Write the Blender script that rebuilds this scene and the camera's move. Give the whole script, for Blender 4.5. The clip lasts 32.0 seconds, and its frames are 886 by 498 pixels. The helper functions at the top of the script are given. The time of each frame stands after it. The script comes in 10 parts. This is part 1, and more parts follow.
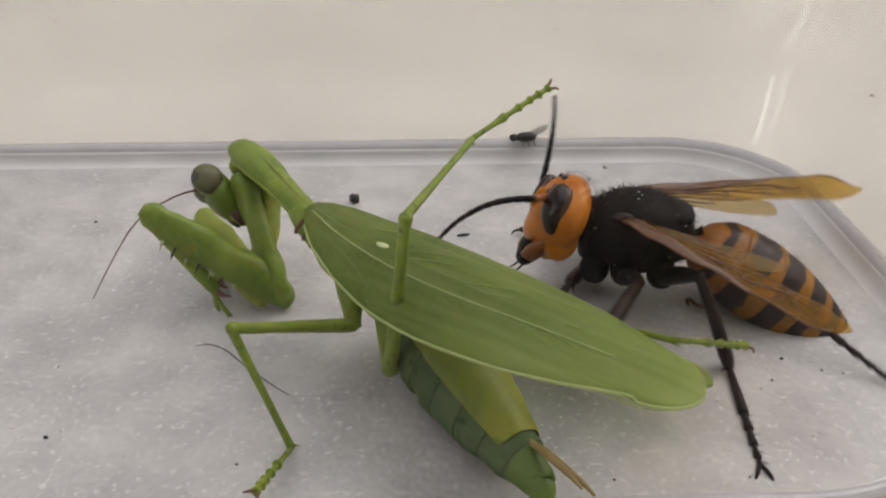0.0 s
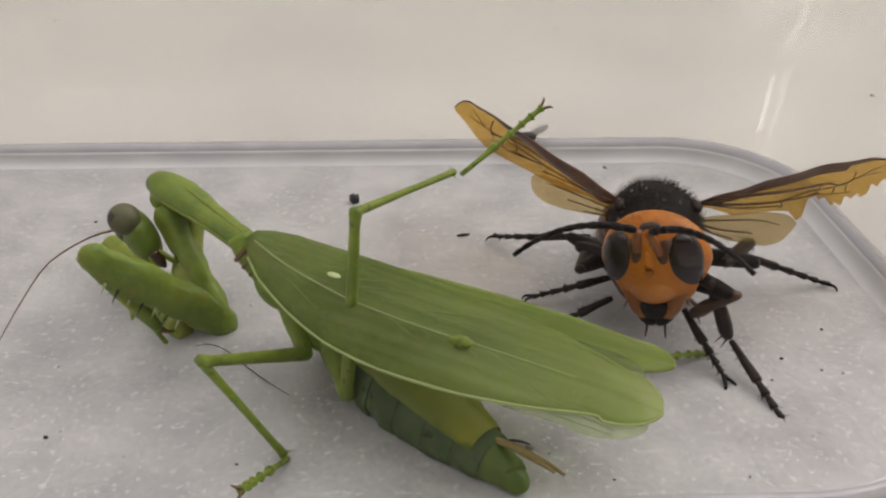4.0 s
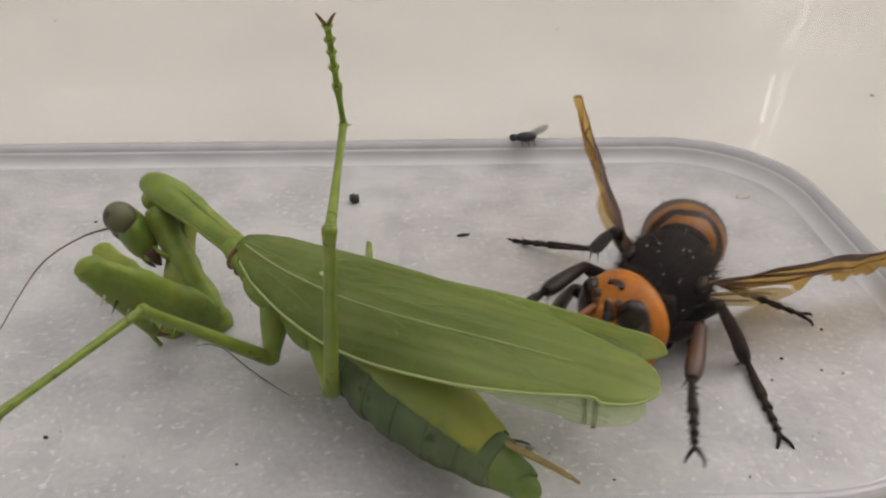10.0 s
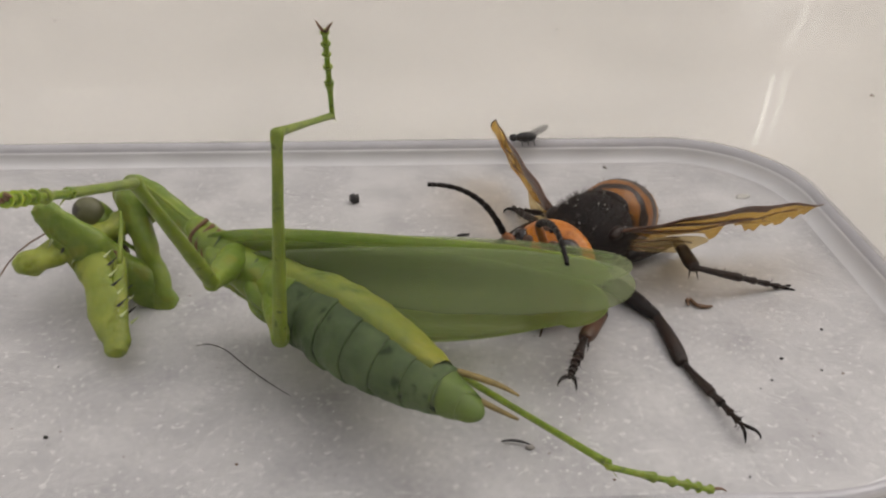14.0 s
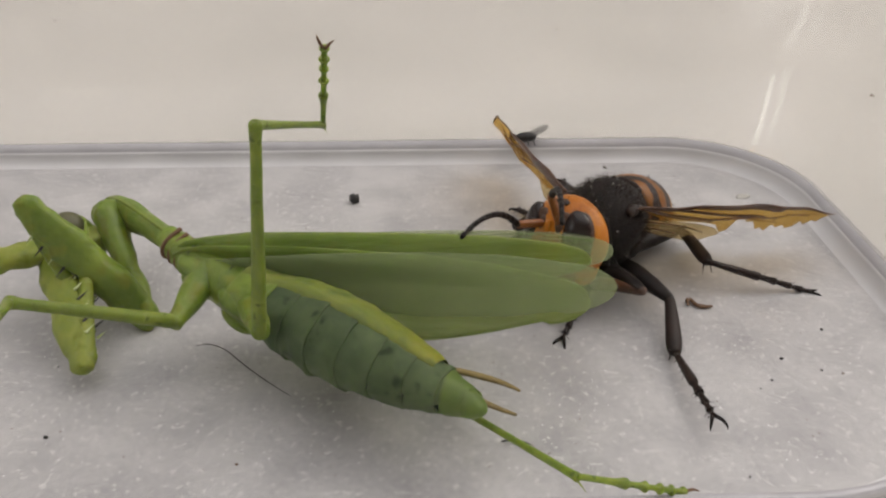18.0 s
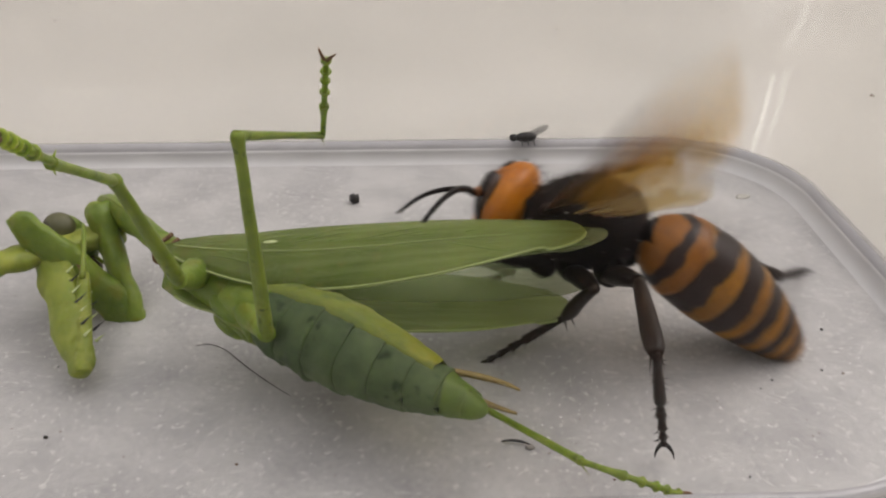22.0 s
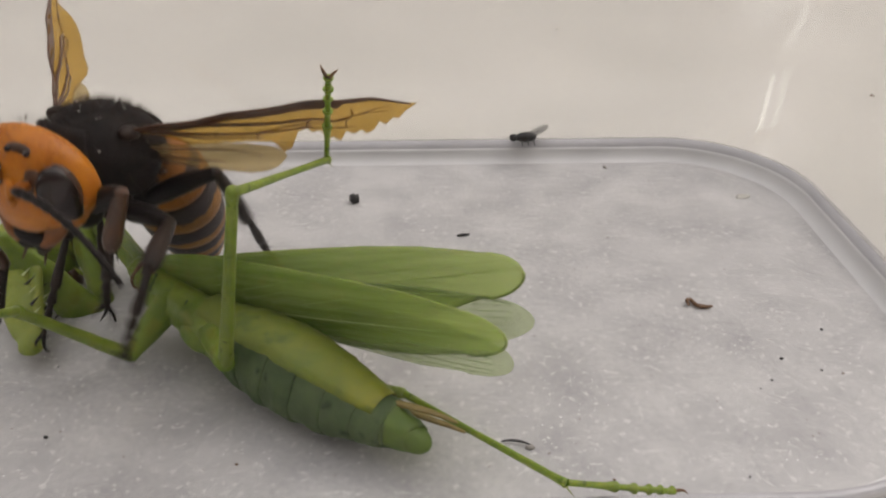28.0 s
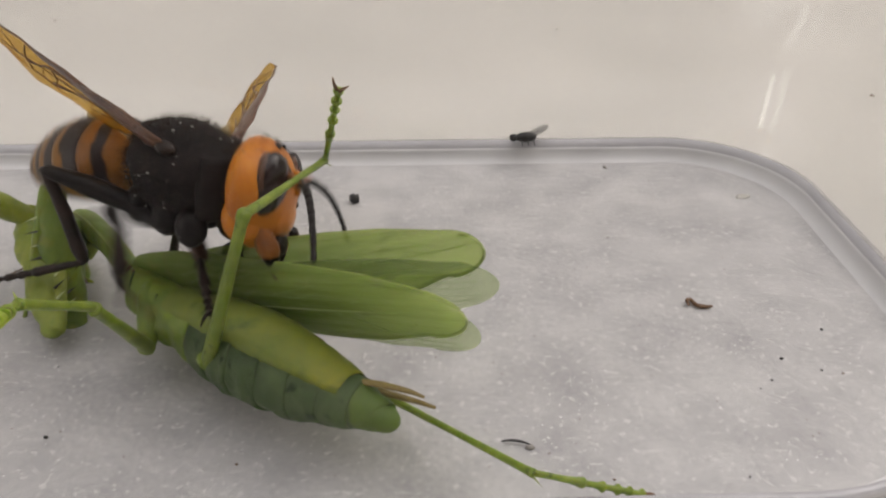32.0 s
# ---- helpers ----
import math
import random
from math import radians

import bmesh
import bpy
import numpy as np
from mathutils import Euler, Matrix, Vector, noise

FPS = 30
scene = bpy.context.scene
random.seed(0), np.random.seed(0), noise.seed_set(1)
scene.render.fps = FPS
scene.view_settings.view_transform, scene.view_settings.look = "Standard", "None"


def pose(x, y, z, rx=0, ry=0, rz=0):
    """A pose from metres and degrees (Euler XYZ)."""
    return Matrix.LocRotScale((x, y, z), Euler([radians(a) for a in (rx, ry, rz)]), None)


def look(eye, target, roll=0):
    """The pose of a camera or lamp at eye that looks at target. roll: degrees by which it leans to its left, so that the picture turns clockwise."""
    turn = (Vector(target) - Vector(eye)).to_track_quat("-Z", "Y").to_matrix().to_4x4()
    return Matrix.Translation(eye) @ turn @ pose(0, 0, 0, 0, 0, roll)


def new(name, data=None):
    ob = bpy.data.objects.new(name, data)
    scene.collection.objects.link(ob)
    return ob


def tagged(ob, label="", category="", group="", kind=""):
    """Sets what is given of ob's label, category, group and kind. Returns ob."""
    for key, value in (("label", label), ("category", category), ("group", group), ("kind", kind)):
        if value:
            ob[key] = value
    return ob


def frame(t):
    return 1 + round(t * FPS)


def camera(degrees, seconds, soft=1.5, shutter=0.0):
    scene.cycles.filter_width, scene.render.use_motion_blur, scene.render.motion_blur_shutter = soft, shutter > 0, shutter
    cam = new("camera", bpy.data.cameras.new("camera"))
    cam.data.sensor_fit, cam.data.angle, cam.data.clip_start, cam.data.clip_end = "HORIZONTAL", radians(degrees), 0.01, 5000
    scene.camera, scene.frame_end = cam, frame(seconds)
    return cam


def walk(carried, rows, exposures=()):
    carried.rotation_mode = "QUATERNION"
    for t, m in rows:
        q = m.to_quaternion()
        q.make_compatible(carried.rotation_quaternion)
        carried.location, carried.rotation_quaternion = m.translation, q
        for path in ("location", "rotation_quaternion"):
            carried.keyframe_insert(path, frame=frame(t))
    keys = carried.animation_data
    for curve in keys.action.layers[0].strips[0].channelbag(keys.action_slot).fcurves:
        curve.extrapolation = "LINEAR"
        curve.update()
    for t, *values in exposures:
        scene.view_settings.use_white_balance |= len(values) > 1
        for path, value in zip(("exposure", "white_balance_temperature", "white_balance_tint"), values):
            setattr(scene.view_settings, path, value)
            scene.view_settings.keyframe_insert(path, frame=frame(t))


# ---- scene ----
cam = camera(60, 32.0, soft=2.1, shutter=0.6)
EYE = (0, 0, 0.052)
VIEW = look(EYE, (0, math.cos(radians(32)), 0.052 - math.sin(radians(32))))
walk(cam, [(0, VIEW), (32, VIEW)], exposures=[(0, 0.0), (32, 0.0)])


# ---- light: a room with a ceiling lamp, seen only by what it lights ----
def area(name, m, power, sx, sy, colour):
    lamp = bpy.data.lights.new(name, "AREA")
    lamp.shape, lamp.size, lamp.size_y, lamp.energy, lamp.color = "RECTANGLE", sx, sy, power, colour
    ob = new(name, lamp)
    ob.matrix_world = m
    return ob


world = bpy.data.worlds.new("room_light")
scene.world = world
world.use_nodes = True
world.node_tree.nodes["Background"].inputs[0].default_value = (1.0, 0.97, 0.95, 1)
world.node_tree.nodes["Background"].inputs[1].default_value = 0.5
area("ceiling_lamp", look((1.20, 0.60, 1.20), (0.0, 0.07, 0.0)), 16.0, 1.2, 1.1, (1.0, 0.93, 0.86))
# added overhead fill with no known source, to soften the shadows
area("fill_panel", look((0.0, 0.30, 1.78), (0.0, 0.301, 0.0)), 24.5, 2.8, 2.6, (0.99, 0.97, 0.99))
area("window_light", look((-1.75, -0.62, 0.55), (0.0, 0.07, 0.0)), 2.5, 0.16, 1.1, (1.0, 0.98, 0.95))
area("window_light", look((-1.85, -0.30, 0.55), (0.0, 0.07, 0.0)), 1.25, 0.16, 1.1, (1.0, 0.98, 0.95))


# ---- materials ----
def rgb(c):
    return (c[0], c[1], c[2], 1)


class Mat:
    """A principled material with noise at two scales in colour, roughness and relief."""

    def __init__(self, name, a, b=None, scale=400.0, fine=2500.0, rough=0.5, bump=0.15, metal=0.0, coat=0.0, sss=0.0, sss_c=None,
                 trans=0.0, spots=None, spec=0.5):
        self.m = bpy.data.materials.new(name)
        self.m.use_nodes = True
        n, l = self.m.node_tree.nodes, self.m.node_tree.links
        self.n, self.l = n, l
        p = self.p = n["Principled BSDF"]
        b = b or a
        tc = self.tc = n.new("ShaderNodeTexCoord")
        n1 = n.new("ShaderNodeTexNoise")
        n1.inputs["Scale"].default_value, n1.inputs["Detail"].default_value = scale, 4
        n2 = n.new("ShaderNodeTexNoise")
        n2.inputs["Scale"].default_value, n2.inputs["Detail"].default_value = fine, 3
        l.new(tc.outputs["Object"], n1.inputs["Vector"])
        l.new(tc.outputs["Object"], n2.inputs["Vector"])
        add = n.new("ShaderNodeMath")
        add.operation = "MULTIPLY_ADD"
        l.new(n2.outputs["Fac"], add.inputs[0])
        add.inputs[1].default_value = 0.45
        l.new(n1.outputs["Fac"], add.inputs[2])
        ramp = self.ramp = n.new("ShaderNodeValToRGB")
        ramp.color_ramp.elements[0].position, ramp.color_ramp.elements[1].position = 0.45, 0.95
        ramp.color_ramp.elements[0].color, ramp.color_ramp.elements[1].color = rgb(a), rgb(b)
        l.new(add.outputs[0], ramp.inputs[0])
        self.colour = ramp.outputs[0]
        if spots:
            col, size, amount = spots
            v = n.new("ShaderNodeTexNoise")
            v.inputs["Scale"].default_value, v.inputs["Detail"].default_value = size, 2
            l.new(tc.outputs["Object"], v.inputs["Vector"])
            r2 = n.new("ShaderNodeValToRGB")
            r2.color_ramp.elements[0].position, r2.color_ramp.elements[1].position = amount, amount + 0.08
            l.new(v.outputs["Fac"], r2.inputs[0])
            mix = n.new("ShaderNodeMix")
            mix.data_type = "RGBA"
            l.new(r2.outputs[0], mix.inputs[0])
            l.new(self.colour, mix.inputs[6])
            mix.inputs[7].default_value = rgb(col)
            self.colour = mix.outputs[2]
        l.new(self.colour, p.inputs["Base Color"])
        rr = n.new("ShaderNodeMapRange")
        rr.inputs[3].default_value, rr.inputs[4].default_value = rough * 0.75, min(1, rough * 1.25)
        l.new(n2.outputs["Fac"], rr.inputs[0])
        l.new(rr.outputs[0], p.inputs["Roughness"])
        bp = n.new("ShaderNodeBump")
        bp.inputs["Strength"].default_value, bp.inputs["Distance"].default_value = bump, 0.0002
        l.new(add.outputs[0], bp.inputs["Height"])
        l.new(bp.outputs[0], p.inputs["Normal"])
        self.bump = bp
        p.inputs["Metallic"].default_value = metal
        p.inputs["Coat Weight"].default_value = coat
        p.inputs["Coat Roughness"].default_value = 0.15
        p.inputs["Specular IOR Level"].default_value = spec
        if sss:
            p.inputs["Subsurface Weight"].default_value = sss
            p.inputs["Subsurface Radius"].default_value = sss_c or (0.3, 0.6, 0.1)
            p.inputs["Subsurface Scale"].default_value = 0.0015
        p.inputs["Transmission Weight"].default_value = trans

    def see_through(self, amount, tint, translucent=0.35):
        """Lets part of the light straight through, tinted, and part of it scatter through."""
        n, l = self.n, self.l
        out = n["Material Output"]
        tr = n.new("ShaderNodeBsdfTransparent")
        tr.inputs[0].default_value = rgb(tint)
        tl = n.new("ShaderNodeBsdfTranslucent")
        l.new(self.colour, tl.inputs[0])
        a, b = n.new("ShaderNodeMixShader"), n.new("ShaderNodeMixShader")
        a.inputs[0].default_value, b.inputs[0].default_value = translucent, amount
        l.new(self.p.outputs[0], a.inputs[1])
        l.new(tl.outputs[0], a.inputs[2])
        l.new(a.outputs[0], b.inputs[1])
        l.new(tr.outputs[0], b.inputs[2])
        l.new(b.outputs[0], out.inputs[0])
        return self


# the pale spots put the frosted floor's sparkle into its colour
M_FLOOR = Mat("frosted_plastic", (0.335, 0.327, 0.331), (0.52, 0.508, 0.505), 130, 1500, rough=0.34, bump=1.0, spots=((0.57, 0.56, 0.55), 1300, 0.60)).m
# paler than the floor: the rounded foot's highlight is put into its colour
M_EDGE = Mat("edge_plastic_with_sheen", (0.56, 0.553, 0.56), (0.66, 0.653, 0.66), 120, 900, rough=0.36, bump=0.06).m
M_LINE = Mat("moulded_line", (0.44, 0.432, 0.452), (0.52, 0.51, 0.532), 200, 900, rough=0.25, bump=0.06).m
M_CLEAR = Mat("clear_plastic", (0.05, 0.05, 0.052), None, 120, 900, rough=0.06, bump=0.01).see_through(0.965, (0.985, 0.985, 0.99), 0.0).m
M_HAZE = Mat("hazy_plastic", (0.58, 0.565, 0.55), (0.80, 0.775, 0.74), 45, 500, rough=0.22, bump=0.3).see_through(0.80, (0.97, 0.965, 0.955), 0.4).m


def glaze(mat, rough):
    """A sharp gloss over the plastic, stronger at grazing angles."""
    n, l = mat.node_tree.nodes, mat.node_tree.links
    out = n["Material Output"]
    under = out.inputs[0].links[0].from_socket
    lw = n.new("ShaderNodeLayerWeight")
    lw.inputs[0].default_value = 0.5
    po = n.new("ShaderNodeMath")
    po.operation = "POWER"
    po.inputs[1].default_value = 5.0
    l.new(lw.outputs["Facing"], po.inputs[0])
    fr = n.new("ShaderNodeMath")
    fr.operation = "MULTIPLY_ADD"
    fr.inputs[1].default_value, fr.inputs[2].default_value = 0.6, 0.05
    l.new(po.outputs[0], fr.inputs[0])
    gl = n.new("ShaderNodeBsdfGlossy")
    gl.inputs["Roughness"].default_value = rough
    mx = n.new("ShaderNodeMixShader")
    l.new(fr.outputs[0], mx.inputs[0])
    l.new(under, mx.inputs[1])
    l.new(gl.outputs[0], mx.inputs[2])
    l.new(mx.outputs[0], out.inputs[0])
    return mat


M_HAZE = glaze(M_HAZE, 0.07)
M_TABLE = Mat("white_table", (0.66, 0.645, 0.61), (0.80, 0.775, 0.735), 18, 400, rough=0.5, bump=0.05).m
M_WALL = Mat("painted_wall", (0.72, 0.70, 0.66), (0.78, 0.76, 0.72), 6, 120, rough=0.8, bump=0.05).m
GREEN_SSS = dict(sss=0.5, sss_c=(0.7, 1.0, 0.2), spec=0.36)
M_GREEN = Mat("leaf_green_cuticle", (0.072, 0.130, 0.012), (0.21, 0.275, 0.036), 220, 1300, rough=0.42, bump=1.5, spots=((0.17, 0.20, 0.020), 480, 0.57), **GREEN_SSS).m
M_LIME = Mat("lime_cuticle", (0.13, 0.185, 0.020), (0.29, 0.32, 0.050), 260, 1500, rough=0.5, bump=0.9, spots=((0.17, 0.20, 0.014), 600, 0.60), **GREEN_SSS).m


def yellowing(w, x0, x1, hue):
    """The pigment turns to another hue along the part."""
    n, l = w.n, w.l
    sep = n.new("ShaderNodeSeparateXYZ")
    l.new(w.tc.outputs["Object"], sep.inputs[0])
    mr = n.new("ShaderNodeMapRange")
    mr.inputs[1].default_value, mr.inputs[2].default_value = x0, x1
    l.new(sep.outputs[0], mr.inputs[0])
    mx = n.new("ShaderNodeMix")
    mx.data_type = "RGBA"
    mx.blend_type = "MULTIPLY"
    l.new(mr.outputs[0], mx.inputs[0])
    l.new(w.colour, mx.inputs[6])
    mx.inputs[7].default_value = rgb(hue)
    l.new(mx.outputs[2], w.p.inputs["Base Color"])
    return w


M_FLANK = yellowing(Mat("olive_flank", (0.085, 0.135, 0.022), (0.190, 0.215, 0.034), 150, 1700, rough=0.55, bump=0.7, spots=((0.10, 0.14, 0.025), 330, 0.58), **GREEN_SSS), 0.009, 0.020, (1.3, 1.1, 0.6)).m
M_CERCUS = Mat("tan_feeler", (0.17, 0.12, 0.035), (0.28, 0.21, 0.07), 600, 1900, rough=0.5, bump=0.4).m
M_TAIL = Mat("dull_green_tail", (0.060, 0.105, 0.016), (0.12, 0.17, 0.03), 300, 1700, rough=0.5, bump=0.3, **GREEN_SSS).m
M_LEG = Mat("leg_green", (0.100, 0.148, 0.014), (0.21, 0.255, 0.036), 500, 1900, rough=0.42, bump=0.4, spots=((0.08, 0.11, 0.012), 1000, 0.64), **GREEN_SSS).m
M_BELLY = Mat("blue_green_cuticle", (0.042, 0.068, 0.028), (0.095, 0.130, 0.055), 300, 1500, rough=0.6, bump=0.8, spots=((0.024, 0.042, 0.014), 500, 0.60), sss=0.35, sss_c=(0.5, 0.9, 0.3), spec=0.2).m
M_TEGMEN = Mat("leathery_forewing", (0.155, 0.220, 0.046), (0.275, 0.340, 0.092), 180, 1800, rough=0.38, bump=1.1, spots=((0.27, 0.29, 0.08), 520, 0.60), **GREEN_SSS)


def wing_grain(w, pale):
    """Long fine grain along the blade, paler towards the tip."""
    n, l = w.n, w.l
    sc = n.new("ShaderNodeMapping")
    sc.inputs["Scale"].default_value = (60, 1500, 100)
    l.new(w.tc.outputs["Object"], sc.inputs[0])
    g = n.new("ShaderNodeTexNoise")
    g.inputs["Scale"].default_value, g.inputs["Detail"].default_value = 1.0, 3
    l.new(sc.outputs[0], g.inputs["Vector"])
    sep = n.new("ShaderNodeSeparateXYZ")
    l.new(w.tc.outputs["Object"], sep.inputs[0])
    mr = n.new("ShaderNodeMapRange")
    mr.inputs[1].default_value, mr.inputs[2].default_value, mr.inputs[3].default_value, mr.inputs[4].default_value = 0.012, 0.044, -0.22, 0.55
    l.new(sep.outputs[0], mr.inputs[0])
    add = n.new("ShaderNodeMath")
    l.new(g.outputs["Fac"], add.inputs[0])
    l.new(mr.outputs[0], add.inputs[1])
    rp = n.new("ShaderNodeValToRGB")
    rp.color_ramp.elements[0].position, rp.color_ramp.elements[1].position = 0.30, 1.0
    l.new(add.outputs[0], rp.inputs[0])
    mix = n.new("ShaderNodeMix")
    mix.data_type = "RGBA"
    l.new(rp.outputs[0], mix.inputs[0])
    l.new(w.colour, mix.inputs[6])
    mix.inputs[7].default_value = rgb(pale)
    w.colour = mix.outputs[2]
    l.new(w.colour, w.p.inputs["Base Color"])
    return w


def clear_tip(w, x0, x1, a0, a1, tint):
    """Leathery at the root, membranous towards the tip: the share of light let through grows along the blade."""
    w.see_through(a0, tint, 0.5)
    n, l = w.n, w.l
    sep = n.new("ShaderNodeSeparateXYZ")
    l.new(w.tc.outputs["Object"], sep.inputs[0])
    mr = n.new("ShaderNodeMapRange")
    mr.inputs[1].default_value, mr.inputs[2].default_value, mr.inputs[3].default_value, mr.inputs[4].default_value = x0, x1, a0, a1
    l.new(sep.outputs[0], mr.inputs[0])
    l.new(mr.outputs[0], n["Material Output"].inputs[0].links[0].from_node.inputs[0])
    return w


M_TEGMEN = clear_tip(wing_grain(M_TEGMEN, (0.44, 0.50, 0.20)), 0.014, 0.040, 0.30, 0.58, (0.90, 0.96, 0.70)).m
M_EDGE_G = Mat("forewing_rim", (0.25, 0.31, 0.10), (0.31, 0.37, 0.13), 300, 1500, rough=0.4).m
M_HINDW = Mat("net_hindwing", (0.46, 0.54, 0.30), (0.56, 0.62, 0.40), 300, 1500, rough=0.3).see_through(0.68, (0.93, 0.96, 0.85), 0.45).m
M_FLYWING = Mat("clear_fly_wing", (0.30, 0.29, 0.27), (0.38, 0.36, 0.34), 300, 1500, rough=0.3).see_through(0.6, (0.9, 0.9, 0.9), 0.4).m
M_VEIN_T = Mat("forewing_vein", (0.17, 0.23, 0.05), (0.22, 0.28, 0.08), 300, 1500, rough=0.5).m
M_VEIN_G = Mat("green_vein", (0.10, 0.17, 0.045), (0.15, 0.22, 0.06), 300, 1500, rough=0.5).m
M_EYE_G = Mat("dull_olive_eye", (0.065, 0.066, 0.028), (0.125, 0.118, 0.055), 500, 5000, rough=0.5, bump=0.2, spots=((0.03, 0.022, 0.012), 420, 0.6)).m
M_DARK = Mat("black_chitin", (0.004, 0.003, 0.003), (0.014, 0.010, 0.009), 400, 2600, rough=0.42, bump=0.3, spec=0.12).m
M_BROWNLEG = Mat("brown_black_chitin", (0.006, 0.004, 0.003), (0.026, 0.014, 0.010), 350, 2600, rough=0.45, bump=0.3, spec=0.2).m
M_RUST = Mat("rust_brown_chitin", (0.028, 0.011, 0.005), (0.085, 0.030, 0.009), 350, 2600, rough=0.4, bump=0.2).m
M_THORAX = Mat("black_hairy_thorax", (0.005, 0.004, 0.004), (0.018, 0.013, 0.012), 380, 3000, rough=0.62, bump=0.5, spec=0.12).m
M_HAIR = Mat("brown_hair", (0.010, 0.006, 0.004), (0.040, 0.024, 0.014), 500, 3000, rough=0.6, spec=0.15).m
M_ORANGE = Mat("orange_chitin", (0.36, 0.100, 0.004), (0.53, 0.185, 0.006), 300, 2400, rough=0.40, bump=0.6, spots=((0.36, 0.105, 0.004), 900, 0.66), coat=0.0, spec=0.35, sss=0.12, sss_c=(0.8, 0.35, 0.05)).m
M_MANDIBLE = Mat("brown_mandible", (0.13, 0.036, 0.005), (0.30, 0.095, 0.008), 300, 2000, rough=0.35, bump=0.25).m
M_CLYPEUS = Mat("deep_orange_clypeus", (0.36, 0.105, 0.006), (0.52, 0.185, 0.010), 300, 1600, rough=0.34, bump=0.6, coat=0.15).m
M_EYE = Mat("dark_compound_eye", (0.008, 0.004, 0.004), (0.018, 0.008, 0.007), 600, 6000, rough=0.2, bump=0.05, coat=0.15, spec=0.3).m
M_WING = Mat("amber_wing", (0.22, 0.115, 0.014), (0.40, 0.25, 0.050), 200, 1500, rough=0.18, bump=0.35).see_through(0.68, (1.0, 0.83, 0.46), 0.5).m
M_WING_H = Mat("pale_hindwing", (0.30, 0.22, 0.10), (0.46, 0.36, 0.20), 200, 1500, rough=0.2, bump=0.3).see_through(0.66, (0.97, 0.88, 0.66), 0.5).m
M_WING_D = Mat("dark_wing_margin", (0.06, 0.022, 0.010), (0.11, 0.042, 0.015), 300, 1500, rough=0.3).m
M_BLACK = Mat("black_speck", (0.012, 0.011, 0.011), (0.03, 0.028, 0.027), 500, 3000, rough=0.6).m
M_CRUMB = Mat("brown_crumb", (0.10, 0.05, 0.025), (0.18, 0.10, 0.05), 600, 3000, rough=0.7).m
M_GREYBIT = Mat("grey_dust", (0.25, 0.23, 0.21), (0.35, 0.33, 0.30), 600, 3000, rough=0.8).m
M_WHITE = Mat("pale_spot", (0.40, 0.47, 0.20), (0.52, 0.57, 0.30), 600, 3000, rough=0.6).m


def banded(name, dark_from, dark_to, orange, second):
    """Abdomen plate: the attribute band runs from 0 at its front to 1 at its rear edge."""
    mm_ = Mat(name, orange, second, 220, 2200, rough=0.42, bump=0.4, coat=0.0, spec=0.3)
    n, l = mm_.n, mm_.l
    at = n.new("ShaderNodeAttribute")
    at.attribute_name = "band"
    wob = n.new("ShaderNodeTexNoise")
    wob.inputs["Scale"].default_value, wob.inputs["Detail"].default_value = 340, 4
    l.new(mm_.tc.outputs["Object"], wob.inputs["Vector"])
    add = n.new("ShaderNodeMath")
    add.operation = "MULTIPLY_ADD"
    l.new(wob.outputs["Fac"], add.inputs[0])
    add.inputs[1].default_value = 0.42
    l.new(at.outputs["Fac"], add.inputs[2])
    r = n.new("ShaderNodeValToRGB")
    e = r.color_ramp.elements
    e[0].position, e[0].color = dark_from + 0.15, (0, 0, 0, 1)
    e[1].position, e[1].color = dark_from + 0.22, (1, 1, 1, 1)
    for pos, v in ((dark_to + 0.15, 1), (dark_to + 0.22, 0)):
        k = e.new(pos)
        k.color = (v, v, v, 1)
    l.new(add.outputs[0], r.inputs[0])
    mix = n.new("ShaderNodeMix")
    mix.data_type = "RGBA"
    l.new(r.outputs[0], mix.inputs[0])
    l.new(mm_.colour, mix.inputs[6])
    mix.inputs[7].default_value = (0.020, 0.010, 0.008, 1)
    l.new(mix.outputs[2], mm_.p.inputs["Base Color"])
    return mm_.m


M_TERGITE = banded("banded_tergite", 0.16, 0.74, (0.13, 0.050, 0.004), (0.34, 0.150, 0.010))
M_TERGITE1 = banded("front_tergite", 0.50, 0.74, (0.14, 0.046, 0.006), (0.30, 0.115, 0.012))
M_TIP = Mat("orange_tail_tip", (0.22, 0.09, 0.012), (0.36, 0.16, 0.02), 300, 2400, rough=0.35, bump=0.15).m


# ---- mesh helpers; lengths in millimetres ----
MM = 0.001


def mm(t, x, y, z, rx, ry, rz):
    return (t, pose(x * MM, y * MM, z * MM, rx, ry, rz))


def thing(name, label, category, group="", kind=""):
    return tagged(new(name), label, category, group, kind)


def part(name, bm, material, parent=None, label="", smooth=True, m=None):
    me = bpy.data.meshes.new(name)
    bm.to_mesh(me)
    bm.free()
    for p in me.polygons:
        p.use_smooth = smooth
    me.materials.append(material)
    ob = new(name, me)
    if parent is not None:
        ob.parent = parent
    if m is not None:
        ob.matrix_basis = m
    return tagged(ob, label)


def resample(path, rr, k):
    """Rounds a path and its radii with k steps between the points."""
    rows_ = [(*p, *r) for p, r in zip(path, rr)]
    out = []
    for i in range(len(rows_) - 1):
        p0, p1, p2, p3 = rows_[max(i - 1, 0)], rows_[i], rows_[i + 1], rows_[min(i + 2, len(rows_) - 1)]
        for j in range(k):
            f = j / k
            out.append([.5 * (2 * b + (c - a) * f + (2 * a - 5 * b + 4 * c - d) * f * f + (3 * b - a - 3 * c + d) * f ** 3) for a, b, c, d in zip(p0, p1, p2, p3)])
    out.append(list(rows_[-1]))
    return [o[:3] for o in out], [(max(.005, o[3]), max(.005, o[4])) for o in out]


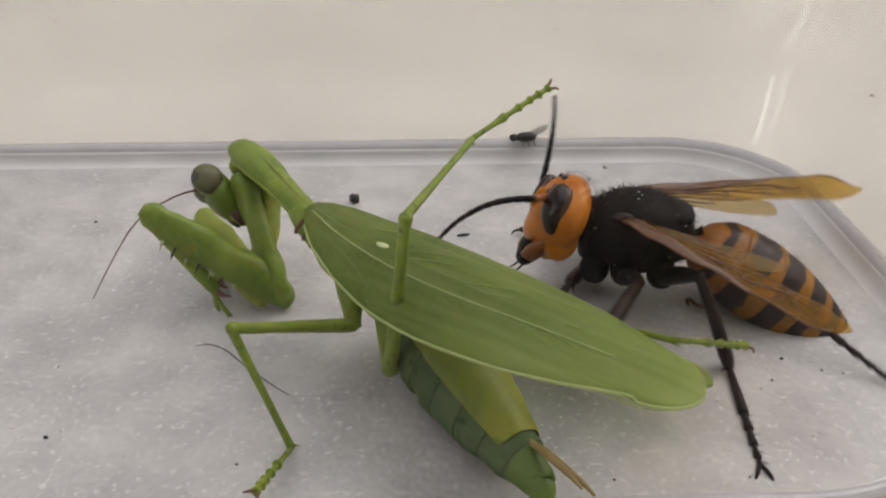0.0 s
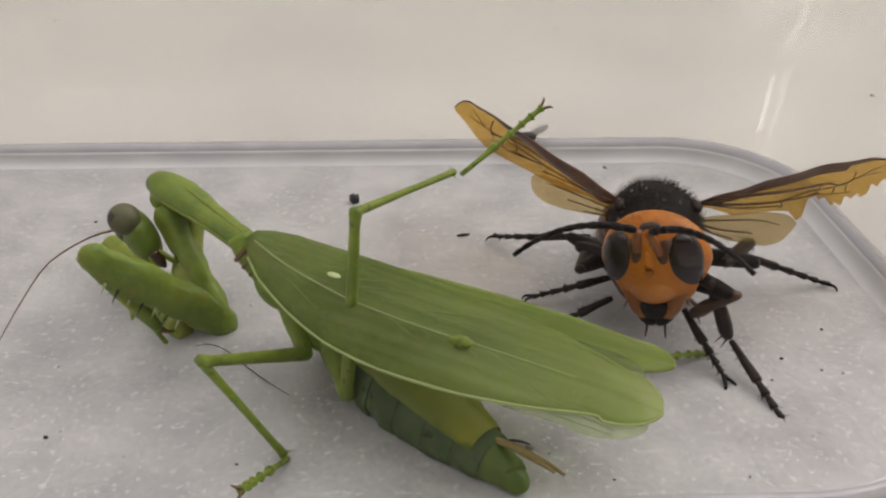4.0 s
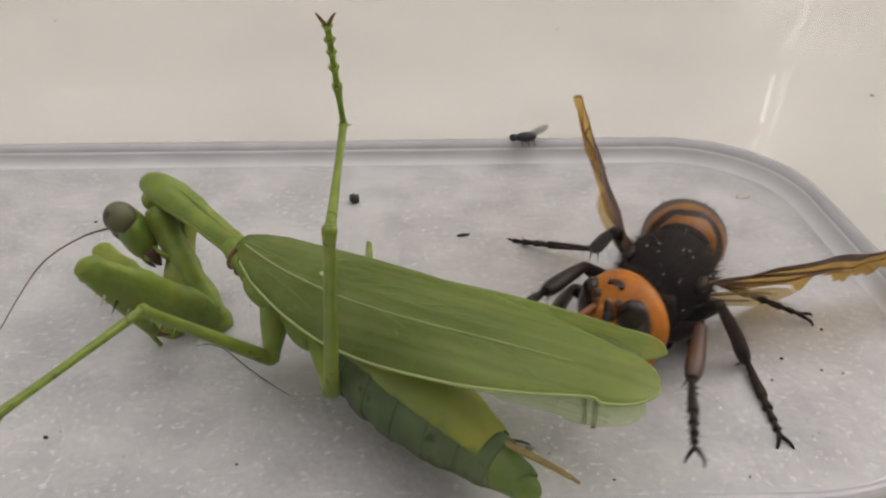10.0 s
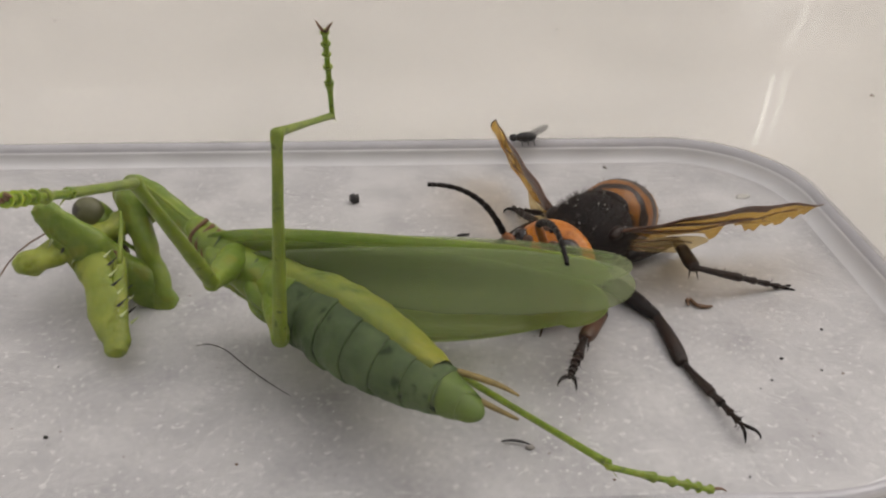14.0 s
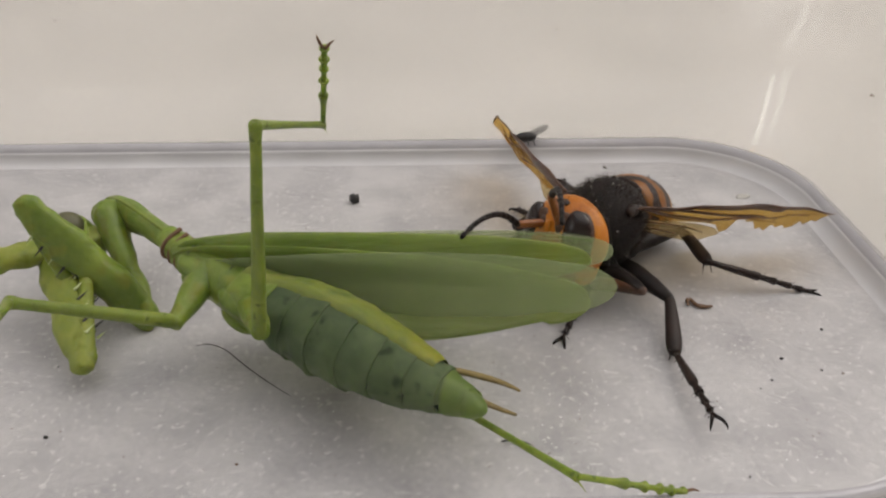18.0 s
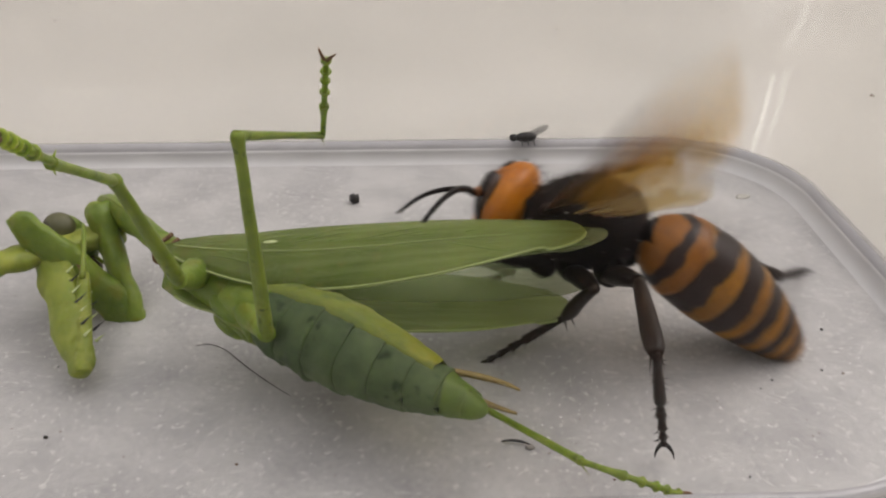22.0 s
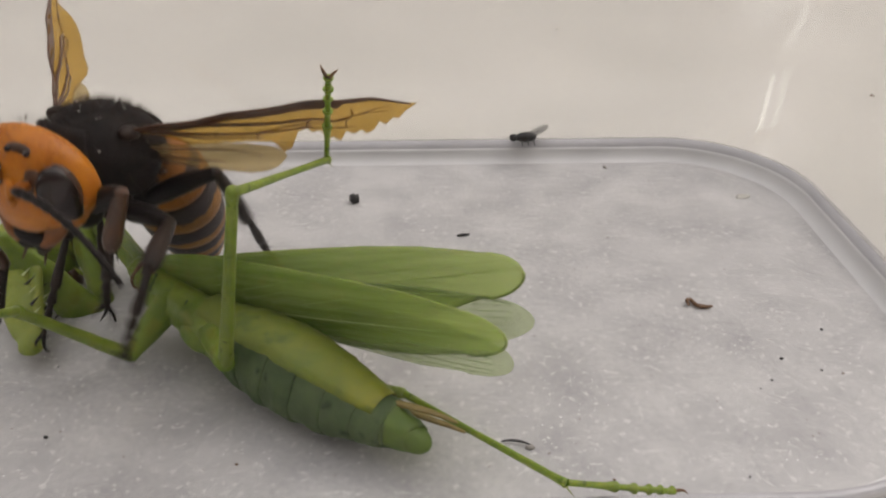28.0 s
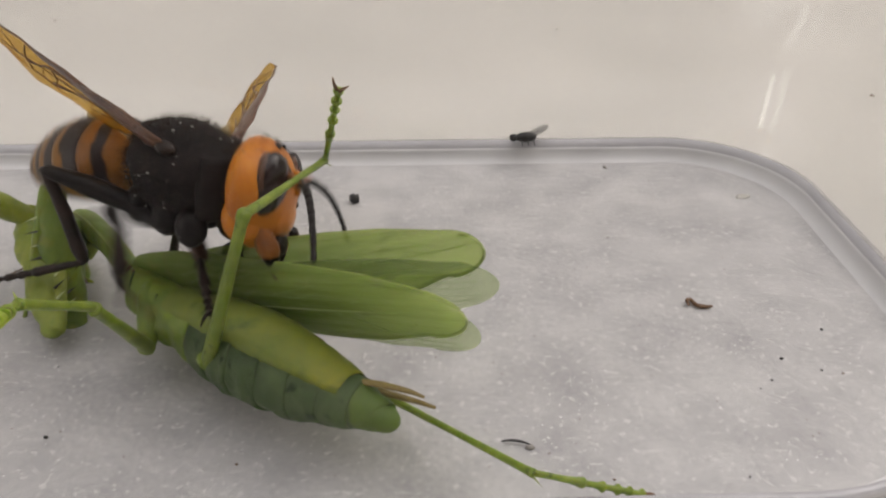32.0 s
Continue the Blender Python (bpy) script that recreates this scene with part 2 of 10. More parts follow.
def tube(path, radii, seg=10, flat=1.0, bm=None, closed=True, up=(0, 0, 1), fine=3, uneven=0.10):
    """A loft of rings along a path in millimetres. radii: a number or (side, height) at each point; flat squeezes the height."""
    bm = bm or bmesh.new()
    rr = [r if isinstance(r, tuple) else (r, r * flat) for r in radii]
    if fine > 1 and len(path) > 2:
        path, rr = resample(path, rr, fine)
    pts = [Vector(p) * MM for p in path]
    rings = []
    for i, p in enumerate(pts):
        d = (pts[min(i + 1, len(pts) - 1)] - pts[max(i - 1, 0)]).normalized()
        side = Vector(up).cross(d)
        if side.length < 1e-4:
            side = Vector((0, 1, 0.1)).cross(d)
        side.normalize()
        nrm = d.cross(side)
        ra, rb = rr[i]
        ring = []
        for k in range(seg):
            a = 2 * math.pi * k / seg
            v = p + side * (math.cos(a) * ra * MM) + nrm * (math.sin(a) * rb * MM)
            if uneven:
                v = v + (v - p) * (noise.noise(v * 700 + Vector((3.1, 0, seg))) * uneven)
            ring.append(bm.verts.new(v))
        rings.append(ring)
    for a, b in zip(rings, rings[1:]):
        for k in range(seg):
            bm.faces.new((a[k], a[(k + 1) % seg], b[(k + 1) % seg], b[k]))
    if closed:
        bm.faces.new(list(reversed(rings[0])))
        bm.faces.new(rings[-1])
    return bm


def blob(centre, r, seg=20, rings=12, bm=None, turn=None, shape=None):
    """An ellipsoid, bent by shape(unit vector) -> factor."""
    bm = bm or bmesh.new()
    rows_ = []
    c = Vector(centre)
    for i in range(rings + 1):
        th = math.pi * i / rings
        row = []
        for k in range(1 if i in (0, rings) else seg):
            ph = 2 * math.pi * k / seg
            u = Vector((math.cos(th), math.sin(th) * math.cos(ph), math.sin(th) * math.sin(ph)))
            v = Vector((u.x * r[0], u.y * r[1], u.z * r[2]))
            if shape:
                v = shape(u, v)
            if turn:
                v = turn @ v
            row.append(bm.verts.new((c + v) * MM))
        rows_.append(row)
    for a, b in zip(rows_, rows_[1:]):
        for k in range(seg):
            k2 = (k + 1) % seg
            if len(a) == 1:
                bm.faces.new((a[0], b[k], b[k2]))
            elif len(b) == 1:
                bm.faces.new((a[k], b[0], a[k2]))
            else:
                bm.faces.new((a[k], b[k], b[k2], a[k2]))
    bmesh.ops.recalc_face_normals(bm, faces=bm.faces[:])
    return bm


def spike(bm, base, tip, r):
    b, t = Vector(base) * MM, Vector(tip) * MM
    d = (t - b).normalized()
    s = d.cross(Vector((0.31, 0.52, 0.79))).normalized()
    n = d.cross(s)
    vs = [bm.verts.new(b + (s * math.cos(a) + n * math.sin(a)) * r * MM) for a in (0, 2.094, 4.189)]
    vt = bm.verts.new(t)
    for k in range(3):
        bm.faces.new((vs[k], vs[(k + 1) % 3], vt))
    return bm


def sheet(outline, thick, lift, bm=None):
    """A thin blade over a closed outline of (x, y), bent by lift(x, y); ribs across it keep the bend smooth. The outline is a
    list of (x, y_front, y_rear) stations."""
    bm = bm or bmesh.new()
    n = 9
    grids = []
    for s in (1, -1):
        g = []
        for x, y0, y1 in outline:
            g.append([bm.verts.new(Vector((x, y0 + (y1 - y0) * k / n, lift(x, y0 + (y1 - y0) * k / n) + s * thick / 2)) * MM) for k in range(n + 1)])
        grids.append(g)
    for s, g in enumerate(grids):
        for a, b in zip(g, g[1:]):
            for k in range(n):
                f = (a[k], b[k], b[k + 1], a[k + 1])
                bm.faces.new(f if s else tuple(reversed(f)))
    t, u = grids
    rim = [(i, 0) for i in range(len(outline))] + [(len(outline) - 1, k) for k in range(1, n + 1)] + [(i, n) for i in range(len(outline) - 2, -1, -1)] + [(0, k) for k in range(n - 1, 0, -1)]
    for (i, k), (j, q) in zip(rim, rim[1:] + rim[:1]):
        bm.faces.new((t[i][k], t[j][q], u[j][q], u[i][k]))
    bmesh.ops.remove_doubles(bm, verts=bm.verts[:], dist=1e-7)
    bmesh.ops.recalc_face_normals(bm, faces=bm.faces[:])
    return bm



# ---- the container and the table ----
def rounded(x0, x1, y0, y1, r, r_near, n=14):
    """A rectangle with rounded corners; the near right one is rounder."""
    out = []
    for cx, cy, a0, r in ((x1 - r, y1 - r, 0, r), (x0 + r, y1 - r, 90, r), (x0 + r, y0 + r, 180, r), (x1 - r_near, y0 + r_near, 270, r_near)):
        for k in range(n + 1):
            a = radians(a0 + 90 * k / n)
            out.append((cx + r * math.cos(a), cy + r * math.sin(a), math.cos(a), math.sin(a)))
    return out


TURN = Matrix.Rotation(radians(1.5), 2)
BOX = []
for bx, by, nx, ny in rounded(-95, 51.6, 42.8, 107.9, 15.6, 21.5):
    BOX.append((*(TURN @ Vector((bx, by))), *(TURN @ Vector((nx, ny)))))


def sweep(profile, material, name, parent, lo=0, hi=None, label=""):
    """Carries a profile of (outwards, up) round the box's outline, from station lo to hi."""
    hi = len(BOX) if hi is None else hi
    bm = bmesh.new()
    ids = list(range(lo, hi))
    rows_ = [[bm.verts.new(Vector((BOX[i][0] + BOX[i][2] * o, BOX[i][1] + BOX[i][3] * o, u)) * MM) for o, u in profile] for i in ids]
    ring = hi - lo == len(BOX)
    for a, b in zip(rows_, rows_[1:] + (rows_[:1] if ring else [])):
        for k in range(len(profile) - 1):
            bm.faces.new((a[k], b[k], b[k + 1], a[k + 1]))
    bmesh.ops.recalc_face_normals(bm, faces=bm.faces[:])
    return part(name, bm, material, parent, label)


def container():
    box = thing("plastic_box", "clear plastic box with rounded corners and a frosted scratched floor", "box")
    bm = bmesh.new()
    top = [bm.verts.new(Vector((x, y, 0)) * MM) for x, y, *_ in BOX]
    low = [bm.verts.new(Vector((x, y, -1.0)) * MM) for x, y, *_ in BOX]
    bm.faces.new(top)
    bm.faces.new(list(reversed(low)))
    for k in range(len(top)):
        bm.faces.new((top[k], low[k], low[(k + 1) % len(top)], top[(k + 1) % len(top)]))
    bmesh.ops.recalc_face_normals(bm, faces=bm.faces[:])
    part("box_floor", bm, M_FLOOR, box, "frosted scratched floor", smooth=False)
    fil = [(0, 0)] + [(1.5 * math.sin(radians(a)), 2.0 - 2.0 * math.cos(radians(a))) for a in range(15, 91, 15)]
    sweep(fil + [(2.6, 1.9), (2.6, -1.0), (0, -1.0), (0, 0)], M_EDGE, "rounded_foot", box, label="glossy rounded foot of the wall, its bright band painted paler")
    sweep([(1.52, 2.0), (1.9, 3.1), (2.7, 3.1), (2.7, 1.9), (1.52, 2.0)], M_LINE, "moulded_line", box, label="grey moulded line along the wall's foot")
    n = len(BOX)
    wall = [(1.93, 3.16), (14.0, 46), (14.9, 46), (2.73, 3.16), (1.93, 3.16)]
    q = 15
    sweep(wall, M_HAZE, "wall_far", box, -1, 2 * q, "hazy scratched side wall").visible_shadow = False
    sweep(wall, M_CLEAR, "wall_near", box, 2 * q - 1, n, "clear side wall").visible_shadow = False
    return box


container()

bm = bmesh.new()
bmesh.ops.create_grid(bm, x_segments=8, y_segments=8, size=0.75)
for v in bm.verts:
    v.co += Vector((0, 0.4, -0.001))
ret = bmesh.ops.extrude_face_region(bm, geom=bm.faces[:])
for v in ret["geom"]:
    if isinstance(v, bmesh.types.BMVert):
        v.co.z -= 0.03
bmesh.ops.recalc_face_normals(bm, faces=bm.faces[:])
table = tagged(part("table", bm, M_TABLE, None, smooth=False), "plain white tabletop under the box", "table", kind="structure")
for lx in (-690, 690):
    for ly in (-290, 1090):
        part("table_leg", tube([(lx, ly, -30), (lx, ly, -420), (lx, ly, -799)], [24, 22, 18], 16, up=(1, 0, 0), uneven=0), M_TABLE, table)


def room():
    for name, c, s in (("wall_north", (0, 2.05, 0.5), (4.1, 0.1, 2.6)), ("wall_south", (0, -2.05, 0.5), (4.1, 0.1, 2.6)),
                       ("wall_east", (2.1, 0, 0.5), (0.1, 4.0, 2.6)), ("wall_west", (-2.1, 0, 0.5), (0.1, 4.0, 2.6)),
                       ("ceiling", (0, 0, 1.85), (4.3, 4.2, 0.1)), ("floor", (0, 0, -0.85), (4.3, 4.2, 0.1))):
        b = bmesh.new()
        bmesh.ops.create_cube(b, size=1)
        for v in b.verts:
            v.co = Vector(c) + Vector((v.co.x * s[0], v.co.y * s[1], v.co.z * s[2]))
        tagged(part(name, b, M_WALL, None, smooth=False), "plain pale painted " + name.split("_")[0], name.split("_")[0], kind="structure")


room()


# ---- hornet ----
def put(parts, key, name, bm, material, parent, label="", smooth=True):
    parts[key] = part(name, bm, material, parent, label, smooth)
    return parts[key]


def hairs(n, seed, centre, r, length, bm=None, low=-0.2, rad=0.05):
    bm = bm or bmesh.new()
    rnd = random.Random(seed)
    while n:
        u = Vector((rnd.gauss(0, 1), rnd.gauss(0, 1), rnd.gauss(0, 1))).normalized()
        if u.z < low:
            continue
        b = Vector(centre) + Vector((u.x * r[0], u.y * r[1], u.z * r[2])) * 0.98
        d = (u + Vector((rnd.uniform(-.5, .5), rnd.uniform(-.5, .5), rnd.uniform(-.3, .6)))).normalized()
        spike(bm, b, b + d * length * rnd.uniform(0.5, 1.2), rad)
        n -= 1
    return bm


FORE = [(0, -0.5, 0.4), (2, -0.7, 1.3), (5, -0.9, 2.7), (9, -1.1, 3.8), (13, -1.25, 4.8), (17, -1.3, 6.0), (20, -1.2, 6.6), (23, -0.9, 6.5),
        (25.0, -0.5, 6.0), (26.4, 0.1, 5.3), (27.3, 0.8, 4.5), (27.9, 1.6, 3.7), (28.1, 2.2, 3.0)]
# the ragged one: a deep notch past the middle and small teeth to the tip
TORN = [(0, -0.5, 0.5), (2, -0.7, 1.3), (5, -0.9, 2.5), (8, -1.1, 3.2), (11, -1.2, 3.7), (13.2, -1.3, 4.3), (14.4, -1.3, 5.6), (15.2, -1.3, 5.3), (15.7, -1.3, 3.5),
        (16.6, -1.3, 3.1), (17.2, -1.3, 3.7), (18.0, -1.25, 3.5), (18.9, -1.2, 4.6), (19.4, -1.2, 4.3), (20.3, -1.15, 4.9), (20.9, -1.1, 3.9), (21.8, -1.05, 4.4),
        (22.6, -1.0, 4.0), (23.2, -0.9, 4.5), (24.0, -0.75, 4.1), (24.5, -0.65, 3.1), (25.2, -0.5, 3.5), (25.9, -0.3, 2.7), (26.6, 0.0, 2.9), (27.2, 0.3, 2.0), (28.1, 0.8, 1.3)]
HIND = [(0, 0.0, 0.7), (3, -0.3, 1.9), (7, -0.5, 3.2), (11, -0.5, 4.1), (13.5, -0.2, 4.5), (15, 0.3, 4.4), (15.8, 0.8, 4.1), (16.3, 1.3, 3.7), (16.5, 1.9, 3.2)]


def wing(parts, key, parent, sg, torn):
    """Forewing with its hindwing hooked behind it; x runs to the tip, y to the trailing edge."""
    def lift(x, y):
        return 0.25 * math.sin(y * 1.3 + x * 0.2) + 0.12 * math.sin(x * 0.9) - 0.02 * y * y
    w = put(parts, key, "forewing", sheet(TORN if torn else FORE, 0.06, lift), M_WING, parent,
            "amber forewing with a torn ragged edge" if torn else "translucent amber forewing")
    st = TORN if torn else FORE

    def vein(name, pts, r0, r1, mat=M_WING_D):
        path = [(x, y, lift(x, y)) for x, y in pts]
        k = len(path) - 1
        part(name, tube(path, [r0 + (r1 - r0) * i / k for i in range(k + 1)], 6), mat, w)
    part("leading_margin", sheet([(x, a - 0.05, a + max(.16, min((b - a) * .8, 1.9 - .05 * x - (.5 if x > 19 else 0)))) for x, a, b in st[:-1]], 0.14, lift), M_WING_D, w, "dark brown leading margin")
    def low(x):
        for (xa, _, p), (xb, _, q) in zip(st, st[1:]):
            if xa <= x <= xb:
                return p + (q - p) * (x - xa) / (xb - xa) - .12
        return st[-1][2]
    for pts, r0, r1 in (([(0.5, 0.1), (6, 0.5), (12, 0.9), (17, 1.1), (19, 1.9), (21, 2.2)], .22, .09), ([(1, 0.4), (6, 1.5), (11, 2.1), (14, 2.5), (17, 2.7)], .16, .08),
                        ([(11, 2.1), (15, 1.8), (18.5, 2.0), (22, 1.7), (25, 1.6)], .10, .05), ([(14, 2.5), (17, 3.0), (20, 3.4), (22, 3.6)], .09, .05), ([(16.6, 1.1), (16.2, 2.0), (16.6, 2.8)], .08, .06),
                        ([(20.5, 0.2), (21, 1.5), (20.6, 2.4), (20.9, 3.5)], .08, .05), ([(1, 0.5), (6, 1.9), (10, 2.7), (12, 3.2)], .12, .06), ([(11, 2.1), (11.6, 2.9), (11.4, 3.4)], .07, .05),
                        ([(22, 1.7), (23.6, 0.7), (25.0, 0.3)], .06, .04), ([(18.5, 2.0), (18.9, 2.9), (18.6, 3.4)], .06, .05)):
        vein("vein", [(x, min(y, low(x))) for x, y in pts], r0, r1)
    h = part("hindwing", sheet(HIND, 0.05, lambda x, y: lift(x, y) * 0.6 - 0.3), M_WING_H, w, "shorter pale hindwing")
    h.matrix_basis = pose(-0.8 * MM, 1.4 * MM, -0.3 * MM, 0, 0, 13)
    for pts in ([(0.5, 0.3), (5, 0.4), (10, 0.6), (13.5, 1.2)], [(1, 0.7), (5, 1.6), (10, 2.3)], [(1, 0.7), (4, 2.0), (7.5, 3.0)]):
        part("vein", tube([(x, y, lift(x, y) * 0.6 - 0.3) for x, y in pts], [0.13 - 0.02 * i for i in range(len(pts))], 6), M_WING_D, h)
    return w


def hornet_head(parts, parent):
    def skull(u, v):
        w = v.copy()
        if u.z < 0:
            w.y *= 1 - 0.34 * (-u.z) ** 1.4
        if u.x < 0:
            w.x *= 0.62
        if u.z > 0.25:
            w.z *= 0.96
        return w
    h = put(parts, "head", "head", blob((2.7, 0, -0.5), (3.6, 5.35, 5.2), 36, 22, shape=skull), M_ORANGE, parent, "broad glossy orange head")
    for sg in (1, -1):
        e = part("compound_eye", blob((0, 0, 0), (1.15, 1.75, 2.8), 26, 16, shape=lambda u, v: v + Vector((0, -.75 * sg * u.z * abs(u.z) + .35 * sg * max(0, u.z) * u.z, 0))), M_EYE, h, "glossy dark brown compound eye")
        e.matrix_basis = pose(4.85 * MM, 3.15 * MM * sg, 0.45 * MM, 0, 0, 30 * sg)
        part("eye_ring", blob((4.45, 3.0 * sg, .3), (1.0, 1.8, 2.9), 22, 14), M_RUST, h, "red-brown rim round the eye")
        part("mandible", tube([(3.5, 2.1 * sg, -3.0), (4.1, 1.85 * sg, -4.3), (4.5, 1.3 * sg, -5.5), (4.6, .7 * sg, -6.4), (4.6, 0.3 * sg, -6.9)], [(1.1, .8), (1.25, .9), (1.1, .85), (.75, .6), (0.4, 0.35)], 16), M_MANDIBLE, h, "orange-brown biting mandible")
        part("mandible_tip", tube([(4.65, 1.05 * sg, -5.9), (4.7, .6 * sg, -6.6), (4.6, 0.15 * sg, -7.15)], [0.85, .72, 0.3], 12), M_DARK, h, "black toothed mandible tip")
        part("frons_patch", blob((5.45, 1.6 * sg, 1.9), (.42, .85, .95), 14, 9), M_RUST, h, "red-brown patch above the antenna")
        part("cheek", blob((2.5, 2.8 * sg, -2.8), (1.9, 1.2, 2.2), 16, 10), M_ORANGE, h)
        part("antenna_socket", blob((5.75, 1.15 * sg, 1.15), (0.45, 0.6, 0.6), 12, 8), M_RUST, h)
        part("scape_pit", blob((5.75, 1.2 * sg, 1.0), (0.42, 0.6, 1.1), 12, 8), M_RUST, h, "dark brown pit by the antenna")
        part("palp", tube([(4.6, 0.9 * sg, -6.4), (4.9, 0.9 * sg, -7.6), (5.4, 1.0 * sg, -8.3)], [0.16, 0.13, 0.08], 8), M_RUST, h)
    part("clypeus", blob((5.05, 0, -2.3), (1.3, 2.3, 2.15), 24, 14, shape=lambda u, v: v + Vector((0, 0, -0.25 * u.y * u.y))), M_CLYPEUS, h, "smooth bulging orange clypeus")
    part("labrum", blob((5.1, 0, -5.1), (0.7, 1.5, 1.2), 16, 10), M_DARK, h, "black-brown mouthparts between the mandibles")
    part("frons_ridge", tube([(6.15, 0, 1.7), (6.35, 0, 0.4), (6.3, 0, -0.6)], [0.3, 0.45, 0.3], 10), M_ORANGE, h)
    part("ocellar_patch", blob((4.35, 0, 3.2), (0.5, 1.3, .9), 16, 10), M_RUST, h, "dark brown patch on the crown")
    for y, z in ((0.75, 3.6), (-0.75, 3.6), (0, 3.0)):
        part("ocellus", blob((4.75 - 0.1 * (z - 3), y, z), (0.3, 0.3, 0.3), 10, 6), M_EYE, h)
    part("crown_hair", hairs(160, 5, (2.7, 0, -0.3), (3.4, 5.0, 5.1), 0.7, low=0.55, rad=0.025), M_HAIR, h)
    return h


def hornet_leg(parts, k, hornet):
    g = k[1]
    lf, lt, ls = {"F": (7.5, 7.0, 8.5), "M": (8.5, 7.5, 10.5), "H": (9.5, 10.5, 13.5)}[g]
    word = {"F": "front_", "M": "middle_", "H": "hind_"}[g]
    mat = M_RUST if g == "F" else M_BROWNLEG
    f = put(parts, "fem" + k, word + "femur", tube([(-1.2, 0, 0.2), (0.3, 0, 0), (lf * .3, 0, .1), (lf * .65, 0, .1), (lf * .93, 0, 0), (lf, 0, 0)], [0.95, 1.0, 1.12, 1.0, 0.72, 0.55], 12, 0.9),
            M_DARK, hornet, "black hairy femur")
    t = put(parts, "tib" + k, word + "tibia", tube([(-.2, 0, 0), (.6, 0, 0), (lt * .45, 0, .12), (lt * .85, 0, 0), (lt, 0, -.05)], [.5, .62, .78, .85, .6], 12, .85), mat, hornet,
            "rust-brown tibia" if g == "F" else "black-brown tibia")
    bm = bmesh.new()
    for y in (-.35, .35):
        spike(bm, (lt * .97, y, -.3), (lt * 1.04, y * 1.6, -1.5), .14)
    part("spur", bm, M_BROWNLEG, t)
    path, rad = [], []
    cuts = (0, .48, .64, .78, .89, .97)
    for i, c in enumerate(cuts[:-1]):
        a, b = ls * c, ls * cuts[i + 1]
        r = .52 - .05 * i
        path += [(a + .05, 0, 0), (a + (b - a) * .6, 0, 0), (b - .12, 0, 0), (b - .02, 0, 0)]
        rad += [r * .6, r * .85, r, r * .55]
    s = put(parts, "tar" + k, word + "tarsus", tube(path, rad, 10), M_BROWNLEG, hornet, "jointed dark tarsus")
    rnd = random.Random(len(word) + ord(k[0]))
    for sgn in (1, -1):
        part("claw", tube([(ls * .95, .12 * sgn, 0), (ls + .35, .5 * sgn, .15), (ls + .85, .75 * sgn, -.1), (ls + 1.0, .8 * sgn, -.5)], [.2, .17, .11, .03], 8), M_DARK, s)
    bm = bmesh.new()
    for i in range(34):
        x = ls * rnd.uniform(.03, .95)
        a = rnd.uniform(0, 6.28)
        d = Vector((.5, math.cos(a), math.sin(a)))
        spike(bm, (x, math.cos(a) * .35, math.sin(a) * .35), Vector((x, math.cos(a) * .35, math.sin(a) * .35)) + d * .55, .05)
    part("bristle", bm, M_DARK, s)


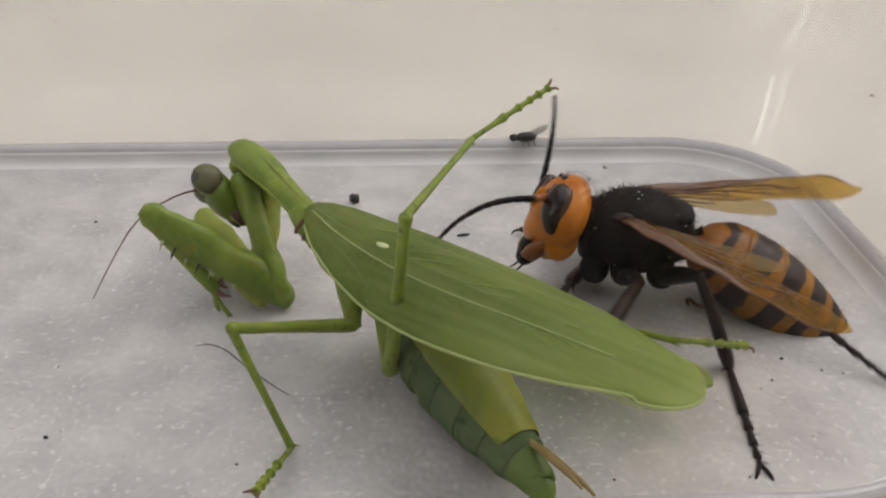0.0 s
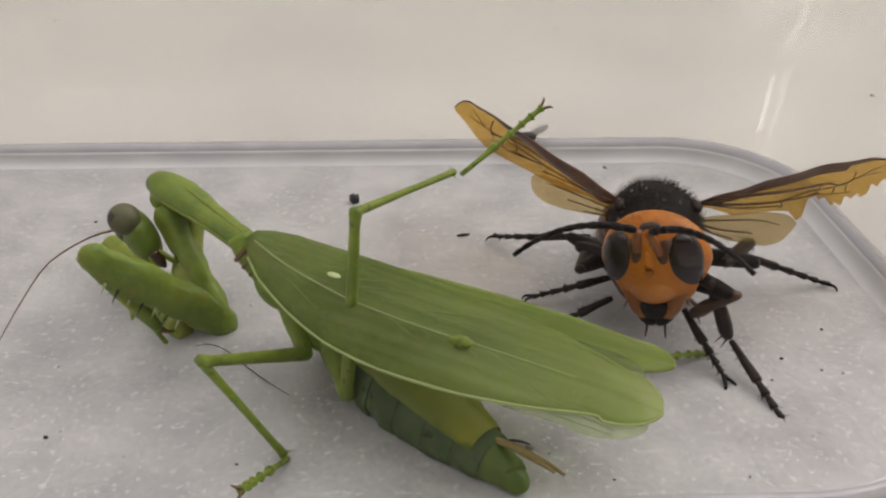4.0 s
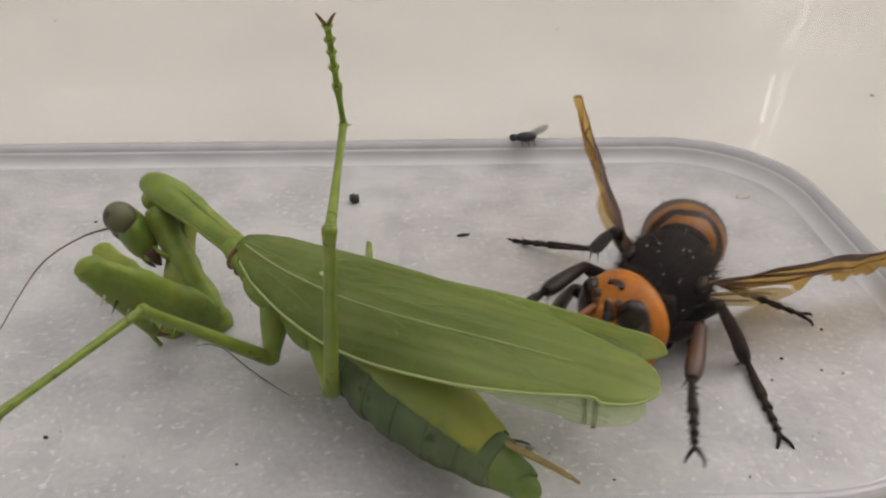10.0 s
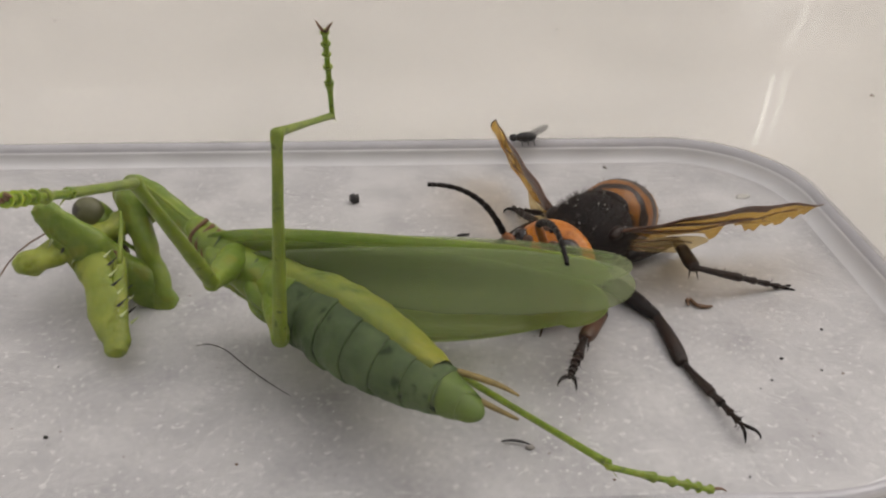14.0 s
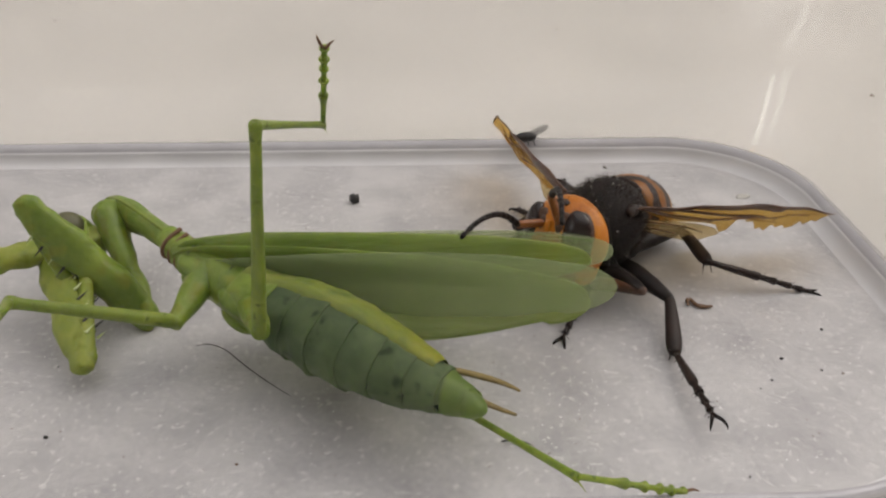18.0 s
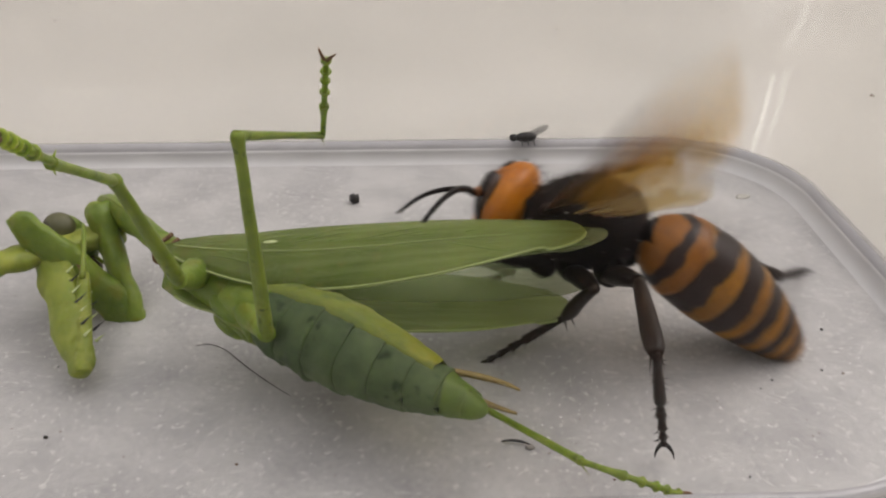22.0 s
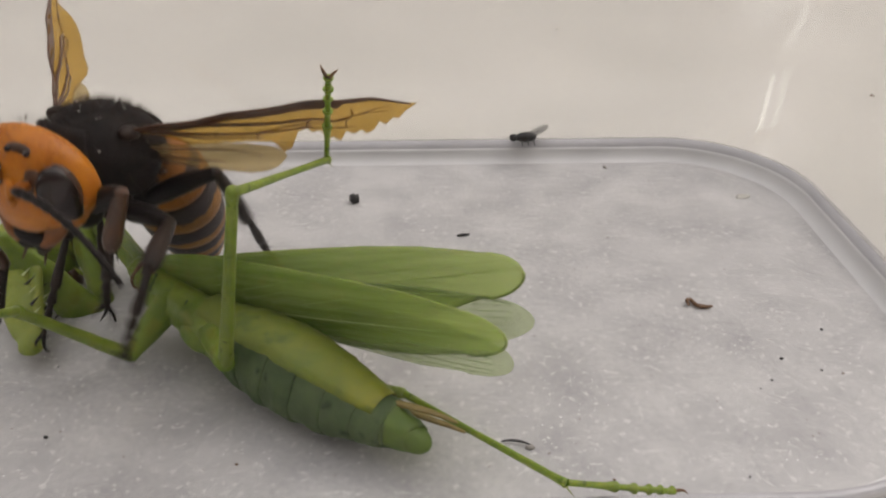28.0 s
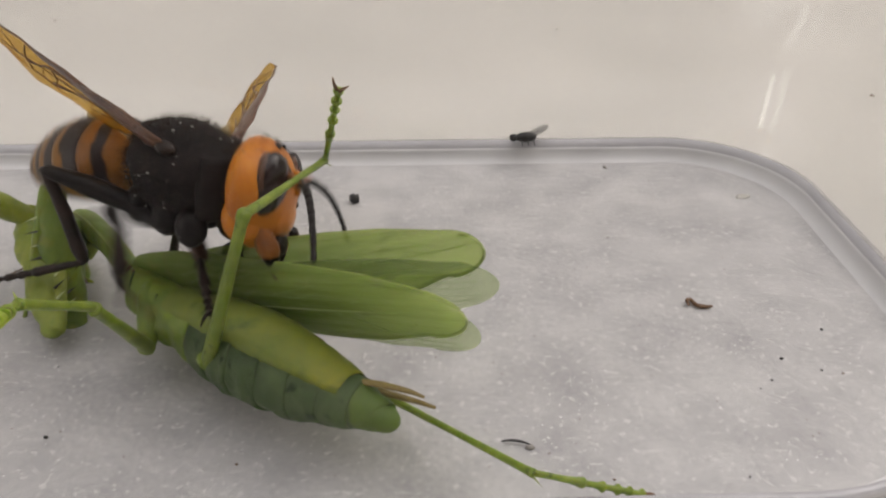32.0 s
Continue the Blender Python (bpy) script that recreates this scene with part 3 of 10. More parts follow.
def make_hornet():
    hornet = thing("hornet", "large black hornet with an orange head and banded abdomen", "hornet")
    parts = {}

    def chest(u, v):
        w = v.copy()
        if u.z < 0:
            w.z *= 1.05
            w.y *= 0.9
        return w
    part("thorax", blob((0, 0, 0.1), (6.4, 4.9, 4.8), 36, 22, shape=chest), M_THORAX, hornet, "black furry thorax")
    part("scutellum", blob((-4.2, 0, 2.3), (2.0, 2.9, 1.6), 20, 12), M_THORAX, hornet, "brown-black rear plate of the thorax")
    part("collar", tube([(5.2, 0, -2.6), (5.4, 0, 0), (5.0, 0, 2.9)], [(3.0, 1.0), (3.3, 1.1), (2.4, 1.0)], 16, up=(1, 0, 0)), M_THORAX, hornet)
    part("neck", tube([(4.6, 0, .4), (6.6, 0, .4)], [1.7, 1.5], 14), M_DARK, hornet)
    part("fuzz", hairs(3200, 11, (0, 0, 0.1), (6.4, 4.9, 4.8), .95, low=-.55, rad=.026), M_HAIR, hornet, "short brown fuzz on the thorax")
    bm = bmesh.new()
    rnd = random.Random(21)
    for i in range(90):
        u = Vector((rnd.gauss(0, 1), rnd.gauss(0, 1), rnd.gauss(0, 1))).normalized()
        c = Vector((u.x * 6.5, u.y * 5.05, u.z * 4.95 + .1))
        r = rnd.uniform(.05, .17)
        blob(c, (r, r * .8, r * .6), 6, 4, bm)
    part("dust", bm, M_GREYBIT, hornet, "pale dust grains caught in the fuzz")
    part("waist", tube([(-5.2, 0, -.5), (-6.4, 0, -.6), (-7.4, 0, -.5)], [1.7, 1.1, 1.6], 14), M_DARK, hornet)
    for sg in (1, -1):
        part("wing_cap", blob((1.6, 3.9 * sg, 2.9), (1.2, .7, .7), 14, 9), M_BROWNLEG, hornet, "black-brown cap at the wing's root")
        for x in (4.2, 0.8, -3.2):
            part("coxa", blob((x, 2.4 * sg, -3.9), (1.7, 1.3, 1.9), 14, 9), M_DARK, hornet)
    hornet_head(parts, hornet)
    # abdomen: overlapping plates
    prof = [(0, 1.3), (1.2, 3.1), (3, 4.3), (5, 4.8), (8, 5.0), (11, 4.85), (14, 4.4), (17, 3.65), (19.5, 2.8), (21.2, 1.9), (22.3, .7)]

    def rad_at(x):
        for (a, ra), (b, rb) in zip(prof, prof[1:]):
            if x <= b:
                s = (x - a) / (b - a)
                return ra + (rb - ra) * s
        return prof[-1][1]
    g = None
    for i, (a, b) in enumerate(((0, 4.6), (4.6, 9.2), (9.2, 13.0), (13.0, 16.2), (16.2, 18.8), (18.8, 20.8), (20.8, 22.3))):
        bm = bmesh.new()
        lay = bm.verts.layers.float.new("band")
        n = 12
        rings = []
        for j in range(n + 2):
            f = min(j, n) / n
            x = a - (0.5 if i else 0) + (b - a + (0.5 if i else 0)) * f
            r = rad_at(x) * (1 - (0.035 if j < 2 and i else 0)) + (0.10 * f if i < 6 else 0)
            if j == n + 1:
                r *= .93
            ring = []
            for k in range(32):
                an = 2 * math.pi * k / 32
                z = math.sin(an) * r * (.93 if math.sin(an) > 0 else .86) - 0.004 * x * x
                v = bm.verts.new(Vector((-x, math.cos(an) * r, z)) * MM)
                v[lay] = f + 0.10 * abs(math.cos(an)) ** 3 - (0.12 * max(0, math.sin(an)) if i == 1 else 0)
                ring.append(v)
            rings.append(ring)
        for p, q in zip(rings, rings[1:]):
            for k in range(32):
                bm.faces.new((p[k], p[(k + 1) % 32], q[(k + 1) % 32], q[k]))
        bm.faces.new(rings[0])
        bm.faces.new(list(reversed(rings[-1])))
        bmesh.ops.recalc_face_normals(bm, faces=bm.faces[:])
        mat = M_TERGITE1 if i == 0 else (M_TIP if i == 6 else M_TERGITE)
        if i == 0:
            g = put(parts, "gaster", "abdomen", bm, mat, hornet, "orange and black banded abdomen")
        else:
            part("abdomen_ring", bm, mat, g, "plain orange tail segment" if i == 6 else "orange ring with a black band")
    part("sting", tube([(-22, 0, -2.0), (-22.9, 0, -2.2)], [.25, .06], 8), M_DARK, g)
    bm = bmesh.new()
    rnd = random.Random(8)
    for i in range(260):
        x = rnd.uniform(.5, 21.5)
        an = rnd.uniform(-.3, 3.44)
        r = rad_at(x)
        b = Vector((-x, math.cos(an) * r, math.sin(an) * r * .93 - .004 * x * x))
        spike(bm, b, b + Vector((-.5, math.cos(an), math.sin(an))) * .6, .02)
    part("abdomen_hair", bm, M_HAIR, g)
    for sg, s in ((1, "L"), (-1, "R")):
        wing(parts, "wing" + s, hornet, sg, s == "L")
        put(parts, "scape" + s, "scape", tube([(-.2, 0, 0), (.5, 0, 0), (2.4, 0, 0), (3.7, 0, 0)], [.3, .42, .46, .4], 10), M_MANDIBLE, hornet, "orange-brown base of the antenna")
        path, rad = [], []
        for i in range(11):
            a = 11.5 * i / 11
            for d, r in ((.03, .78), (.5, 1.0), (.98, .86)):
                x = a + d * 11.5 / 11
                path.append((x, 0, .09 * x * (11.5 - x) * .55))
                rad.append((.40 - .015 * i) * r)
        put(parts, "flag" + s, "flagellum", tube(path, rad, 10), M_DARK, hornet, "black curved antenna whip")
        for gl in "FMH":
            hornet_leg(parts, s + gl, hornet)
    return hornet, parts


hornet, hornet_parts = make_hornet()


# ---- mantis ----
def leg_parts(parts, key, mantis, word, lf, lt, ls, r):
    put(parts, key[0] + "fem" + key[1], word + "_femur", tube([(-.4, 0, 0), (.6, 0, 0), (lf * .3, 0, 0), (lf * .7, 0, 0), (lf * .93, 0, 0), (lf, 0, 0), (lf + .35, 0, 0)],
        [r * .9, r * 1.15, r * 1.05, r * .85, r * .8, r * .95, r * .5], 12), M_LEG, mantis, "slender yellow-green femur")
    t = put(parts, key[0] + "tib" + key[1], word + "_tibia", tube([(0, 0, 0), (.6, 0, 0), (lt * .5, 0, 0), (lt * .92, 0, 0), (lt, 0, 0)], [r * .7, r * .68, r * .55, r * .58, r * .7], 10), M_LEG, mantis)
    bm = bmesh.new()
    for y in (-.25, .25):
        spike(bm, (lt * .98, y, 0), (lt * 1.05, y * 3.2, -.5), .12)
    part("spur", bm, M_LEG, t)
    path, rad = [], []
    cuts = (0, .42, .6, .74, .85, .97)
    for i, c in enumerate(cuts[:-1]):
        a, b = ls * c, ls * cuts[i + 1]
        path += [(a + .03, 0, 0), (a + (b - a) * .7, 0, 0), (b - .1, 0, 0), (b - .02, 0, 0)]
        rad += [.26, .28, .48, .26]
    s = put(parts, key[0] + "tar" + key[1], word + "_tarsus", tube(path, rad, 10), M_LEG, mantis, "jointed olive tarsus")
    for y in (1, -1):
        part("claw", tube([(ls * .96, .1 * y, 0), (ls + .35, .45 * y, .1), (ls + .6, .75 * y, -.2)], [.16, .13, .04], 8), M_CRUMB, s)


def foreleg(parts, side, mantis, mat, mat2):
    sg = 1 if side == "L" else -1
    put(parts, "coxa" + side, "fore_coxa", tube([(-.8, 0, 0), (.8, 0, 0), (4, 0, 0), (8, 0, .2), (11.5, 0, .3), (13, 0, .2), (14.2, 0, 0), (14.8, 0, 0)],
        [(1.2, 1.4), (1.5, 1.7), (1.3, 1.8), (1.2, 1.75), (1.25, 1.8), (1.35, 1.85), (1.1, 1.4), (.5, .6)], 18, uneven=.3), mat, mantis, "flattened green fore coxa")
    f = put(parts, "femur" + side, "fore_femur", tube([(-1.6, 0, 0), (-.9, 0, 0), (.6, 0, .1), (4, 0, .2), (8, 0, .1), (12, 0, 0), (15, 0, 0), (16.6, 0, 0), (17.3, 0, 0)],
        [(.7, .8), (1.05, 1.3), (1.2, 1.65), (1.3, 2.0), (1.35, 2.05), (1.25, 1.9), (1.0, 1.55), (.85, 1.15), (.4, .5)], 20, uneven=.28), mat2, mantis, "thick green raptorial femur")
    for i in range(7):
        x = 5 + i * 1.45
        for y in (-.8, .8):
            part("femur_spine", spike(bmesh.new(), (x, y, -1.5), (x - .3, y * 1.15, -2.75 - .4 * (i % 2)), .2), M_BLACK if i % 2 else M_WHITE, f)
    t = put(parts, "tibia" + side, "fore_tibia", tube([(0, 0, 0), (.8, 0, 0), (4, 0, 0), (8, 0, 0), (10.5, 0, 0), (11.6, 0, 0)], [(.7, .9), (.85, 1.05), (.8, .95), (.7, .8), (.6, .7), (.45, .5)], 12), mat, mantis, "spined fore tibia folded on the femur")
    part("tibia_claw", tube([(11, 0, 0), (12.2, 0, .2), (13.1, 0, .9)], [.5, .3, .05], 8), M_CRUMB, t)
    for i in range(9):
        part("tibia_spine", spike(bmesh.new(), (1.5 + i * 1.0, .3, .6), (1.9 + i * 1.0, .4, 1.6), .16), M_BLACK if i % 3 == 0 else M_CRUMB, t)
    part("fore_tarsus", tube([(10.6, .4 * sg, -.2), (13, .8 * sg, -.6), (15.5, .9 * sg, -.7), (17.5, .7 * sg, -.4)], [.32, .26, .24, .14], 8), M_LEG, t)


def saddle(a, b, rad_at, half=104, n=18, m=5):
    """A bent plate over the back of the abdomen, from a to b, reaching half degrees down each flank."""
    bm = bmesh.new()
    rows_ = []
    for j in range(m + 1):
        x = a + (b - a) * j / m
        row = []
        for k in range(n + 1):
            f = 2 * k / n - 1
            th = radians(half * f)
            r = rad_at(max(0, x)) * (1.12 if abs(f) < .93 else .9) + .10 * j / m + .12 * noise.noise(Vector((x * .7, f * 4, 3)))
            if j == m:
                r *= .96
            row.append(bm.verts.new(Vector((x, math.sin(th) * r * .93, math.cos(th) * r - .25 * math.sin(x / 8))) * MM))
        rows_.append(row)
    for p, q in zip(rows_, rows_[1:]):
        for k in range(n):
            bm.faces.new((p[k], q[k], q[k + 1], p[k + 1]))
    return bm


def make_mantis():
    mantis = thing("mantis", "bright green praying mantis with folded wings lying on the box floor", "mantis")
    parts = {}
    pro = put(parts, "prothorax", "prothorax", tube([(-1.5, 0, -.9), (0, 0, -.8), (3, 0, -.5), (7, 0, -.3), (10.5, 0, -.2), (13.5, 0, -.2), (16.5, 0, -.3), (18.5, 0, -.5), (19.5, 0, -.9)],
        [(1.2, 1.3), (1.35, 1.35), (1.4, 1.2), (1.5, 1.2), (1.85, 1.35), (2.15, 1.5), (2.0, 1.45), (1.55, 1.25), (.8, .7)], 20), M_GREEN, mantis, "long keeled green prothorax")
    for sg in (1, -1):
        part("side_rim", tube([(0, 1.3 * sg, -.8), (4, 1.4 * sg, -.5), (8, 1.6 * sg, -.35), (12, 2.0 * sg, -.3), (15, 2.05 * sg, -.4), (18, 1.6 * sg, -.6)], [.17, .19, .19, .2, .19, .14], 8), M_LEG, pro, "pale rim of the prothorax")
    part("keel", tube([(1, 0, .5), (7, 0, .85), (12, 0, 1.12), (17, 0, .95)], [.2, .22, .22, .16], 8), M_LEG, pro)
    part("throat_membrane", blob((17.2, 0, -2.0), (1.9, 1.9, 1.5), 16, 10), M_LIME, pro, "lime green neck membrane")
    # head: x from the neck to the mouth's middle
    h = put(parts, "head", "head", blob((2.6, 0, 0), (3.4, 3.0, 1.8), 26, 16, shape=lambda u, v: Vector((v.x, v.y * (1 - .42 * max(0, u.x)), v.z))), M_GREEN, mantis, "triangular green head")
    for sg in (1, -1):
        part("compound_eye", blob((.9, 2.4 * sg, .5), (1.75, 1.45, 1.7), 20, 14), M_EYE_G, h, "bulging dull olive eye")
        part("mandible", tube([(5.2, .9 * sg, -.2), (6.3, .7 * sg, -.3), (7.0, .2 * sg, -.4)], [.7, .55, .15], 10), M_RUST, h)
        part("palp", tube([(5.0, .9 * sg, -.6), (6.4, 1.3 * sg, -1.2), (7.2, 1.0 * sg, -1.6), (7.4, .3 * sg, -1.7)], [.22, .2, .18, .1], 8), M_LIME, h)
        part("mouth_line", tube([(5.4, .6 * sg, .75), (6.3, .5 * sg, .55), (6.9, .2 * sg, .2)], [.14, .16, .1], 8), M_BLACK, h)
    part("labrum", blob((5.6, 0, .2), (1.0, 1.0, .8), 16, 10), M_LIME, h)
    for y in (-.8, 0, .8):
        part("ocellus", blob((2.4 - abs(y) * .4, y, 1.62), (.28, .28, .22), 10, 6), M_DARK, h)
    part("antenna", tube([(1.2, 1.0, 1.6), (.6, 1.5, 4.5), (1.0, 2, 9), (3.2, 2.5, 13), (6, 3, 17)], [.16, .10, .085, .075, .05], 8), M_CRUMB, h, "hair-thin brown antenna")
    # rear thorax
    th = put(parts, "thorax", "rear_thorax", tube([(-2, 0, -.5), (0, 0, -.7), (3, 0, -.6), (7, 0, -.4), (11, 0, -.2), (13, 0, 0), (14.5, 0, 0)], [(1.2, 1.2), (1.6, 1.6), (2.1, 2.0), (2.3, 2.3), (2.5, 2.5), (2.5, 2.6), (2.2, 2.3)], 22), M_GREEN, mantis, "green rear thorax")
    for x in (-.3, .7, 1.7):
        part("neck_fold", tube([(x, -1.75, .3), (x - .1, -1.2, -1.6), (x, 0, -2.3), (x - .1, 1.2, -1.6), (x, 1.75, .3)], [.22, .26, .26, .26, .2], 8, up=(1, 0, 0)), M_CRUMB, th, "brown fold behind the prothorax")
    for x, y in ((4.5, 1.2), (4.5, -1.2), (10.5, 1.3), (10.5, -1.3)):
        part("coxa_plate", blob((x, y, -1.8), (2.4, .9, 1.3), 16, 10), M_GREEN, th)
    for x in (2.5, 7.5, 12.5):
        part("thorax_seam", tube([(x, -2.3, .4), (x + .5, -1.9, -1.4), (x + .7, 0, -2.45), (x + .5, 1.9, -1.4), (x, 2.3, .4)], [.12] * 5, 6, up=(1, 0, 0)), M_BELLY, th)
    # abdomen, x to the tail
    prof = [(0, 2.85), (4, 3.75), (8, 4.0), (11, 3.85), (15, 3.3), (18.5, 2.55), (21, 1.9), (23, 1.3)]

    def rad_at(x):
        for (a, ra), (b, rb) in zip(prof, prof[1:]):
            if x <= b:
                return ra + (rb - ra) * (x - a) / (b - a)
        return prof[-1][1]
    ab = None
    cuts = (-2.5, 2, 5.2, 8.5, 11.8, 15, 18, 20.7, 23)
    for i, (a, b) in enumerate(zip(cuts, cuts[1:])):
        n = 6
        path, rad = [], []
        for j in range(n + 2):
            f = min(j, n) / n
            x = a - .4 + (b - a + .4) * f
            r = rad_at(max(0, x)) * (.95 if j == 0 else 1) + .16 * f
            r = r * (.93 if j == n + 1 else 1)
            path.append((x + (.05 if j == n + 1 else 0), 0, -.25 * math.sin(x / 8)))
            rad.append((r * .92, r))
        bm = tube(path, rad, 26)
        if i == 0:
            ab = put(parts, "abdomen", "abdomen", bm, M_GREEN, mantis, "plump segmented green abdomen")
        else:
            part("abdomen_segment", bm, M_BELLY if i < 7 else M_TAIL, ab, "dull blue-green belly segment" if i < 7 else "")
    part("tail_plate", blob((23.0, 0, -.2), (1.9, 1.3, 1.25), 16, 10, shape=lambda u, v: Vector((v.x, v.y * (1 - .3 * max(0, u.x)), v.z))), M_TAIL, ab)
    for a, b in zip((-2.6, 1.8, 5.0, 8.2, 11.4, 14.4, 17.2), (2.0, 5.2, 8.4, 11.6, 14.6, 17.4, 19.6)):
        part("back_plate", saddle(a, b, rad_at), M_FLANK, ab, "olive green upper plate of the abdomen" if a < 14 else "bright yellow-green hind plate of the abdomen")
    for y in (1, -1):
        part("cercus", tube([(19.0, .8 * y, 1.0), (21.0, 1.1 * y, 1.7), (23.0, 1.3 * y, 2.1), (25.0, 1.4 * y, 2.4), (26.4, 1.3 * y, 2.5)], [.34, .32, .28, .22, .12], 10), M_CERCUS, ab, "tapering jointed tan tail feeler")
    # wings: x to the tip along -x of the body
    def blade(st, x_end, n=9):
        """Closes the stations with a round tip at x_end."""
        x0, a0, b0 = st[-1]
        mid, half = (a0 + b0) / 2 + .2, (b0 - a0) / 2
        out = list(st)
        for i in range(1, n + 1):
            f = math.sin(math.pi / 2 * i / n)
            h = half * math.sqrt(max(0.0004, 1 - f * f))
            out.append((x0 + (x_end - x0) * f, mid - h, mid + h))
        return out
    def inside(st, x, y, rim=.25):
        """Keeps a vein's point within the blade."""
        for (xa, p0, p1), (xb, q0, q1) in zip(st, st[1:]):
            if xa <= x <= xb:
                f = (x - xa) / (xb - xa)
                lo, hi = p0 + (q0 - p0) * f + rim, p1 + (q1 - p1) * f - rim
                return min(max(y, lo), hi) if lo < hi else (lo + hi) / 2
        return y
    TEG = blade([(0, -.6, 1.2), (1.5, -1.4, 2.6), (4, -1.8, 4.2), (8, -2.0, 5.7), (13, -1.95, 6.9), (19, -1.7, 7.4), (26.5, -1.2, 7.1), (32, -.6, 6.3), (36.5, .3, 5.2)], 41.0)
    HW = blade([(3, -.3, 2.0), (8, -.7, 3.4), (16, -1.0, 4.6), (25, -1.0, 5.6), (33, -.6, 5.7), (37.5, 0, 5.2)], 43.0)
    for sg, s in ((1, "L"), (-1, "R")):
        def lift(x, y):
            q = -sg * y
            return 1.0 - (.075 - .0012 * x) * (q - .5) ** 2 - .0004 * x * x + .07 * math.sin(x * .8 + q)

        def flip(st):
            return [(x, -sg * p, -sg * q) for x, p, q in st]
        w = put(parts, "teg" + s, "forewing", sheet(flip(TEG), .28, lift), M_TEGMEN, mantis, "leathery leaf-green forewing")
        part("costal_rim", tube([(x, -sg * b, lift(x, -sg * b)) for x, a, b in TEG[1:]], [.14] * (len(TEG) - 1), 8), M_EDGE_G, w, "pale yellow wing rim")
        def along(pts, r0, r1, mat=M_VEIN_T):
            path = [(x, -sg * inside(TEG, x, y, .12)) for x, y in pts]
            k = len(path) - 1
            part("vein", tube([(x, y, lift(x, y) + .11) for x, y in path], [r0 + (r1 - r0) * i / k for i in range(k + 1)], 6, uneven=0), mat, w)
        # one pale stem, then branches that slant from it to both margins
        along([(1, .9), (6, 2.3), (13, 3.3), (20, 3.5), (28, 3.2), (35, 2.9), (39.5, 2.6)], .10, .05, M_EDGE_G)
        along([(1, .5), (6, 1.3), (13, 1.9), (20, 2.1), (28, 2.0), (36, 1.9)], .06, .04)
        for v in range(9):
            x = 3.5 + 3.3 * v
            y = 1.4 + .7 * min(1, x / 14)
            along([(x, y), (x + 3.5, y - .9), (x + 7.5, y - 1.9), (x + 11, y - 3.0)] if x < 28 else [(x, y), (x + 3, y - .5), (x + 6, y - 1.1)], .045, .03)
            y = 2.3 + 1.0 * min(1, x / 14)
            along([(x, y), (x + 3.2, y + .9), (x + 6.6, y + 2.0), (x + 9.5, y + 3.2)] if x < 28 else [(x, y), (x + 3, y + .4), (x + 6, y + .9)], .04, .028)
        bm = bmesh.new()
        rnd = random.Random(77 if sg > 0 else 78)
        for q in range(230):
            x = rnd.uniform(3, 38)
            y = rnd.uniform(-1.8, 6.8)
            if abs(inside(TEG, x, y, .5) - y) > .01:
                continue
            tilt = rnd.uniform(-.2, .5)
            tube([(x, -sg * y, lift(x, -sg * y) + .13), (x + tilt, -sg * (y + .45), lift(x + tilt, -sg * (y + .45)) + .13)], [.022] * 2, 5, bm=bm, uneven=0)
        part("cross_vein", bm, M_VEIN_T, w)
        if s == "L":
            part("stigma", blob((10.8, -1.6, lift(10.8, -1.6) + .14), (.8, .34, .13), 14, 8), M_WHITE, w, "pale oval wing spot")
        hw = put(parts, "hw" + s, "hindwing", sheet(flip(HW), .08, lambda x, y: lift(x, y) - .7), M_HINDW, mantis, "gauzy pale green hindwing")
        for v in range(9):
            pts = [(6 + q * 5.0, -sg * inside(HW, 6 + q * 5.0, (-1.1 + v * .72) * (.45 + .55 * min(1, q / 4)) + .2)) for q in range(8)]
            part("vein", tube([(x, y, lift(x, y) - .64) for x, y in pts], [.028] * 8, 6), M_VEIN_G, hw)
        bm = bmesh.new()
        for q in range(11):
            x = 27.5 + q * 1.25
            lo, hi = -2.0, 5.2
            for (xa, p0, p1), (xb, q0, q1) in zip(HW, HW[1:]):
                if xa <= x <= xb:
                    f = (x - xa) / (xb - xa)
                    lo, hi = p0 + (q0 - p0) * f + .2, p1 + (q1 - p1) * f - .2
            cells = [lo + (hi - lo) * g / 5 for g in range(6)]
            for g in range(5):
                if (g * 7 + q * 5) % 11 < 4:
                    continue
                xo = x + .6 * math.sin(g * 2.1 + q * 1.7)
                tube([(xo, -sg * y, lift(xo, -sg * y) - .64) for y in (cells[g], cells[g + 1])], [.018] * 2, 5, bm=bm)
        part("cross_vein", bm, M_VEIN_G, hw)
    for side, a, b in (("L", M_GREEN, M_GREEN), ("R", M_LIME, M_LIME)):
        foreleg(parts, side, mantis, a, b)
    leg_parts(parts, "hL", mantis, "hind", 19.5, 16, 11, .58)
    leg_parts(parts, "hR", mantis, "hind", 19.5, 21, 12, .56)
    leg_parts(parts, "mL", mantis, "middle", 15, 13, 8, .62)
    for k, n in (("mcoxL", 7.5), ("hcoxL", 8.5)):
        put(parts, k, "coxa", tube([(-.6, 0, 0), (1, 0, 0), (n * .55, 0, 0), (n * .85, 0, 0), (n + .3, 0, 0)], [1.5, 1.75, 1.35, .95, .8], 14), M_GREEN, mantis)
    return mantis, parts


mantis, mantis_parts = make_mantis()


# ---- small things on the floor ----
def place(x, y, z=0.0, turn=0.0):
    return pose(x * MM, y * MM, z * MM, 0, 0, turn)


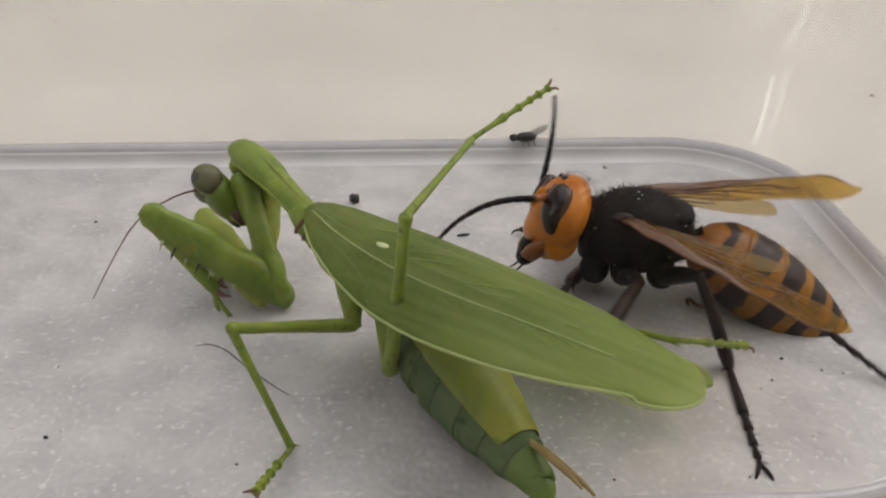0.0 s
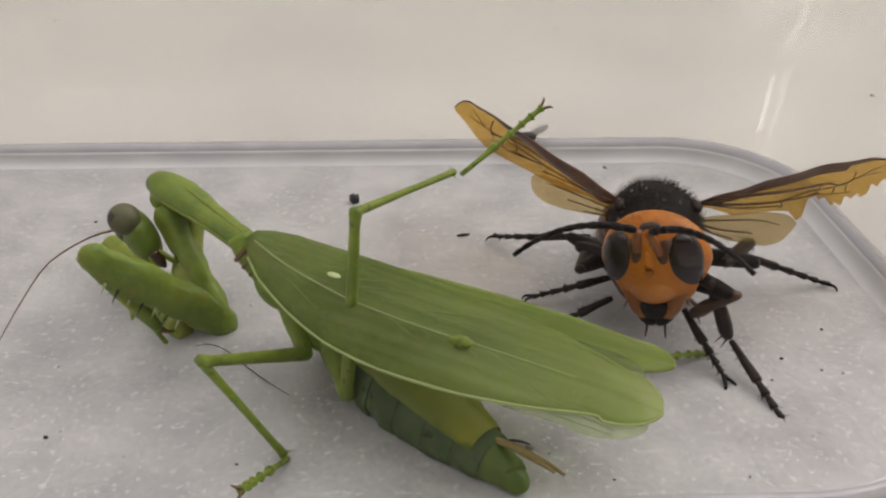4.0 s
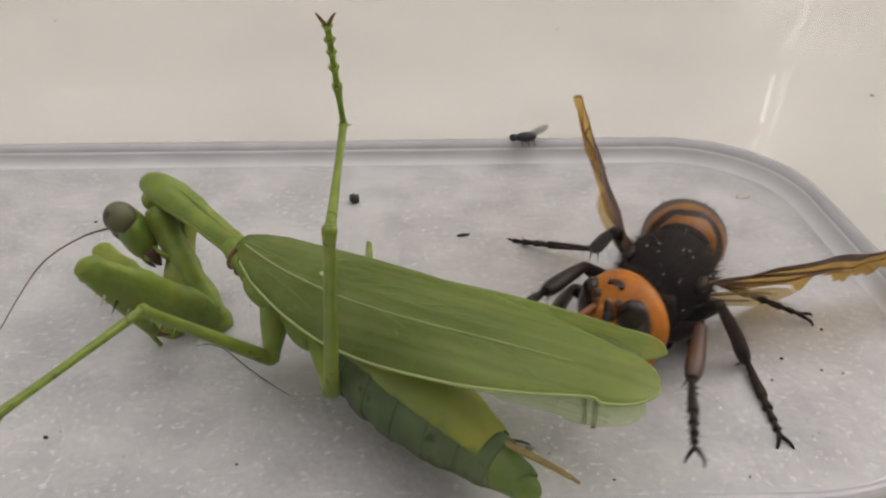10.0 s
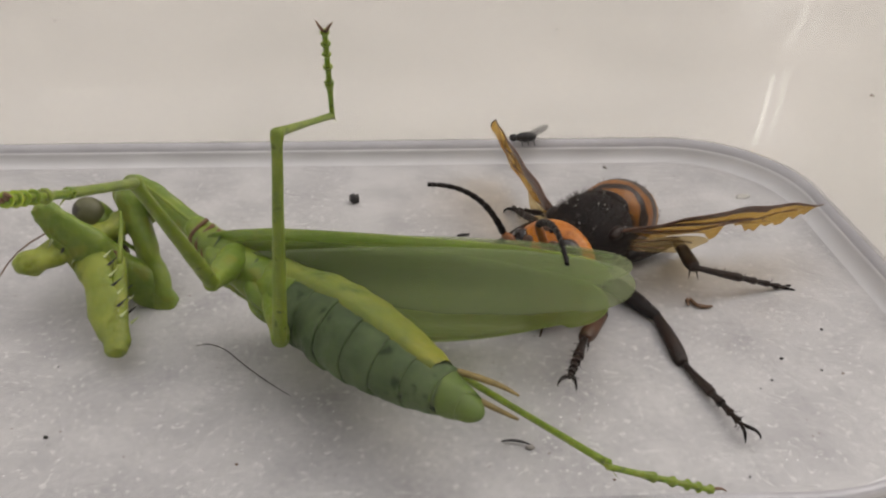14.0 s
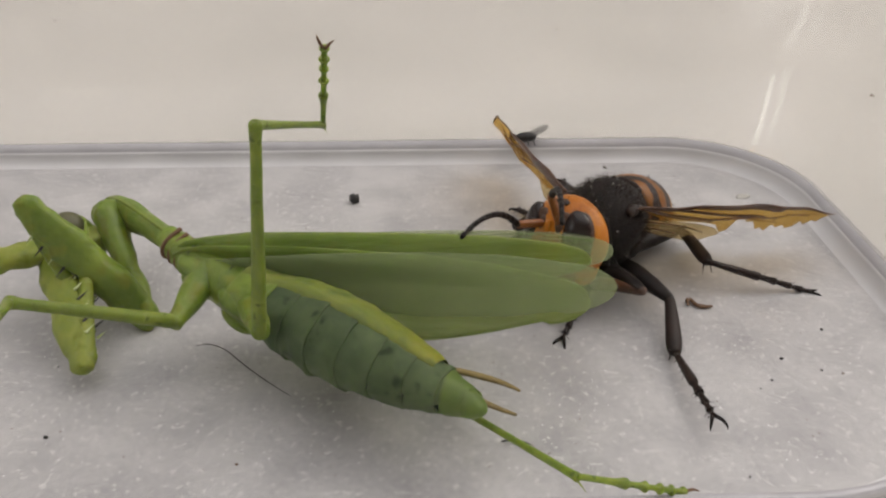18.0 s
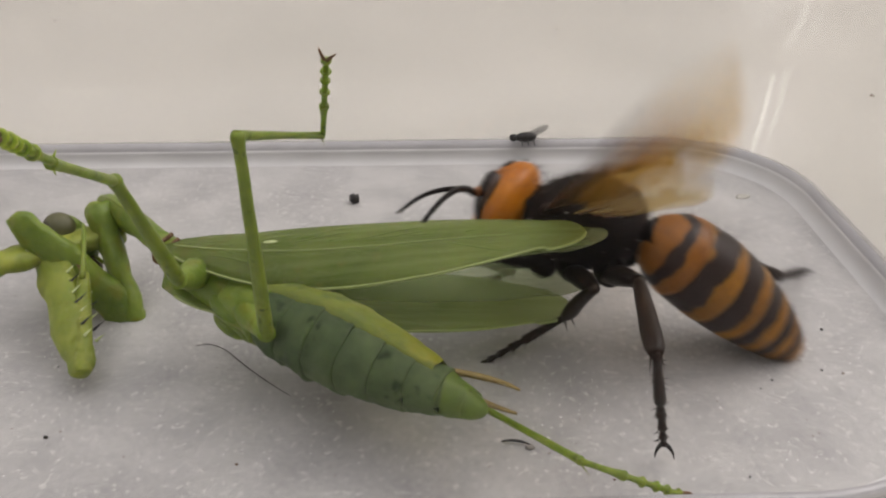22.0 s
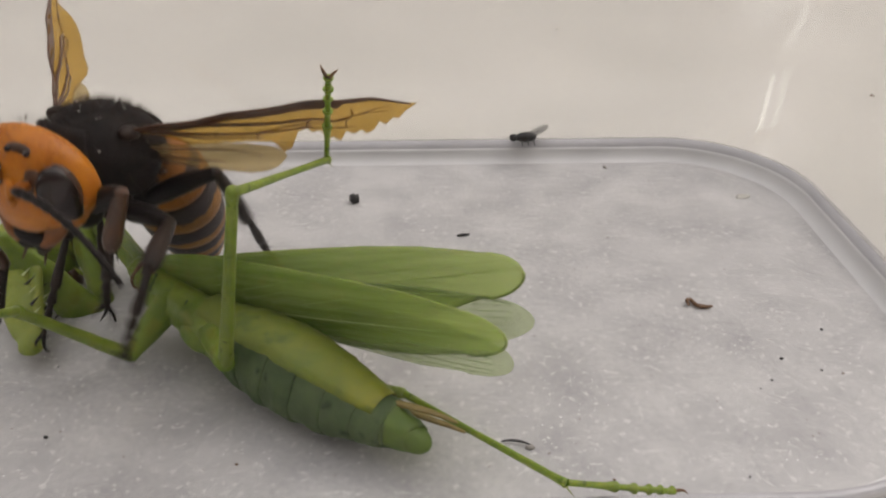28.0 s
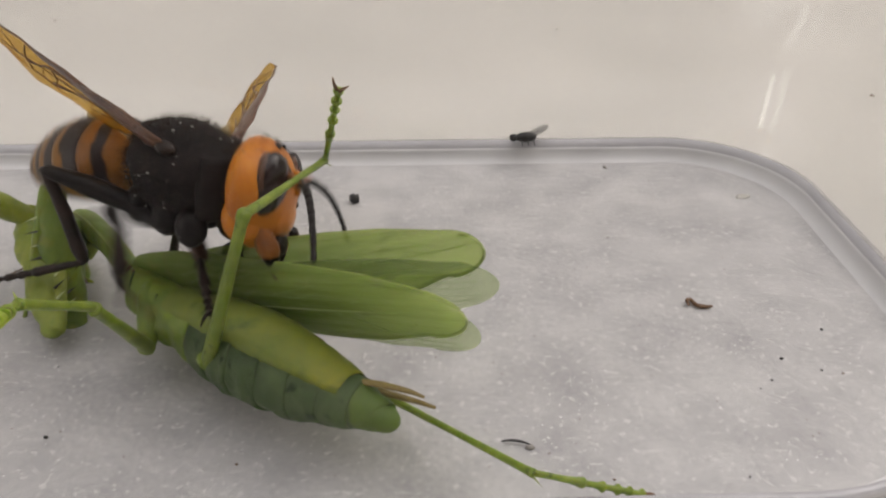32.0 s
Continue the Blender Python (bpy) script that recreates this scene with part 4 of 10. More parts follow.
def dead_fly(m):
    f = thing("dead_fly", "small dead black fly lying at the foot of the wall", "fly")
    f.matrix_basis = m
    part("body", blob((0, 0, .9), (1.7, .8, .8), 16, 10), M_BLACK, f)
    part("head", blob((-2.0, 0, .9), (.6, .7, .6), 12, 8), M_BLACK, f)
    for s in (1, -1):
        part("wing", sheet([(0, 0, .3), (1, -.3, .8), (2.4, -.2, 1.0), (3.3, .3, .7)], .05, lambda x, y: 1.3 + .35 * x), M_FLYWING, f).matrix_basis = pose(0, .2 * MM * s, 0, 30 * s, 0, 14 * s)
    bm = bmesh.new()
    for i in range(3):
        for s in (1, -1):
            tube([(-.8 + i * .8, .5 * s, .6), (-.9 + i * .9, 1.2 * s, .7), (-.9 + i, 1.5 * s, .05)], [.1, .08, .05], 5, bm=bm)
    part("leg", bm, M_BLACK, f)


def crumb(name, label, category, mat, x, y, r, turn=0, seed=1, group=""):
    rnd = random.Random(seed)
    o = [rnd.uniform(.7, 1.25) for _ in range(40)]
    bm = blob((0, 0, r[2] * .8), r, 10, 7, shape=lambda u, v: v * o[int((u.x + 1) * 7 + (u.y + 1) * 9) % 40])
    ob = part(name, bm, mat)
    ob.matrix_basis = place(x, y, 0, turn)
    return tagged(ob, label, category, group)


dead_fly(place(12.8, 109.4, 3.1, 8))
crumb("seed", "small round black seed on the box floor", "seed", M_BLACK, -12.5, 95.7, (.75, .7, .75))
crumb("crumb", "thin black fleck on the box floor", "crumb", M_BLACK, 2.7, 86.5, (.9, .22, .2), 12, 2)


def fleck(name, label, category, path, r, mat, group=""):
    bm = tube(path, [r * (.5 if i in (0, len(path) - 1) else 1) for i in range(len(path))], 8)
    return tagged(part(name, bm, mat), label, category, group)


fleck("hair", "thin curved brown hair lying on the box floor", "hair",
      [(-26.1, 63.6, .15), (-25.0, 63.9, .15), (-23.0, 63.0, .15), (-20.5, 60.6, .15), (-17.8, 58.2, .15), (-14.9, 55.9, .15)], .05, M_BROWNLEG)
fleck("leg_fragment", "small black broken claw on the box floor", "fragment", [(5.3, 49.8, .3), (6.2, 49.9, .35), (7.2, 49.7, .35), (7.9, 49.4, .3)], .12, M_BLACK)
crumb("pale_chip", "pale chip beside the broken claw", "chip", M_GREYBIT, 7.9, 49.3, (.4, .3, .2), 0, 5)
fleck("brown_shred", "small curled brown shred on the box floor", "shred", [(28.0, 70.6, .3), (27.9, 71.3, .5), (28.4, 71.6, .4), (28.8, 70.8, .3), (29.6, 70.4, .3), (30.6, 70.5, .3)], .24, M_CRUMB)
SPECKS = ((-36.4, 50.5, .32), (-18.2, 47.3, .22), (24.9, 106.8, .5), (41.4, 66.5, .25), (14.8, 45.6, .18), (35.2, 61.6, .3), (-39.5, 60.4, .15), (-28.5, 48.2, .15),
          (33.0, 58.3, .22), (38.6, 59.8, .2), (40.6, 59.3, .18), (31.5, 57.1, .15), (26.6, 45.9, .18), (21.6, 86.0, .2), (-22.0, 71.0, .2), (-47.0, 90.0, .3))
for i, (x, y, r) in enumerate(SPECKS):
    crumb("speck", "tiny dark speck of dirt on the box floor", "speck", M_GREYBIT if i in (2, 13, 14) else (M_BLACK, M_CRUMB, M_BLACK)[i % 3], x, y, (r * .65, r * .55, r * .4), i * 37, i, "specks on the floor")
M_SMEAR = Mat("yellowish_smear", (0.41, 0.395, 0.36), (0.46, 0.445, 0.40), 500, 3000, rough=0.6).m
crumb("yellow_stain", "faint yellowish smear on the box floor", "smear", M_SMEAR, 43.0, 97.4, (1.1, .7, .02), 20, 9)


def dust(seed, n, mat, name, label, r0, r1):
    """Scattered grains over the floor."""
    rnd = random.Random(seed)
    verts, faces = [], []
    for _ in range(n):
        x, y = rnd.uniform(-70, 49), rnd.uniform(46, 105)
        if x > 36 and y > 92:
            continue
        r = rnd.uniform(r0, r1) * MM
        a = rnd.uniform(0, 6.28)
        k = len(verts)
        for d in (0, 2.1, 4.2):
            verts.append((x * MM + r * math.cos(a + d), y * MM + r * math.sin(a + d), 0.00001))
        verts.append((x * MM + r * .2, y * MM, r * 1.1))
        faces += [(k, k + 1, k + 3), (k + 1, k + 2, k + 3), (k + 2, k, k + 3)]
    me = bpy.data.meshes.new(name)
    me.from_pydata(verts, [], faces)
    me.materials.append(mat)
    return tagged(new(name, me), label, "dust", kind="stuff")


# white grains stand in for glints of the scratched floor
M_GLINT = Mat("sparkle_grain", (0.9, 0.9, 0.9), None, 500, 3000, rough=0.1).m
dust(3, 1700, M_GLINT, "sparkle_grains", "tiny white grains standing in for the floor's sparkle", .04, .12)
dust(4, 240, M_CRUMB, "dark_grains", "tiny dark grains scattered on the floor", .05, .11)


# dirt on the table behind the box
for i, (x, y, r) in enumerate(((80.4, 137.2, .5), (26.9, 180.9, .5), (-72.8, 176.4, .45), (-94.5, 188.0, .5), (11.2, 188.0, .45), (70.4, 195.6, .5))):
    crumb("dirt_fleck", "faint brown fleck on the white tabletop", "fleck", M_CRUMB, x, y, (r, r * .8, r * .4), i * 31, 40 + i, "flecks on the table")


def motions():
    walk(hornet, [mm(0,21.6,74.3,8,6.9,1.4,169.4), mm(.5,18.7,69.8,9,5,2.3,177.2), mm(1,20.9,72.9,5.7,8.4,-6,-165.8), mm(1.5,20.7,66.3,7.3,3.7,9.7,-146.2), mm(2,17.4,65.9,7.9,9.2,13.2,-137.4), mm(2.5,24.1,67.4,8.4,1.4,14.6,-130.1), mm(3,22.5,66.5,8.9,-4.2,8.4,-110.6), mm(3.5,22.4,69.7,9.9,2.5,-10.9,-98.4), mm(5.5,24.6,73.3,10.1,2.6,-8.3,-96.9), mm(6,24.1,71.8,9.9,-1.4,1.9,-109.5), mm(6.5,25.3,72.2,9.9,6.6,-13.1,-94.7), mm(7,24.3,70.7,10.6,-3,-13,-104.5), mm(7.5,27,72.8,8.6,1.4,-4.9,-95.7), mm(8,26.7,67.1,9.4,-.2,3.7,-90.8), mm(8.5,28.1,70.8,7.1,-6,3.2,-91.3), mm(9,28,64.7,9.2,.5,3.6,-85.8), mm(9.5,26.8,72.3,8.6,-.4,.9,-101.7), mm(10,23.7,67.9,5.8,-8.3,9.9,-123.6), mm(10.5,17.2,68.4,5.1,4.5,11.9,-124.4), mm(11,13.8,65.8,6.2,-11.6,11.1,-121.8), mm(11.5,12.6,66.6,5.4,.3,12.2,-119.4), mm(12,19,75,5.3,-2.6,2.4,-111.1), mm(12.5,19.6,76.3,5.8,.5,1.7,-113.4), mm(13,18.9,76.8,7.1,-7.3,1.2,-121.4), mm(13.5,17.5,75.8,5.7,2.9,4.3,-120.5), mm(14,16.9,76.7,5.7,-1.1,3.1,-124.2), mm(14.5,18.3,79,5.3,3.9,.9,-119), mm(16.5,19.7,82.1,5.7,2,-3,-132.8), mm(17,19.1,79,7.3,1.7,-3.7,-126.7), mm(18,18.9,78.4,6.9,3.7,-2.5,-122.8), mm(18.5,19.6,73.5,9.1,3.1,3.2,-96.8), mm(19,18.6,66.1,9.7,-9.2,12.8,-90.8), mm(19.5,27.5,68,7.5,-.1,4.7,-54.2), mm(20,38.2,67.8,7.1,-4.5,7.2,-10.2), mm(20.5,42.3,69.6,5.7,4,-16.5,-18.5), mm(21,35.5,64.7,6.4,-4.7,9.2,-1.5), mm(21.5,28.6,67,10,-.2,19.5,76.1), mm(22,14.6,68.2,12.6,2.1,11.9,147.4), mm(22.5,1.8,71.7,11.4,-3,-1.2,173.9), mm(23,-8.2,74.9,9.4,.2,-1.9,-167.8), mm(23.5,-17.1,64.8,16.6,-5,-2.2,-174.8), mm(24,-25.9,77.9,15.6,2.9,-12.9,-144.9), mm(24.5,-22.2,71.9,17.8,.7,-17.5,-118.8), mm(25,-21.8,70.1,17.9,.5,-20.2,-103.6), mm(25.5,-24.9,65.4,19.9,-2.2,-11.5,-111.2), mm(27.5,-35,75.4,18.4,1.5,-17.3,-119.4), mm(28,-31.2,64.5,22.1,-5.8,-18,-109.3), mm(28.4,-27.4,57.5,18.8,-3.7,3.6,-107.7), mm(28.7,-27.5,62,16,3.7,13.5,-103.1), mm(29,-31.7,58.2,19.5,-.5,2.8,-93.8), mm(29.5,-22,46,24.1,11.4,-.7,-90.3), mm(30,-41.1,67.9,15.8,-4.9,-18.3,-104.2), mm(30.5,-42.5,64.9,15,-8.8,-19.8,-120.9), mm(31,-36.1,64.4,17.5,13,8.6,-78.1), mm(31.4,-31.3,60.8,21.1,4.1,7.6,-54), mm(31.7,-29.9,58.3,20.2,-3.4,5.1,-45.1), mm(31.92,-24.2,65.3,20.1,-17.3,-1.3,-37.4), mm(32,-24.1,65.2,19.9,-17.3,1.5,-36.4)])
    walk(hornet_parts["head"], [mm(0,5.6,0,.6,10,-25,12), mm(.5,5.6,0,.6,9,-22,-7), mm(1,5.6,0,.6,8,6,18), mm(1.5,5.6,0,.6,5,-33,0), mm(2,5.6,0,.6,10,-9,0), mm(2.5,5.6,0,.6,16,-15,-9), mm(3,5.6,0,.6,1,-8,0), mm(3.5,5.6,0,.6,6,9,-16), mm(5.5,5.6,0,.6,7,-9,-16), mm(6,5.6,0,.6,-1,-28,8), mm(6.5,5.6,0,.6,10,-10,-41), mm(7,5.6,0,.6,-11,-19,-13), mm(7.5,5.6,0,.6,7,-36,-4), mm(8,5.6,0,.6,-13,-36,-7), mm(8.5,5.6,0,.6,-4,-36,3), mm(9,5.6,0,.6,-11,-23,0), mm(9.5,5.6,0,.6,6,-33,0), mm(10,5.6,0,.6,19,-12,-28), mm(10.5,5.6,0,.6,16,-33,-17), mm(11,5.6,0,.6,-1,-10,1), mm(11.5,5.6,0,.6,-2,-14,3), mm(12,5.6,0,.6,8,-21,-35), mm(12.5,5.6,0,.6,6,-22,-18), mm(13,5.6,0,.6,0,-34,51), mm(13.5,5.6,0,.6,7,-24,-17), mm(14,5.6,0,.6,11,-19,-10), mm(14.5,5.6,0,.6,3,-18,-11), mm(16.5,5.6,0,.6,14,-18,-5), mm(17,5.6,0,.6,15,-24,-16), mm(18,5.6,0,.6,8,-18,-20), mm(18.5,5.6,0,.6,-6,-34,18), mm(19,5.6,0,.6,-13,1,28), mm(19.5,5.6,0,.6,-6,-8,56), mm(20,5.6,0,.6,-1,18,-5), mm(20.5,5.6,0,.6,0,-8,0), mm(21,5.6,0,.6,-1,-18,-45), mm(21.5,5.6,0,.6,0,-8,0), mm(22,5.6,0,.6,10,-25,6), mm(22.5,5.6,0,.6,-1,25,3), mm(23,5.6,0,.6,16,-13,13), mm(23.5,5.6,0,.6,-2,-25,1), mm(24,5.6,0,.6,6,-18,3), mm(24.5,5.6,0,.6,5,4,8), mm(25,5.6,0,.6,2,13,29), mm(25.5,5.6,0,.6,9,4,-16), mm(27.5,5.6,0,.6,0,-5,-11), mm(28,5.6,0,.6,-6,27,12), mm(28.4,5.6,0,.6,-13,5,9), mm(28.7,5.6,0,.6,-5,-16,4), mm(29,5.6,0,.6,11,-18,-10), mm(29.5,5.6,0,.6,26,-27,-43), mm(30,5.6,0,.6,0,-8,0), mm(30.5,5.6,0,.6,0,-8,0), mm(31,5.6,0,.6,-8,-7,-12), mm(31.4,5.6,0,.6,0,-12,-30), mm(31.7,5.6,0,.6,-7,-10,32), mm(31.92,5.6,0,.6,-11,-9,30), mm(32,5.6,0,.6,-11,-7,30)])
    walk(hornet_parts["gaster"], [mm(0,-6.2,0,-.6,0,-28,-2), mm(.5,-6.2,0,-.6,0,-31,1), mm(1,-6.2,0,-.6,0,-22,-9), mm(1.5,-6.2,0,-.6,0,-34,4), mm(2,-6.2,0,-.6,0,-36,-17), mm(2.5,-6.2,0,-.6,0,-27,1), mm(3,-6.2,0,-.6,0,-43,-4), mm(3.5,-6.2,0,-.6,0,-32,0), mm(5.5,-6.2,0,-.6,0,-32,0), mm(6,-6.2,0,-.6,0,-32,0), mm(6.5,-6.2,0,-.6,0,-32,0), mm(7,-6.2,0,-.6,0,-32,0), mm(7.5,-6.2,0,-.6,0,-32,0), mm(8,-6.2,0,-.6,0,-27,-4), mm(8.5,-6.2,0,-.6,0,-36,-14), mm(9,-6.2,0,-.6,0,-30,-7), mm(9.5,-6.2,0,-.6,0,-20,0), mm(10,-6.2,0,-.6,0,-30,12), mm(10.5,-6.2,0,-.6,0,-29,25), mm(11,-6.2,0,-.6,0,-30,10), mm(11.5,-6.2,0,-.6,0,-31,9), mm(12,-6.2,0,-.6,0,-25,7), mm(12.5,-6.2,0,-.6,0,-26,9), mm(13,-6.2,0,-.6,0,-33,2), mm(13.5,-6.2,0,-.6,0,-25,8), mm(14,-6.2,0,-.6,0,-26,11), mm(14.5,-6.2,0,-.6,0,-25,6), mm(16.5,-6.2,0,-.6,0,-27,15), mm(17,-6.2,0,-.6,0,-26,11), mm(18,-6.2,0,-.6,0,-25,8), mm(18.5,-6.2,0,-.6,0,-20,0), mm(19,-6.2,0,-.6,0,-22,-8), mm(19.5,-6.2,0,-.6,0,-25,-1), mm(20,-6.2,0,-.6,0,9,33), mm(20.5,-6.2,0,-.6,0,-15,-18), mm(21,-6.2,0,-.6,0,1,29), mm(21.5,-6.2,0,-.6,0,-14,-6), mm(22,-6.2,0,-.6,0,-42,34), mm(22.5,-6.2,0,-.6,0,-33,13), mm(23,-6.2,0,-.6,0,-23,22), mm(23.5,-6.2,0,-.6,0,-20,0), mm(24,-6.2,0,-.6,0,-29,8), mm(24.5,-6.2,0,-.6,0,-37,6), mm(25,-6.2,0,-.6,0,-35,-13), mm(25.5,-6.2,0,-.6,0,-46,16), mm(27.5,-6.2,0,-.6,0,-42,21), mm(28,-6.2,0,-.6,0,-40,9), mm(28.4,-6.2,0,-.6,0,-46,17), mm(28.7,-6.2,0,-.6,0,-48,18), mm(29,-6.2,0,-.6,0,-41,-11), mm(29.5,-6.2,0,-.6,0,-34,19), mm(30,-6.2,0,-.6,0,-28,-14), mm(30.5,-6.2,0,-.6,0,-27,6), mm(31,-6.2,0,-.6,0,-46,-2), mm(31.4,-6.2,0,-.6,0,-20,0), mm(31.7,-6.2,0,-.6,0,-20,0), mm(31.92,-6.2,0,-.6,0,-22,-1), mm(32,-6.2,0,-.6,0,-15,-5)])
    walk(hornet_parts["wingL"], [mm(0,1.5,4.2,3.1,-6,-3,122), mm(.5,1.5,4.2,3.1,-14,-10,106), mm(1,1.5,4.2,3.1,-24,-22,104), mm(1.5,1.5,4.2,3.1,0,-35,78), mm(2,1.5,4.2,3.1,-13,-30,63), mm(2.5,1.5,4.2,3.1,-36,14,160), mm(3,1.5,4.2,3.1,-38,1,130), mm(3.5,1.5,4.2,3.1,-57,-7,118), mm(5.5,1.5,4.2,3.1,-74,-1,117), mm(5.9,1.5,4.2,3.1,-76,0,112), mm(5.93,1.5,4.2,3.1,-68,19,114), mm(5.97,1.5,4.2,3.1,-90,-31,116), mm(6,1.5,4.2,3.1,-80,9,121), mm(6.03,1.5,4.2,3.1,-61,31,116), mm(6.07,1.5,4.2,3.1,-84,-19,113), mm(6.1,1.5,4.2,3.1,-76,0,112), mm(6.5,1.5,4.2,3.1,-67,2,116), mm(7,1.5,4.2,3.1,-61,-6,126), mm(7.5,1.5,4.2,3.1,-65,6,123), mm(8,1.5,4.2,3.1,-18,4,122), mm(8.5,1.5,4.2,3.1,-20,0,120), mm(9,1.5,4.2,3.1,-29,7,120), mm(9.5,1.5,4.2,3.1,-10,11,122), mm(10,1.5,4.2,3.1,-69,4,139), mm(10.5,1.5,4.2,3.1,-55,22,151), mm(11,1.5,4.2,3.1,-75,4,146), mm(11.5,1.5,4.2,3.1,-66,9,144), mm(12,1.5,4.2,3.1,-52,15,142), mm(12.5,1.5,4.2,3.1,-49,14,140), mm(13,1.5,4.2,3.1,-52,8,139), mm(13.5,1.5,4.2,3.1,-53,8,141), mm(14,1.5,4.2,3.1,-55,3,141), mm(14.5,1.5,4.2,3.1,-49,0,124), mm(16.5,1.5,4.2,3.1,-45,5,147), mm(17,1.5,4.2,3.1,-39,15,144), mm(18,1.5,4.2,3.1,-44,9,137), mm(18.5,1.5,4.2,3.1,11,14,139), mm(19,1.5,4.2,3.1,-47,-4,148), mm(19.5,1.5,4.2,3.1,-94,-16,163), mm(20,1.5,4.2,3.1,-8,-20,135), mm(20.5,1.5,4.2,3.1,13,-11,125), mm(21,1.5,4.2,3.1,-19,-14,153), mm(21.5,1.5,4.2,3.1,-34,-5,156), mm(21.9,1.5,4.2,3.1,-17,-42,127), mm(21.93,1.5,4.2,3.1,-6,-28,121), mm(21.97,1.5,4.2,3.1,-52,-60,155), mm(22,1.5,4.2,3.1,-29,-31,148), mm(22.03,1.5,4.2,3.1,0,-18,118), mm(22.07,1.5,4.2,3.1,-34,-54,140), mm(22.1,1.5,4.2,3.1,-17,-42,127), mm(22.5,1.5,4.2,3.1,-28,-48,132), mm(23,1.5,4.2,3.1,-72,-10,154), mm(23.5,1.5,4.2,3.1,-63,-28,132), mm(23.9,1.5,4.2,3.1,-51,-23,145), mm(23.93,1.5,4.2,3.1,-43,-17,142), mm(23.97,1.5,4.2,3.1,-67,-32,152), mm(24,1.5,4.2,3.1,-56,-24,153), mm(24.03,1.5,4.2,3.1,-38,-13,141), mm(24.07,1.5,4.2,3.1,-60,-28,149), mm(24.1,1.5,4.2,3.1,-51,-23,145), mm(24.5,1.5,4.2,3.1,-54,-24,143), mm(25,1.5,4.2,3.1,-32,-16,107), mm(25.5,1.5,4.2,3.1,-44,-15,132), mm(27.5,1.5,4.2,3.1,-26,-21,99), mm(28,1.5,4.2,3.1,-47,-13,138), mm(28.4,1.5,4.2,3.1,-63,-14,158), mm(28.7,1.5,4.2,3.1,-60,-8,143), mm(29,1.5,4.2,3.1,-52,-9,129), mm(29.5,1.5,4.2,3.1,-48,1,156), mm(29.53,1.5,4.2,3.1,-32,9,157), mm(29.57,1.5,4.2,3.1,-76,-10,158), mm(29.6,1.5,4.2,3.1,-48,1,156), mm(29.63,1.5,4.2,3.1,-20,13,160), mm(29.67,1.5,4.2,3.1,-65,-6,157), mm(29.7,1.5,4.2,3.1,-48,1,156), mm(30,1.5,4.2,3.1,-39,-29,138), mm(30.5,1.5,4.2,3.1,1,-44,91), mm(31,1.5,4.2,3.1,-55,-5,135), mm(31.4,1.5,4.2,3.1,-38,-2,149), mm(31.7,1.5,4.2,3.1,-50,-16,143), mm(31.92,1.5,4.2,3.1,-44,-11,131), mm(32,1.5,4.2,3.1,-46,-10,130)])
